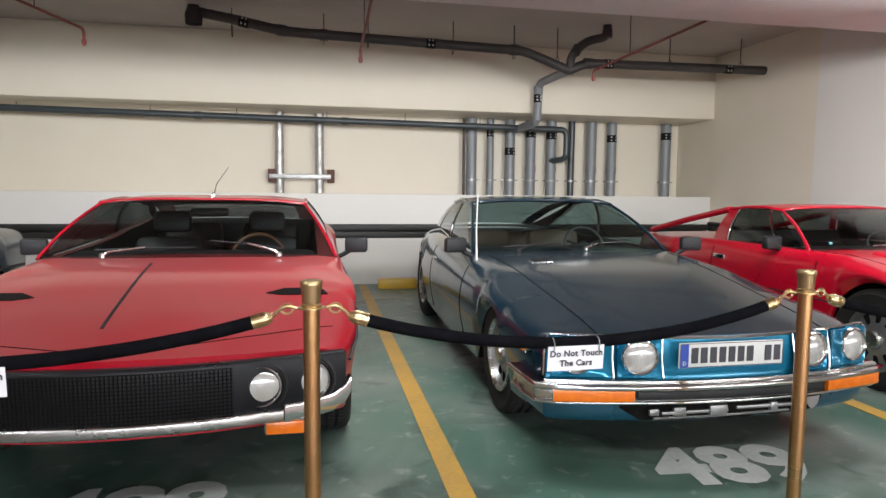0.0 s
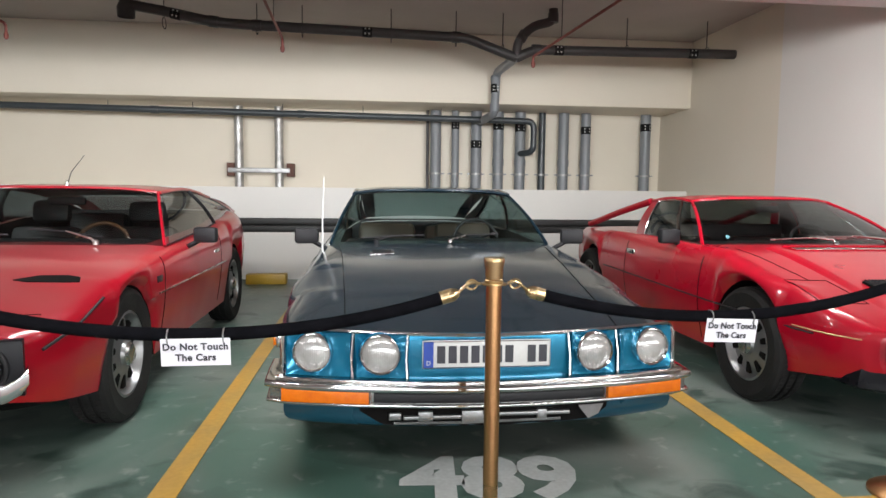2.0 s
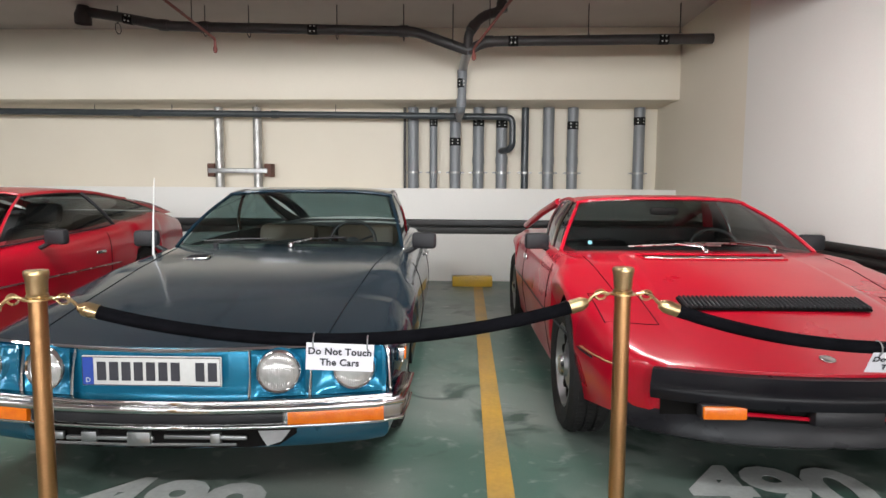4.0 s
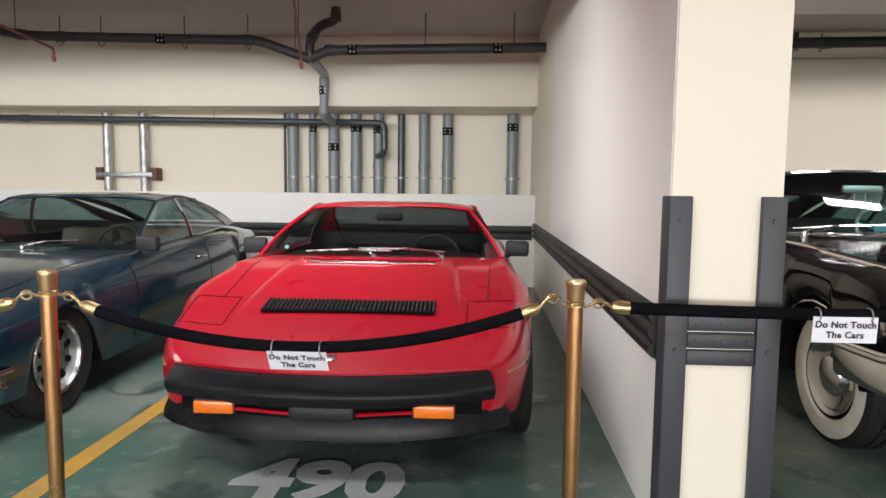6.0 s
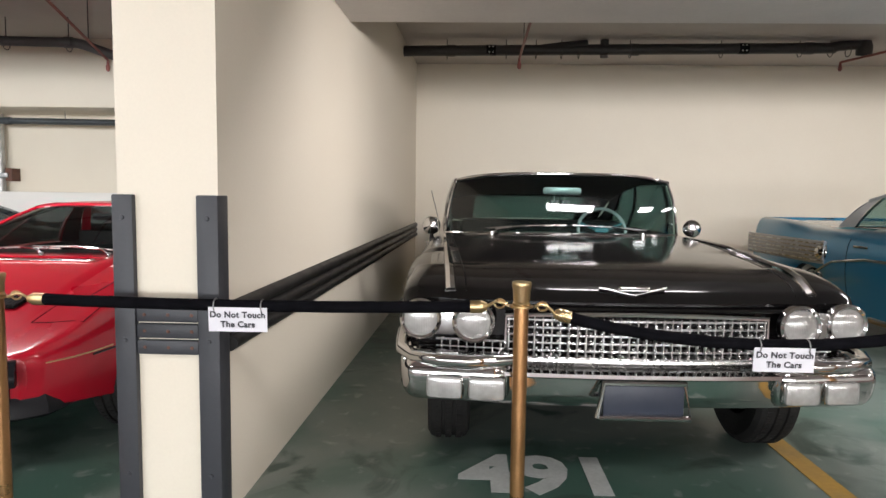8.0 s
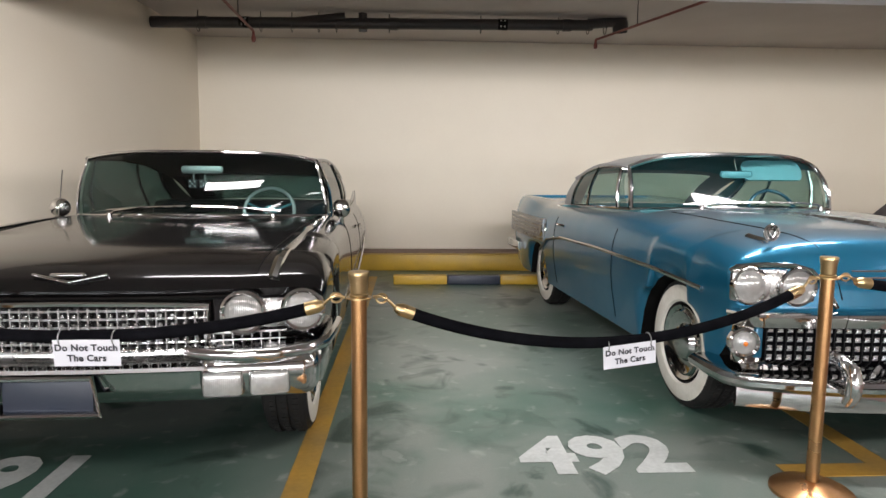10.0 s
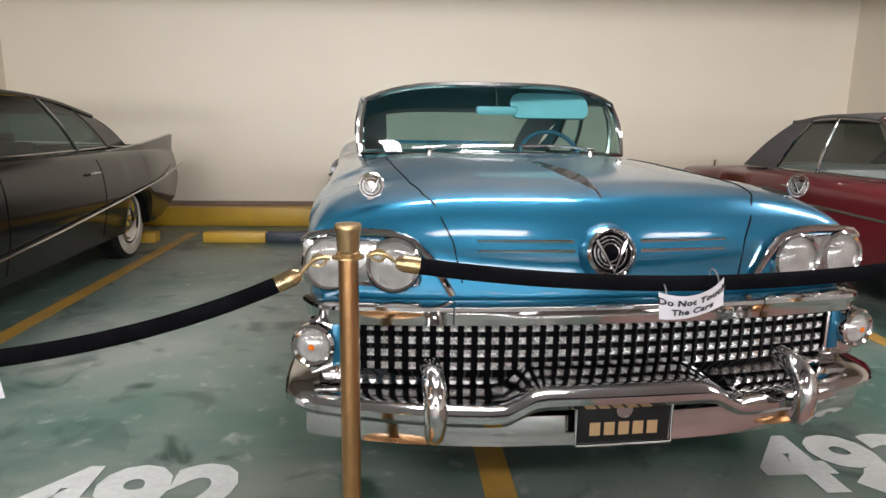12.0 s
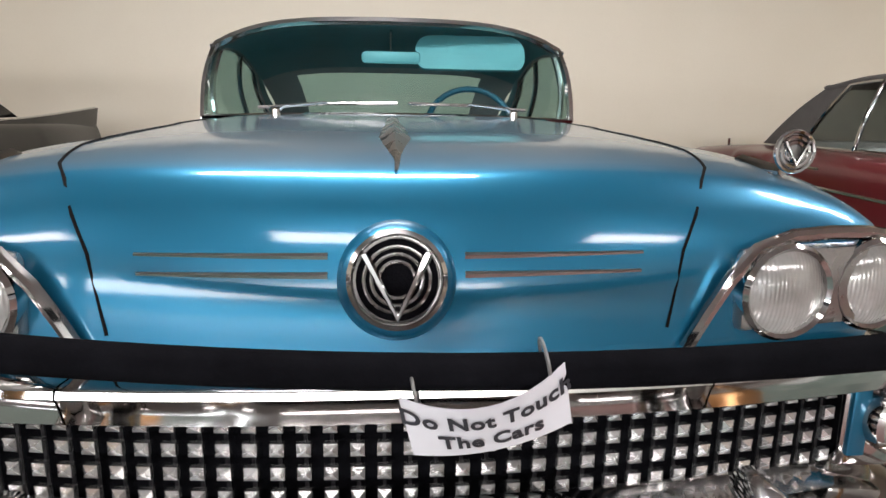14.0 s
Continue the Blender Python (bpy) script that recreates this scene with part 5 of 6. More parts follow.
        part("pod_lip", sweep(pts, rrect(0.06, 0.05, 0.02, 3, 0.0, 0.055)), M_CHROME, pod)
        part("pod_side", box(sx * 0.965 - 0.05, sx * 0.965 + 0.05, 0.0, 0.42, 0.42, 0.60, 0.035), M_CHROME, pod)
        for x0, x1 in ((0.575, 0.715), (0.735, 0.90)):
            y = -0.145 if x0 < 0.7 else -0.125
            f = part("parking_lamp", box(-0.080, 0.080, -0.02, 0.02, -0.053, 0.053, 0.018, pose(sx * (x0 + x1) / 2, y, 0.485, 0, 0, sx * (5 if x0 < 0.7 else 10))), M_CHROME, pod)
            part("lens", box(-0.074, 0.074, -0.032, -0.012, -0.047, 0.047, 0.016, pose(sx * (x0 + x1) / 2, y, 0.485, 0, 0, sx * (5 if x0 < 0.7 else 10))), M_LENS, f, "clear ribbed lens")
        for x in (0.70, 0.93):
            lamp(car, sx * x, grille_y(x) - (0.045 if x < 0.8 else 0.03), 0.735, 0.074, rim_w=0.018, turn=4 * sx)
        part("lamp_panel", box(-0.12, 0.12, 0.0, 0.03, -0.06, 0.06, 0.01, pose(sx * 0.815, 0.015, 0.727, 0, 0, sx * 9)), M_DULLCHROME, car)
        # chrome fender spears on the hood edges
        part("fender_spear", tube([b.on(sx * lerp(0.80, 0.84, (k / 14) ** 0.8), lerp(0.03, 1.72, k / 14), -0.006) for k in range(15)], lambda t: 0.028 - 0.012 * t, 8), M_CHROME, car, "chrome spear along the fender")
        shut(car, b, [(sx * 0.73, 0.03), (sx * 0.75, 0.5), (sx * 0.78, 1.2), (sx * 0.80, 1.58)])
        # tail fin
        fin = bmesh.new()
        for k in range(17):
            y = lerp(3.3, 5.62, k / 16)
            t = (k / 16) ** 1.3
            z1 = 0.95 + 0.125 * t
            for x, z in ((0.91, 0.90), (0.885 + 0.01 * t, z1), (0.865, z1 - 0.004), (0.82, 0.90)):
                fin.verts.new((sx * (x - 0.06 * max(0, (y - 4.6))), y - (0.10 if k == 16 and z < 1 else 0), z))
        fin.verts.ensure_lookup_table()
        for k in range(16):
            for j in range(3):
                fin.faces.new([fin.verts[i] for i in (4 * k + j, 4 * k + j + 1, 4 * k + j + 5, 4 * k + j + 4)])
        fin.faces.new([fin.verts[64 + j] for j in range(4)])
        part("tail_fin", fin, M_BLACK, car)
        part("fin_trim", tube([(sx * (0.875 - 0.06 * max(0, y - 4.6)), y, 0.955 + 0.125 * ((y - 3.3) / 2.32) ** 1.3) for y in (3.3, 3.9, 4.5, 5.1, 5.6)], 0.005, 5), M_CHROME, car)
        part("side_spear", tube([(sx * 1.012, 1.75, 0.44), (sx * 1.022, 2.6, 0.50), (sx * 1.022, 3.6, 0.58), (sx * 1.005, 4.6, 0.66), (sx * 0.94, 5.55, 0.76)], 0.009, 6), M_CHROME, car, "chrome side spear")
        for y in (2.0, 3.35):
            b.seam(car, sx, y)
        part("door_handle", tube([(sx * 1.0, 3.12, 0.83), (sx * 1.02, 3.15, 0.835), (sx * 1.02, 3.25, 0.835), (sx * 1.0, 3.28, 0.83)], 0.011, 6), M_CHROME, car)
        wheel(car, sx * 0.80, 0.62, 0.36, 0.21, "whitewall")
        wheel(car, sx * 0.78, 4.12, 0.36, 0.21, "whitewall")
        car_mirror(car, sx * 0.945, 1.93, 1.05, sx, M_CHROME, "round")
        part("arch_trim", tube([(sx * 0.99, 0.62 + 0.405 * math.cos(a), 0.33 + 0.405 * math.sin(a)) for a in (math.pi * k / 14 for k in range(1, 14))], 0.006, 5), M_CHROME, car)
    a = part("aerial", tube([(-0.88, 1.75, 0.95), (-0.90, 1.85, 1.12), (-0.95, 2.0, 1.30)], 0.004, 5), M_CHROME, car)
    # plate frame
    p = part("plate_frame", tube([(x, -0.175, z) for x, z in ((-0.19, 0.375), (0.19, 0.375), (0.165, 0.52), (-0.165, 0.52), (-0.19, 0.375))], 0.013, 8), M_CHROME, car, "chrome plate frame")
    part("plate_blank", box(-0.165, 0.165, -0.17, -0.155, 0.385, 0.515, 0.004), M_NAVY, p, "bare weathered metal plate")
    # emblem
    e = Vector((0, b.on(0, 0.06).y - 0.022, 0.868))
    bm = bmesh.new()
    for sx in (-1, 1):
        add_sweep(bm, ([(0, e.y, e.z - 0.016), (sx * 0.145, e.y + 0.02, e.z + 0.012)] if sx > 0 else [(sx * 0.145, e.y + 0.02, e.z + 0.012), (0, e.y, e.z - 0.016)]), rrect(0.02, 0.012, 0.005))
    m = part("hood_emblem", bm, M_CHROME, car, "wide chrome V with crest")
    part("crest", box(-0.065, 0.065, e.y - 0.02, e.y + 0.02, e.z + 0.008, e.z + 0.022, 0.006), M_CHROME, m)
    part("hood_lip", tube(arc(0.70, -0.035, 0.05, 0.795), 0.010, 6), M_BLACK, car)
    wiper(car, (-0.52, 1.68, 1.015), (-0.56, 1.74, 1.04), (-0.02, 1.62, 1.075), M_CHROME, 0.02)
    wiper(car, (0.52, 1.68, 1.015), (0.02, 1.62, 1.075), (0.56, 1.74, 1.04), M_CHROME, 0.02)
    part("cowl_trim", tube([h.screen(k / 20, 0) + Vector((0, -0.02, 0)) for k in range(21)], 0.012, 6), M_CHROME, car)
    part("dashboard", box(-0.74, 0.74, 2.0, 2.3, 0.80, 0.99, 0.06), M_SEAT, car)
    part("bench_seat", box(-0.72, 0.72, -0.1, 0.1, 0.0, 0.55, 0.07, pose(0, 2.95, 0.52, -12)), M_SEAT, car)
    steering(car, 0.38, 2.30, 1.01, 0.185, M_LABELW, M_AQUA)
    part("rear_view_mirror", box(-0.14, 0.14, 1.93, 1.96, 1.285, 1.34, 0.02), M_FOIL, car)
    for x in (-0.03, 0.045):
        d = thing("fuzzy_dice", "black dice with white dots hanging from the mirror", "dice", "hanging dice", pose(7.92 + x - 0.08, 1.75 + 1.93, 0.995))
        part("die", box(-0.03, 0.03, -0.03, 0.03, 0.19, 0.25, 0.008), M_PLASTIC, d)
        bm = bmesh.new()
        for u, w in ((-1, -1), (1, 1), (0, 0), (1, -1), (-1, 1)):
            add_lathe(bm, [(0.006, -0.031), (0.006, -0.033), (0, -0.033)], Matrix.Translation((u * 0.016, 0, 0.22 + w * 0.016)) @ pose(0, 0, 0, -90), 8)
        part("dots", bm, M_LABELW, d)
        part("cord", tube([(0, 0, 0.25), (0, 0.01, 0.30)], 0.0025, 4), M_LABELW, d)


# ---- turquoise saloon with a grille of chrome squares ----
def turquoise_saloon():
    car = thing("saloon_car", "turquoise 1950s saloon with silver roof and grille of small chrome squares", "car", "parked cars", pose(11.76, 1.98, 0, 0, 0, 3.8))
    b = Shell(4.8, [(0, 0.92), (0.06, 0.95), (0.3, 0.975), (1.2, 0.985), (4.1, 0.975), (4.8, 0.92)], [(0, 0.66), (0.08, 0.56), (0.2, 0.40), (0.4, 0.27), (4.3, 0.27), (5.15, 0.38)],
              [(0, 0.70), (0.4, 0.66), (5.15, 0.66)], [(0, 0.71), (0.004, 0.80), (0.012, 0.85), (0.03, 0.887), (0.10, 0.91), (0.4, 0.94), (1.4, 0.965), (3.6, 0.95), (4.3, 1.02), (4.8, 1.03)], [(0, 0.985), (0.2, 0.965), (1.4, 0.93), (5.15, 0.92)],
              [(0, 0.70), (0.008, 0.765), (0.018, 0.83), (0.036, 0.893), (0.065, 0.955), (0.11, 1.0), (0.20, 1.028), (0.35, 1.044), (0.7, 1.06), (1.45, 1.08), (3.7, 1.02), (4.5, 1.035), (4.8, 1.03)], (0.72, 3.62), (0.42, 0.32), bow=0.12, wheel_z=0.33, crown=0.9, flat=0.62)
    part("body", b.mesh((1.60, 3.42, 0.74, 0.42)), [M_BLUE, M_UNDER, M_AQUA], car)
    h = House(1.44, 1.08, 0.77, 1.76, 1.452, 0.735, 3.05, 3.62, 1.03, 0.72, bow=0.34, topbow=0.16, wrt=0.77, crown=0.03, roofdroop=0.09, fall=0.09, glass_u=0.13, glass_v=0.18)
    h.build(car, M_SILVER, M_GLASSB, M_CHROME, 0.83, (0.10, 0.50), "silver painted roof", lining=M_AQUA, trim_r=0.013)
    gy = lambda x: -0.035 + 0.10 * (abs(x) / 0.9) ** 2
    # grille
    part("grille_backing", sweep(arc(0.84, 0.02, 0.09, 0.52), rrect(0.02, 0.24, 0.004)), M_VELVET, car, "black grille backing")
    g = part("grille", tube(arc(0.84, -0.005, 0.087, 0.44), 0.006, 5), M_DULLCHROME, car, "grille of many small chrome squares")
    sq = bmesh.new()
    s = 0.0115
    pts = [sq.verts.new(p) for p in ((-s, 0, -s), (s, 0, -s), (s, 0, s), (-s, 0, s))]
    back = [sq.verts.new((v.co.x, 0.012, v.co.z)) for v in pts]
    tip = sq.verts.new((0, -0.009, 0))
    for k in range(4):
        sq.faces.new((pts[k], pts[(k + 1) % 4], tip))
        sq.faces.new((pts[k], pts[(k + 1) % 4], back[(k + 1) % 4], back[k]))
    stud = finish("grille_square", sq, M_STUD, 10)
    stem = finish("grille_stem", box(-0.003, 0.003, -0.002, 0.002, -0.09, 0.09), M_PLASTIC)
    for k in range(38):
        x = (k - 18.5) * 0.0437
        ob = new("grille_stem", stem)
        ob.parent = g
        ob.matrix_basis = pose(x, gy(x) + 0.028, 0.535)
        for r in range(4):
            ob = new("grille_square", stud)
            ob.parent = g
            ob.matrix_basis = pose(x, gy(x), 0.600 - r * 0.0425, 0, 0, math.degrees(math.atan(0.2 * x / 0.81)))
    # upper chrome bar in three lengths
    prof = [(-0.05, -0.037), (0.0, -0.037), (0.010, -0.030), (0.015, -0.012), (0.020, 0.004), (0.028, 0.020), (0.025, 0.031), (0.012, 0.036), (-0.05, 0.036)]
    for x0, x1 in ((-0.955, -0.512), (-0.508, 0.508), (0.512, 0.955)):
        part("grille_bar", sweep([(x, gy(x) - 0.035 + (0.10 * max(0, (abs(x) - 0.88) / 0.075) ** 2), 0.648 + 0.008 * (1 - abs(x))) for x in (lerp(x0, x1, k / 18) for k in range(19))], prof), M_CHROME, car, "chrome bar over the grille")
    # bumper with a raised middle over the plate
    raise_ = lambda x: 0.055 * (1 - min(1, max(0, (abs(x) - 0.26) / 0.13)) ** 2 * (3 - 2 * min(1, max(0, (abs(x) - 0.26) / 0.13))))
    path = [(x, -0.19 + 0.20 * (abs(x) / 0.98) ** 2.6, 0.372 + raise_(x)) for x in (lerp(-0.98, 0.98, k / 48) for k in range(49))]
    ends = [(-1.0, 0.35, 0.375), (-1.005, 0.18, 0.375), (-0.998, 0.06, 0.373)]
    path = ends + path[1:-1] + [(-x, y, z) for x, y, z in ends[::-1]]
    part("bumper", sweep(path, [(-0.14, -0.03), (-0.02, -0.03), (0.022, -0.025), (0.04, -0.005), (0.04, 0.015), (0.022, 0.032), (-0.03, 0.038), (-0.14, 0.05)]), M_CHROME, car, "heavy chrome bumper")
    part("bumper_apron", sweep([(x, -0.12 + 0.17 * (abs(x) / 0.96) ** 2.6, 0.29) for x in (lerp(-0.96, 0.96, k / 30) for k in range(31))], [(-0.05, -0.05), (-0.01, -0.052), (0.02, -0.04), (0.028, 0.0), (0.02, 0.06), (-0.05, 0.06)]), M_CHROME, car, "chrome bumper apron")
    shelf = bmesh.new()
    edge = lambda x: Vector((x, -0.20 + 0.20 * (abs(x) / 0.98) ** 2.6, 0.400 + raise_(x)))
    add_grid(shelf, lambda u, v: edge(lerp(-0.93, 0.93, u)).lerp(Vector((lerp(-0.93, 0.93, u), gy(lerp(-0.93, 0.93, u)) + 0.03, 0.447)), v) - Vector((0, 0, 0.018 * math.sin(math.pi * v))), 48, 6)
    part("bumper_shelf", shelf, M_CHROME, car, "curved chrome pan under the grille")
    p = part("number_plate", box(-0.15, 0.15, -0.190, -0.175, 0.278, 0.402, 0.006), M_LABEL, car, "black plate with gold lettering")
    letter_bars(p, 5, -0.115, 0.115, -0.190, 0.326, 0.042, M_GOLD)
    part("plate_badge", lathe([(0.026, 0.0), (0.026, 0.002), (0, 0.002)], pose(0, -0.190, 0.385, 90), 20), M_DULLCHROME, p, "small round badge")
    part("plate_surround", tube([(x, -0.192, z) for x, z in ((-0.153, 0.40), (-0.153, 0.275), (0.153, 0.275), (0.153, 0.40))], 0.006, 6), M_CHROME, p)
    for sx in (-1, 1):
        x = sx * 0.585
        y = -0.225 + 0.20 * 0.26
        part("overrider", tube([(x, y + 0.10, 0.500), (x, y + 0.03, 0.494), (x, y - 0.022, 0.468), (x, y - 0.040, 0.42), (x, y - 0.036, 0.365), (x, y - 0.012, 0.325)], lambda t: 0.020 + 0.017 * math.sin(math.pi * min(1, 0.25 + t * 0.6)), 14), M_CHROME, car, "chrome overrider")
        lamp(car, sx * 0.945, 0.03, 0.545, 0.052, lens=M_LENS, name="parking_lamp", rim_w=0.018, turn=12 * sx)
        part("lamp_core", lathe([(0.012, 0.018), (0.008, 0.024), (0, 0.025)], pose(sx * 0.945, 0.03, 0.545, 90, 0, 12 * sx), 12), M_ORANGE, car)
        part("end_panel", box(sx * 0.90 - 0.06, sx * 0.90 + 0.06, 0.05, 0.12, 0.44, 0.62, 0.012), M_CHROME, car)
        part("end_panel_trim", box(sx * 0.868 - 0.018, sx * 0.868 + 0.018, 0.04, 0.056, 0.47, 0.61, 0.004), M_BLUE, car)
        for x in (0.69, 0.89):
            lamp(car, sx * x, b.bow * (x / 0.9) ** 2 - 0.028, 0.795, 0.076, rim_w=0.013, turn=5 * sx)
        part("lamp_socket", box(-0.19, 0.19, -0.012, 0.03, -0.075, 0.08, 0.02, pose(sx * 0.79, 0.08, 0.795, 0, 0, sx * 11)), M_DULLCHROME, car)
        brow = [(0.505, 0.70), (0.54, 0.76), (0.58, 0.82), (0.63, 0.872), (0.70, 0.893), (0.78, 0.896), (0.87, 0.892), (0.945, 0.882), (0.975, 0.86)]
        part("lamp_brow", tube([(sx * x, b.bow * (x / 0.9) ** 2 - 0.012, z) for x, z in brow], 0.013, 8), M_CHROME, car, "chrome eyebrow round the headlights")
        shut(car, b, [(sx * 0.472, 0.004), (sx * 0.53, 0.05), (sx * 0.585, 0.14), (sx * 0.615, 0.3), (sx * 0.635, 0.8), (sx * 0.65, 1.40)], 0.0036)
        for z, x1 in ((0.868, 0.425), (0.838, 0.42)):
            pts = []
            for k in range(9):
                x = sx * lerp(0.112, x1, k / 8)
                yy = next((q / 200 for q in range(0, 60) if b.z_at(x, q / 200) >= z), 0.1)
                pts.append(b.place(x, yy, z) + Vector((0, -0.002, 0)))
            part("hood_strip", tube(pts, lambda t: 0.0065 * (1 - 0.5 * t), 6), M_CHROME, car, "chrome strip")
        # round sight ornaments on the fenders
        o = Vector((sx * 0.755, 0.17, 1.035))
        st = part("fender_ornament", tube([b.on(sx * 0.755, 0.30, -0.01), o + Vector((0, 0.03, -0.04))], lambda t: 0.022 - 0.012 * t, 8), M_CHROME, car, "round chrome sight ornament")
        for r in (0.038, 0.028, 0.018):
            part("ring", tube([o + Vector((r * math.cos(a), 0, r * math.sin(a))) for a in (2 * math.pi * k / 24 for k in range(25))], 0.0045, 6), M_CHROME, st)
        part("ornament_back", lathe([(0.036, 0.0), (0, 0.0)], Matrix.Translation(o) @ pose(0, 0.006, 0, 90), 24), M_DULLCHROME, st)
        part("vee", tube([o + Vector((-0.024, -0.006, 0.02)), o + Vector((0, -0.008, -0.024)), o + Vector((0.024, -0.006, 0.02))], 0.004, 6), M_CHROME, st)
        part("ornament_tail", tube([o + Vector((0, 0.05, -0.05)), b.on(sx * 0.755, 0.75, -0.004)], lambda t: 0.014 - 0.010 * t, 6), M_CHROME, st)
        # sides
        part("side_spear", tube([(sx * (0.985 + 0.004), 0.35, 0.74), (sx * 0.995, 0.9, 0.765), (sx * 0.998, 1.8, 0.775), (sx * 0.996, 2.7, 0.76), (sx * 0.99, 3.15, 0.70), (sx * 0.985, 3.40, 0.58)], 0.013, 6), M_CHROME, car, "chrome sweep along the side")
        for y in (1.55, 2.95):
            b.seam(car, sx, y)
        part("door_handle", tube([(sx * 0.96, 2.72, 0.86), (sx * 0.985, 2.75, 0.865), (sx * 0.985, 2.86, 0.865), (sx * 0.96, 2.89, 0.86)], 0.010, 6), M_CHROME, car)
        wheel(car, sx * 0.79, 0.72, 0.365, 0.21, "whitewall")
        wheel(car, sx * 0.76, 3.62, 0.365, 0.21, "whitewall")
        run = [(sx * x, y, 0.77) for x, y in ((0.978, 3.28), (0.986, 3.42), (0.984, 3.9), (0.968, 4.35), (0.935, 4.79))]
        if sx < 0:
            run = run[::-1]
        tl = part("tail_trim", sweep(run, rrect(0.03, 0.22, 0.012)), M_ALLOY, car, "ribbed metal tail panel")
        for z in (0.69, 0.73, 0.77, 0.81, 0.85):
            part("tail_rib", tube([(x + sx * 0.016, y, z) for x, y, q in run], 0.008, 5), M_DULLCHROME, tl)
        part("tail_end", lathe([(0.0, 0.0), (0.05, 0.004), (0.10, 0.02), (0.112, 0.05)], pose(sx * 1.005, 3.36, 0.77, 0, 90 * sx, 0) @ Matrix.Diagonal((1, 1, -1, 1)), 20), M_CHROME, tl)
        part("rear_bumper_end", sweep([(sx * 0.99, 4.2, 0.52), (sx * 0.985, 4.75, 0.52), (sx * 0.90, 4.92, 0.52)] if sx > 0 else [(sx * 0.90, 4.92, 0.52), (sx * 0.985, 4.75, 0.52), (sx * 0.99, 4.2, 0.52)], rrect(0.04, 0.09, 0.015)), M_CHROME, car)
        part("roof_bolt", lathe([(0.009, 0), (0.009, 0.02), (0, 0.022)], pose(sx * 0.745, 1.93, 1.355, 0, 90 * sx), 8), M_CHROME, car)
    # centre emblem: recessed rings and a V
    ez = 0.838
    ey = next(q / 200 for q in range(0, 60) if b.z_at(0, q / 200) >= ez) - 0.03
    em = pose(0, ey, ez, 76) @ Matrix.Diagonal((0.92, 0.92, 0.95, 1))
    part("emblem_pod", lathe([(0.112, -0.05), (0.102, -0.018), (0.095, -0.006), (0.085, 0.002)], em, 36), M_BLUE, car)
    e = part("hood_emblem", lathe([(0.088, -0.03), (0.088, 0.004), (0.08, 0.012), (0.072, 0.004), (0.07, -0.006)], em, 36), M_CHROME, car, "round chrome emblem with a V over black rings")
    part("emblem_back", lathe([(0.072, -0.008), (0, -0.016)], em, 32), M_VELVET, e)
    for r in (0.058, 0.045, 0.032):
        part("ring", tube([em @ Vector((r * math.cos(a), r * math.sin(a), -0.006)) for a in (2 * math.pi * k / 30 for k in range(31))], 0.003, 5), M_DULLCHROME, e)
    part("vee", tube([em @ Vector(q) for q in ((-0.055, 0.045, 0.012), (0, -0.066, 0.018), (0.055, 0.045, 0.012))], 0.0075, 6), M_CHROME, e)
    # hood spear
    hs = bmesh.new()
    n = 14
    rows = []
    for k in range(n + 1):
        y = lerp(0.115, 1.25, k / n)
        w = 0.004 + 0.042 * min(1, k / 3) * (1 - 0.6 * k / n)
        z = b.z_at(0, y)
        up = 0.022 * min(1, k / 2) * (1 - k / n) + 0.002
        rows.append([hs.verts.new((-w, y, z - 0.004)), hs.verts.new((0, y - 0.02 * (k == 0), z + up)), hs.verts.new((w, y, z - 0.004))])
    for r0, r1 in zip(rows, rows[1:]):
        for j in (0, 1):
            hs.faces.new((r0[j], r0[j + 1], r1[j + 1], r1[j]))
    part("hood_spear", hs, M_DULLCHROME, car, "chrome spear down the hood", 20)
    wiper(car, (-0.42, 1.44, 1.085), (-0.50, 1.53, 1.10), (0.02, 1.42, 1.12), M_CHROME, 0.02)
    wiper(car, (0.46, 1.46, 1.085), (0.06, 1.42, 1.12), (0.52, 1.54, 1.10), M_CHROME, 0.02)
    part("cowl_trim", tube([h.screen(k / 20, 0) + Vector((0, -0.01, 0)) for k in range(21)], 0.010, 6), M_CHROME, car)
    part("dashboard", box(-0.70, 0.70, 1.66, 1.9, 0.86, 1.05, 0.05), M_AQUA, car)
    part("bench_seat", box(-0.70, 0.70, -0.1, 0.1, 0.0, 0.48, 0.07, pose(0, 2.6, 0.50, -12)), M_AQUA, car)
    steering(car, 0.34, 1.80, 1.02, 0.19, M_TEALV, M_TEALV)
    part("rear_view_mirror", box(-0.12, 0.12, 1.74, 1.76, 1.285, 1.335, 0.018), M_AQUA, car)
    part("mirror_stalk", tube([(0, 1.75, 1.33), (0, 1.79, 1.42)], 0.006, 6), M_CHROME, car)
    vis = bmesh.new()
    vm = pose(0.34, 1.86, 1.335, 62)
    lo, hi = ([vis.verts.new(vm @ Vector((x, max(z, -0.075), d))) for x, z in rrect(0.47, 0.175, 0.07, 6)] for d in (-0.008, 0.008))
    vis.faces.new(lo)
    vis.faces.new(hi)
    for k in range(len(lo)):
        vis.faces.new((lo[k], lo[(k + 1) % len(lo)], hi[(k + 1) % len(lo)], hi[k]))
    part("sun_visor", vis, M_AQUA, car, "aqua sun visor folded down")


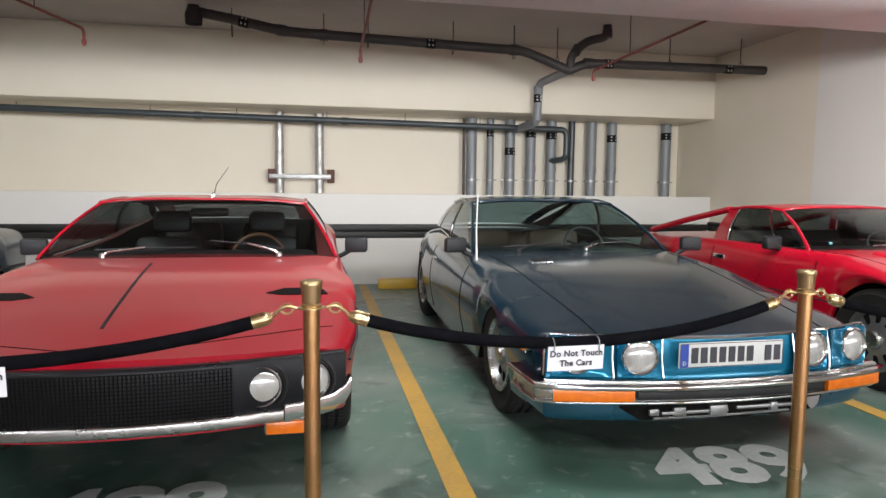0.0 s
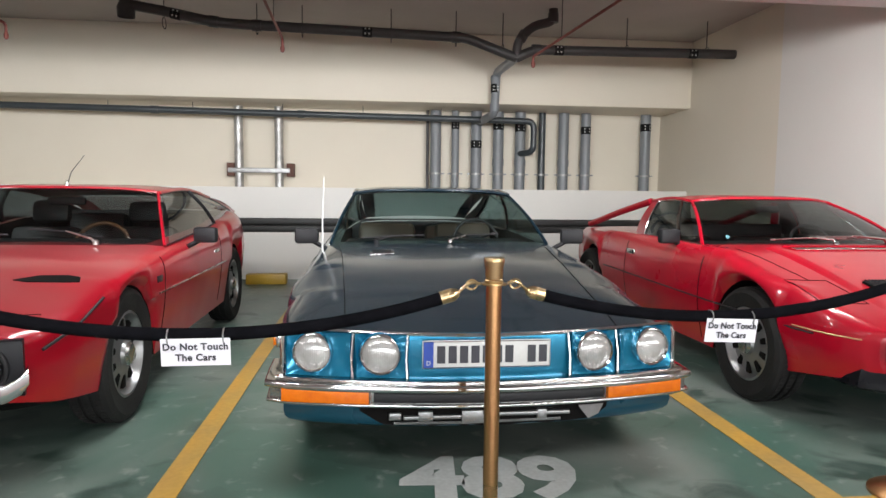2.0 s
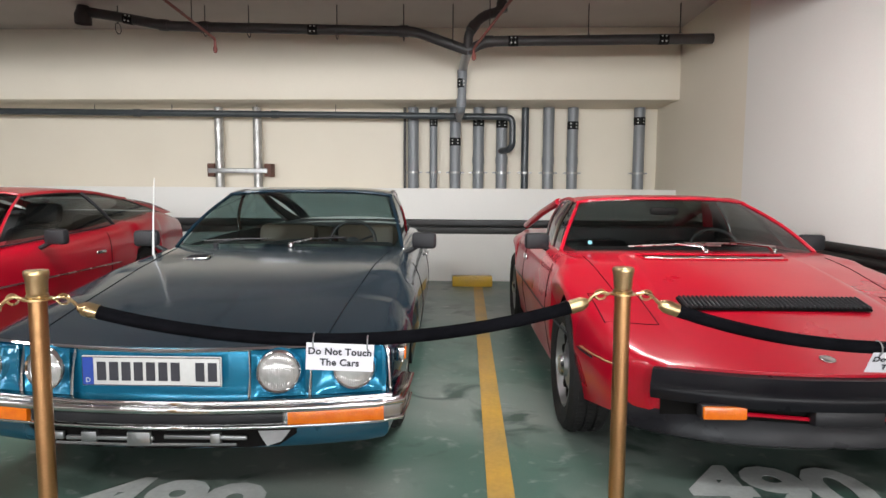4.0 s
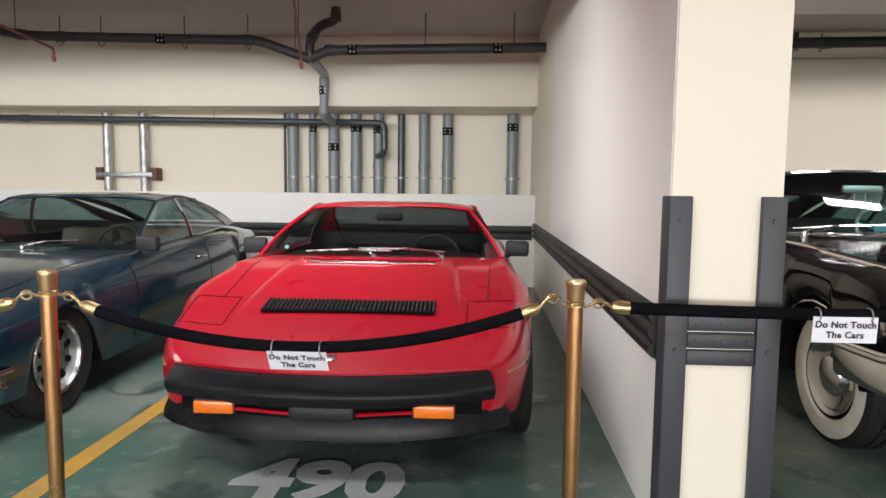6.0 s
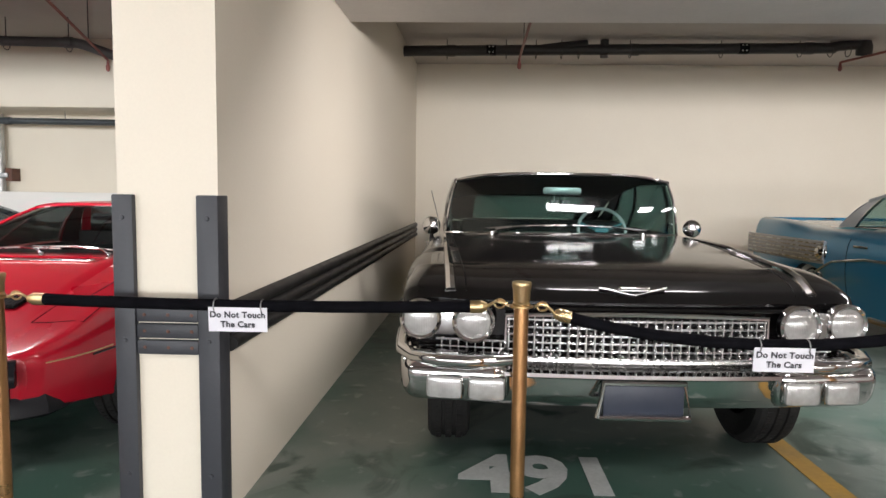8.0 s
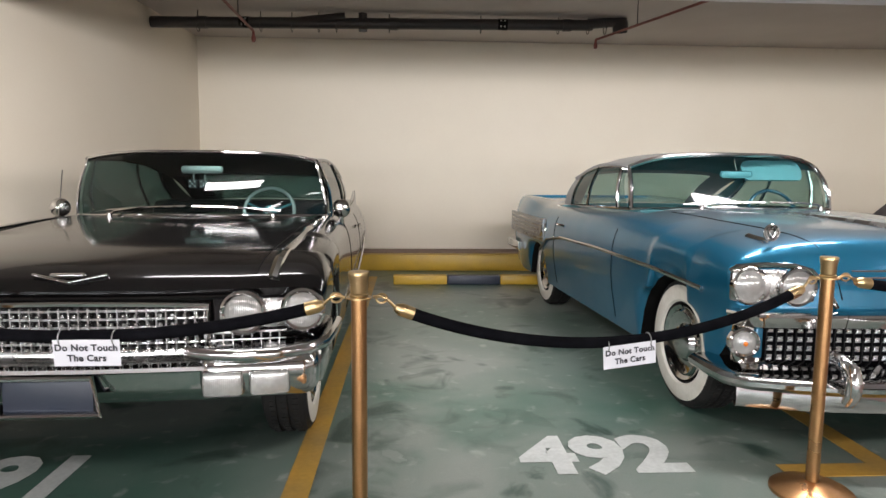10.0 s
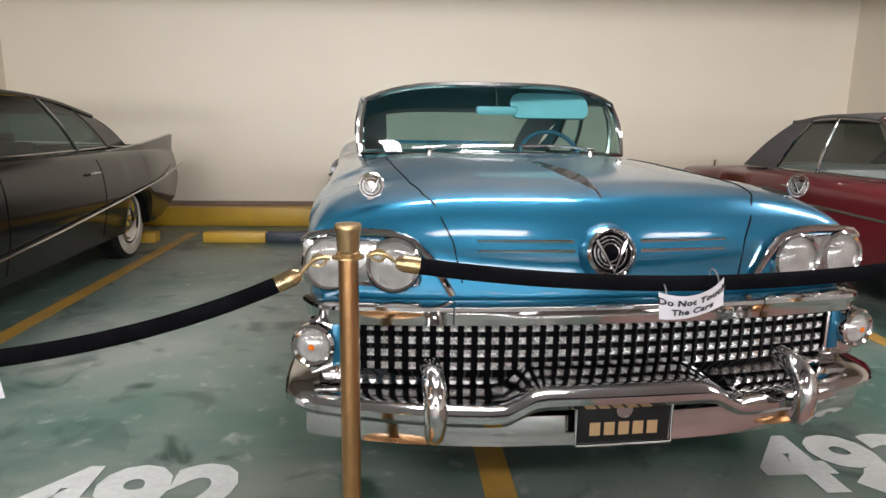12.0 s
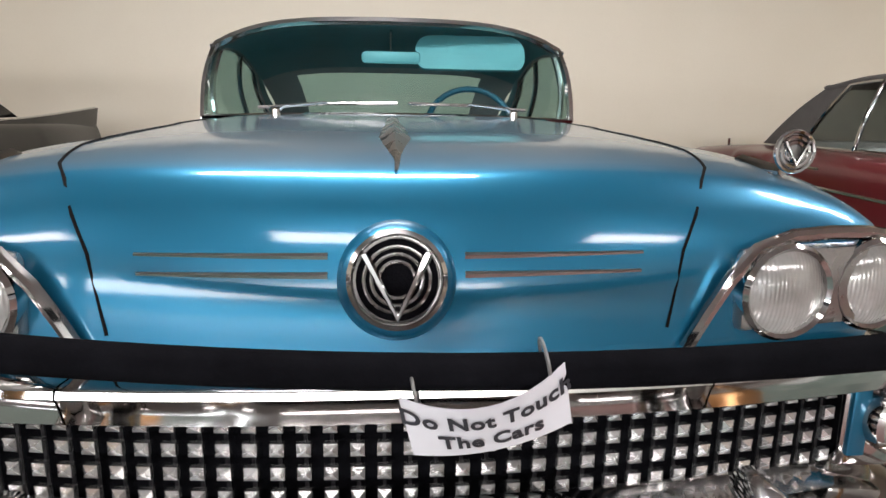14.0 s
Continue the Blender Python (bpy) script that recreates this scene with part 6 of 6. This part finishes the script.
# ---- maroon convertible with its grey canvas hood up ----
def maroon_convertible():
    car = thing("convertible_car", "maroon convertible with raised grey canvas hood beside the turquoise saloon", "car", "parked cars", pose(15.15, 1.9, 0))
    b = Shell(5.3, [(0, 0.88), (0.3, 0.95), (4.5, 0.95), (5.3, 0.85)], [(0, 0.45), (0.4, 0.28), (4.6, 0.28), (5.3, 0.40)], [(0, 0.6), (5.3, 0.62)],
              [(0, 0.74), (0.3, 0.82), (2, 0.84), (4.0, 0.84), (5.3, 0.78)], [(0, 0.97), (5.3, 0.96)], [(0, 0.76), (0.4, 0.88), (1.6, 0.93), (3.8, 0.90), (5.3, 0.80)], (0.85, 3.9), 0.38, bow=0.1)
    part("body", b.mesh((1.9, 3.9, 0.75, 0.42)), [M_MAROON, M_UNDER, M_SEAT], car)
    h = House(1.75, 0.92, 0.80, 2.40, 1.335, 0.68, 3.55, 4.30, 0.90, 0.72, bow=0.2, topbow=0.1, crown=0.03)
    h.build(car, M_CANVAS, M_GLASS, M_CHROME, 0.72, (0.42,), "grey canvas roof", trim_r=0.012)
    for sx in (-1, 1):
        wheel(car, sx * 0.77, 0.85, 0.34, 0.2, "whitewall")
        wheel(car, sx * 0.77, 3.9, 0.34, 0.2, "whitewall")
        part("side_trim", tube([(sx * 0.955, 0.5, 0.62), (sx * 0.962, 2.4, 0.66), (sx * 0.955, 4.8, 0.68)], 0.010, 6), M_CHROME, car)
        part("door_handle", tube([(sx * 0.93, 3.0, 0.77), (sx * 0.955, 3.02, 0.775), (sx * 0.955, 3.14, 0.775), (sx * 0.93, 3.16, 0.77)], 0.010, 6), M_CHROME, car)
    part("bench_seat", box(-0.70, 0.70, -0.1, 0.1, 0.0, 0.42, 0.06, pose(0, 3.0, 0.5, -12)), M_LABELW, car)
    part("bench_seat", box(-0.66, 0.66, -0.1, 0.1, 0.0, 0.42, 0.06, pose(0, 3.75, 0.5, -12)), M_LABELW, car)
    part("aerial", tube([(-0.8, 4.6, 0.83), (-0.81, 4.58, 0.90)], 0.01, 6), M_CHROME, car)


# ---- slate blue car at the far side ----
def slate_car():
    car = thing("saloon_car", "dusty slate blue car parked beside the red coupe", "car", "parked cars", pose(-3.28, 1.3, 0))
    b = Shell(4.3, [(0, 0.78), (0.3, 0.85), (3.5, 0.85), (4.3, 0.74)], [(0, 0.4), (0.4, 0.26), (3.6, 0.26), (4.3, 0.4)], [(0, 0.55), (4.3, 0.6)],
              [(0, 0.68), (1.2, 0.80), (3.0, 0.86), (4.3, 0.84)], [(0, 0.96), (4.3, 0.93)], [(0, 0.70), (1.2, 0.86), (3.0, 0.93), (4.3, 0.90)], (0.85, 3.35), 0.37, bow=0.1)
    part("body", b.mesh((1.7, 3.5, 0.65, 0.4)), [M_GREYCAR, M_UNDER, M_SEAT], car)
    h = House(1.4, 0.88, 0.76, 2.1, 1.25, 0.62, 3.2, 3.9, 0.95, 0.60)
    h.build(car, M_GREYCAR, M_GLASS, M_CHROME, 0.85, (0.45,))
    for sx in (-1, 1):
        wheel(car, sx * 0.72, 0.85, 0.32, 0.19, "alloy")
        wheel(car, sx * 0.72, 3.35, 0.32, 0.19, "alloy")
        part("rubbing_strip", tube([(sx * 0.858, 0.5, 0.55), (sx * 0.868, 2.2, 0.57), (sx * 0.855, 3.9, 0.58)], 0.012, 6), M_PLASTIC, car)


red_grille_coupe()
teal_coupe()
red_wedge()
black_finned()
turquoise_saloon()
maroon_convertible()
slate_car()


# ---- rope barrier ----
def barrier_post(x, y):
    p = thing("stanchion", "brass rope barrier post with a flared top on a round base", "barrier post", "barrier posts", pose(x, y, 0, 0, 0, (x * 37) % 60))
    part("base", lathe([(0, 0), (0.16, 0), (0.16, 0.012), (0.15, 0.02), (0.06, 0.045), (0.03, 0.055)], None, 32), M_COPPER, p)
    part("pole", lathe([(0.0255, 0.05), (0.0255, 0.915)], None, 24), M_COPPER, p, "brushed coppery brass pole")
    part("collar", lathe([(0.026, 0.895), (0.030, 0.90), (0.031, 0.912), (0.027, 0.916)], None, 24), M_BRASS, p)
    part("finial", lathe([(0.0265, 0.914), (0.029, 0.925), (0.030, 0.955), (0.034, 0.972), (0.0345, 0.98), (0.032, 0.986), (0, 0.988)], None, 24), M_BRASS, p, "flared brass cap")
    part("ring_plate", lathe([(0.027, 0.898), (0.042, 0.898), (0.042, 0.903), (0.027, 0.903)], None, 20), M_BRASS, p)


POSTS = [(-1.70, 0.70), (0.146, 0.85), (1.96, 0.92), (3.72, 1.137), (5.535, 1.143), (7.38, 1.175), (9.127, 1.216), (10.956, 1.61), (12.85, 1.70)]
for x, y in POSTS:
    barrier_post(x, y)


def hang(a, b, low, t):
    """A point of a hanging rope from a to b whose lowest point is at height low."""
    p = Vector(a).lerp(Vector(b), t)
    p.z -= (max(a[2], b[2]) - low) * (1 - (2 * t - 1) ** 2) ** 0.92
    return p


def rope(a, b, low, lift=0.0):
    """Posts a and b, and the height of the rope's lowest point."""
    a, b = Vector((*a, 0.90)), Vector((*b, 0.90 + lift))
    d = (b - a).normalized()
    a, b = a + d * 0.045, b - d * 0.045
    r = thing("barrier_rope", "black velvet barrier rope with brass ends hung between posts", "barrier rope", "barrier ropes")
    pts = [hang(a, b, low, k / 120) for k in range(121)]
    n0, n1 = 8, 112
    rr = 0.0205 if a.x < 10 else 0.0215
    part("velvet", tube(pts[n0:n1 + 1], rr, 12), M_VELVET, r)
    for i0, i1, e in ((5, n0 + 1, a), (115, n1 - 1, b)):
        q = [pts[i0].lerp(pts[i1], k / 6) for k in range(7)]
        part("end_cap", tube(q, lambda t: 0.013 + 0.0095 * min(1, t * 3.2), 14), M_BRASS, r, "brass end cap")
        hook = [e.lerp(pts[i0], k / 5) + Vector((0, 0, 0.016 * math.sin(math.pi * k / 5))) for k in range(6)]
        h = part("hook", tube(hook, 0.0055, 8), M_BRASS, r, "brass snap hook")
        c = hook[2]
        part("hook_eye", tube([c + d * 0.018 * math.cos(u) + Vector((0, 0, -0.006 + 0.015 * math.sin(u))) for u in (2 * math.pi * k / 14 for k in range(15))], 0.004, 6), M_BRASS, h)
    return pts


def notice(at, yaw, lean=0, curl=0.0, tilt=0, w=0.205, h=0.086):
    m = Matrix.Translation(at) @ pose(0, 0, 0, 0, 0, yaw) @ pose(0, 0, 0, lean, tilt, 0)
    s = thing("notice", "white laminated notice lettered Do Not Touch The Cars under rope", "notice", "notices", m)
    dip = lambda u: -curl * (1 - (2 * u - 1) ** 2)
    bm = bmesh.new()
    add_grid(bm, lambda u, v: Vector(((u - 0.5) * w, dip(u) * 1.4 * (1 - v), -v * h + dip(u))), 12, 5)
    add_grid(bm, lambda u, v: Vector(((u - 0.5) * w, 0.0015 + dip(u) * 1.4 * (1 - v), -v * h + dip(u))), 12, 5)
    part("sheet", bm, M_PAPER, s)
    for line, z in (("Do Not Touch", -0.026), ("The Cars", -0.060)):
        t = text_bm(line, 0.030, pose(0, -0.0018, z, 90), 0.0003, 1.06, 0.0009)
        for v in t.verts:
            u = v.co.x / w + 0.5
            v.co.y += dip(u) * 1.4 * (1 + v.co.z / h) - 0.001
            v.co.z += dip(u)
        part("lettering", t, M_INK, s)
    for x in (-0.40, 0.40):
        c = Vector((x * w, 0.018, 0.006 + dip(0.5 + x)))
        part("tie", tube([c + Vector((0, 0.024 * math.cos(a), 0.024 * math.sin(a) - 0.004)) for a in (2 * math.pi * k / 16 for k in range(17))], 0.0022, 5), M_STEEL, s)


LOWS = [0.775, 0.752, 0.765, 0.750, 0.885, 0.78, 0.697, 0.817]
for (a, b2), low in zip(zip(POSTS, POSTS[1:]), LOWS):
    rope(a, b2, low, 0.028 if low == 0.750 else 0.0)
notice((-0.78, 0.753, 0.772), 3, 4)
notice((1.03, 0.862, 0.745), 2, 4)
notice((2.84, 1.005, 0.758), 6, 4, tilt=3)
notice((4.60, 1.112, 0.727), 0, 30)
notice((6.40, 1.135, 0.882), 1, 3)
notice((8.28, 1.174, 0.775), 0, 4)
notice((10.09, 1.40, 0.692), 8, 4, tilt=-5)
notice((11.87, 1.63, 0.818), 2, 14, curl=0.018, tilt=-12, w=0.185)


# ---- pipes ----
def pipe(name, label, pts, r, mat, n=14, joints=(), labels=(), group="pipes"):
    p = thing(name, label, "pipe", group)
    part("tube", tube(pts, r, n), mat, p)
    for q, d in joints:
        q, d = Vector(q), Vector(d).normalized()
        part("coupling", tube([q - d * 0.05, q + d * 0.05], r + 0.008, n), mat, p)
    for q, d in labels:
        q, d = Vector(q), Vector(d).normalized()
        l = part("label", tube([q - d * 0.055, q + d * 0.055], r + 0.002, n), M_LABEL, p, "black label with pale print")
        side = Vector((0, -1, 0))
        across = d.cross(side)
        bm = bmesh.new()
        for i in (-1, 0, 1):
            for j in (-1, 1):
                c = q + d * j * 0.022 + across * i * r * 0.5 + side * (r * 0.93)
                add_box(bm, c.x - 0.008, c.x + 0.008, c.y - 0.004, c.y + 0.004, c.z - 0.008, c.z + 0.008)
        tagged(part("label_print", bm, M_LABELW, l), kind="stuff")
    return p


def rods(points, top, group="pipe hangers"):
    for x, y, z in points:
        h = thing("pipe_hanger", "thin steel rod hanger fixed to the ceiling", "pipe hanger", group)
        part("rod", tube([(x, y, z), (x, y, top)], 0.006, 6), M_PIPED, h)
        part("clip", tube([(x, y + 0.062 * math.cos(a), z - 0.05 + 0.062 * math.sin(a)) for a in (2 * math.pi * k / 14 for k in range(15))], 0.005, 5), M_PIPED, h)


def bend(pts, n=5):
    """Rounds the corners of a run of pipe."""
    pts = [Vector(p) for p in pts]
    out = [pts[0]]
    for a, b, c in zip(pts, pts[1:], pts[2:]):
        k = min(0.11, (a - b).length * 0.45, (c - b).length * 0.45)
        p, q = b + (a - b).normalized() * k, b + (c - b).normalized() * k
        out += [(p * (1 - t) ** 2 + b * 2 * t * (1 - t) + q * t * t) for t in (i / n for i in range(n + 1))]
    return out + [pts[-1]]


Z = (0, 0, 1)
YP = 8.38
for x in (-0.36, 0.20):
    pipe("lagged_pipe", "silver foil lagged riser pipe in the wall recess", [(x, YP, 1.19), (x, YP, 2.40)], 0.062, M_FOIL)
br = thing("pipe_bracket", "grey steel bracket with rusty plates holding the silver pipes", "bracket")
part("bar", box(-0.50, 0.36, 8.29, 8.315, 1.42, 1.49, 0.004), M_STEEL, br)
for x in (-0.47, 0.36):
    part("plate", box(x - 0.05, x + 0.05, 8.315, YA, 1.37, 1.56, 0.004), M_RUST, br)
for x, r, mat, zl in ((2.45, 0.078, M_PIPE, 0), (2.74, 0.055, M_PIPE, 2.15), (3.05, 0.078, M_PIPE, 1.88), (3.38, 0.078, M_PIPE, 2.15), (3.71, 0.078, M_PIPE, 2.13), (4.04, 0.052, M_PIPEK, 0), (4.37, 0.078, M_PIPE, 0), (4.71, 0.075, M_PIPE, 2.11), (5.64, 0.078, M_PIPE, 2.17)):
    p = pipe("riser_pipe", "dusty grey plastic riser pipe in the wall recess", [(x, YP, 1.19), (x, YP, 2.40)], r, mat, joints=[((x, YP, 1.62), Z)] if r > 0.07 and int(x * 10) % 2 else (), labels=[((x, YP, zl), Z)] if zl else ())
    part("clamp", lathe([(r + 0.012, 1.43), (r + 0.012, 1.46)], pose(x, YP, 0), 16), M_STEEL, p)
    part("clamp_ear", box(x - r - 0.05, x + r + 0.05, YP - 0.01, YP + 0.01, 1.436, 1.454), M_STEEL, p)
pipe("thin_pipe", "thin black riser pipe in the wall recess", [(2.33, YP, 1.19), (2.33, YP, 2.40)], 0.02, M_PIPED)
YH = 8.08
pipe("drain_pipe", "long charcoal plastic pipe running under the beam", bend([(XL, YH, 2.31), (3.84, YH, 2.20), (3.84, YH, 1.82), (3.80, YH + 0.04, 1.76), (3.69, YP - 0.02, 1.75)]), 0.045, M_PIPEK, joints=[((x, YH, 2.31 - (x - XL) * 0.0094), (1, 0, -0.0094)) for x in (-4.0, -1.4, 0.55)])
for x in (-5.2, -3.6, -2.0, -0.9, 0.3, 1.4, 2.5):
    h = thing("pipe_hanger", "thin steel rod hanger fixed to the beam", "pipe hanger", "pipe hangers")
    part("rod", tube([(x, YH, 2.26), (x, YH, 2.37)], 0.005, 5), M_PIPED, h)
YC = 6.47
slope = lambda x: 3.04 - 0.026 * x
p = pipe("soil_pipe", "dark plastic soil pipe hung under the ceiling with a lower branch", bend([(-1.15, YC, 3.30), (-1.15, YC, 3.20), (-0.70, YC, 3.13), (-0.22, YC, 3.04), (0.10, YC, 3.025), (2.62, YC, 2.965), (2.92, YC, 2.86), (3.22, YC + 0.02, 2.76)]), 0.056, M_PIPED, joints=[((-0.22, YC, 3.045), (1, 0, -0.1)), ((0.25, YC, 3.02), (1, 0, 0)), ((2.5, YC, 2.968), (1, 0, 0))], labels=[((1.48, YC, 2.99), (1, 0, -0.02)), ((-0.62, YC, 3.11), (1, 0, -0.2))])
part("funnel", lathe([(0.09, -0.10), (0.095, 0.0), (0.07, 0.06), (0.062, 0.10)], pose(-1.15, YC, 3.16), 16), M_PIPED, p)
pipe("soil_pipe", "dark plastic soil pipe joining the branch from the wall", bend([(5.92, YC, 2.88), (3.42, YC, 2.855), (3.22, YC + 0.02, 2.76)]), 0.056, M_PIPED, labels=[((3.72, YC, 2.858), (1, 0, 0)), ((5.37, YC, 2.872), (1, 0, 0))], joints=[((3.45, YC, 2.855), (1, 0, 0))])
pipe("soil_pipe", "dark elbowed pipe dropping from the ceiling into the branch", bend([(3.58, YC - 0.25, 3.30), (3.58, YC - 0.25, 3.12), (3.36, YC - 0.15, 3.09), (3.22, YC - 0.02, 2.93), (3.22, YC + 0.02, 2.76)]), 0.052, M_PIPED, joints=[((3.58, YC - 0.25, 3.16), Z), ((3.27, YC - 0.07, 2.99), (0.5, 0.3, 0.8))])
pipe("soil_stack", "grey plastic stack dropping from the branch to the wall recess", bend([(3.22, YC + 0.02, 2.77), (3.16, 7.42, 2.75), (3.14, 7.42, 2.22), (3.09, YP, 2.20)]), 0.055, M_PIPE, joints=[((3.15, 7.42, 2.66), Z), ((3.14, 7.42, 2.30), Z)], labels=[((3.145, 7.42, 2.545), Z)])
rods([(x, YC, slope(x) - 0.0) for x in (-0.75, 0.25, 0.75, 1.75, 2.5)] + [(4.55, YC, 2.93), (5.55, YC, 2.94), (3.05, YC, 2.90)], ZC0)
YD = 6.79
pipe("soil_pipe", "long dark plastic soil pipe hung under the ceiling", [(6.31, YD, 2.96), (8.9, YD, 2.99), (11.4, YD, 3.02)], 0.062, M_PIPED, labels=[((7.42, YD, 2.975), (1, 0, 0)), ((10.35, YD, 3.008), (1, 0, 0))], joints=[((6.95, YD, 2.968), (1, 0, 0)), ((9.1, YD, 2.99), (1, 0, 0)), ((11.1, YD, 3.015), (1, 0, 0))])
y3 = thing("pipe_fitting", "dark branched pipe fitting under the ceiling", "pipe fitting", "pipes")
part("branch", tube(bend([(8.02, YD, 2.99), (8.35, YD, 3.03), (8.55, YD, 3.05)]), 0.055, 12), M_PIPED, y3)
part("riser", tube([(8.75, YD, 2.98), (8.75, YD, 3.10)], 0.05, 12), M_PIPED, y3)
part("cap", lathe([(0.05, 0), (0.05, 0.02), (0, 0.02)], pose(8.75, YD, 2.90), 14), M_STEEL, y3)
e3 = thing("pipe_fitting", "dark elbow fitting at the end of the pipe", "pipe fitting", "pipes")
part("elbow", tube(bend([(11.35, YD, 3.03), (11.6, YD, 3.06), (11.75, YD, 3.06), (11.75, YD, 3.10)]), 0.058, 12), M_PIPED, e3)
part("socket", lathe([(0.085, -0.09), (0.09, 0), (0.07, 0.06)], pose(11.73, YD, 3.04), 16), M_PIPED, e3)
rods([(x, YD, 2.97 + (x - 6.31) * 0.012 + 0.0) for x in (6.9, 7.6, 7.95, 8.25, 8.45, 9.05, 10.1, 11.0, 11.35, 11.55)], ZC1)


def sprinkler(pts, drop, label="rusty red sprinkler pipe with a drop nozzle"):
    s = thing("sprinkler_pipe", label, "sprinkler pipe", "sprinkler pipes")
    part("tube", tube(bend(pts), 0.014, 8), M_REDPIPE, s)
    q = pts[-1]
    part("nozzle", lathe([(0.012, drop), (0.022, drop + 0.02), (0.022, drop + 0.05), (0.014, drop + 0.07)], pose(q[0], q[1], q[2]), 10), M_REDPIPE, s)
    part("hanger", tube([Vector(pts[0]).lerp(Vector(pts[1]), 0.75), Vector(pts[0]).lerp(Vector(pts[1]), 0.75) + Vector((0, 0, 0.5))], 0.005, 5), M_PIPED, s)


sprinkler([(3.85, 3.55, 2.93), (3.28, 5.9, 2.66), (3.28, 5.9, 2.60)], -0.06)
sprinkler([(0.62, 3.55, 2.90), (0.62, 5.8, 2.74), (0.62, 5.8, 2.66)], -0.06)
sprinkler([(-2.9, 3.55, 2.95), (-2.05, 5.8, 2.80), (-2.05, 5.8, 2.70)], -0.06)
sprinkler([(7.69, 3.70, 2.80), (7.70, 6.0, 2.72), (7.70, 6.0, 2.66)], -0.05)
sprinkler([(12.3, 3.70, 2.85), (11.42, 6.7, 2.84), (11.42, 6.7, 2.80)], -0.06)

# cable tray and tube lamps on the ceiling
ct = thing("cable_tray", "thin dark cable tray fixed under the ceiling", "cable tray")
part("tray", box(2.3, 3.5, 5.45, 5.51, 3.24, 3.27, 0.004), M_PIPED, ct)
part("tray_arm", box(3.2, 3.24, 5.0, 5.5, 3.25, 3.28, 0.004), M_PIPED, ct)
for tx, ty in TUBES:
    l = thing("ceiling_light", "white batten tube light on the aisle ceiling", "ceiling light", "ceiling lights")
    part("batten", box(tx - 0.62, tx + 0.62, ty - 0.05, ty + 0.05, 2.45 if tx > 6.1 else 2.56, 2.50 if tx > 6.1 else 2.62, 0.006), M_LABELW, l)
    part("tube", tube([(tx - 0.6, ty, 2.43 if tx > 6.1 else 2.54), (tx + 0.6, ty, 2.43 if tx > 6.1 else 2.54)], 0.014, 10), M_EMIT, l)
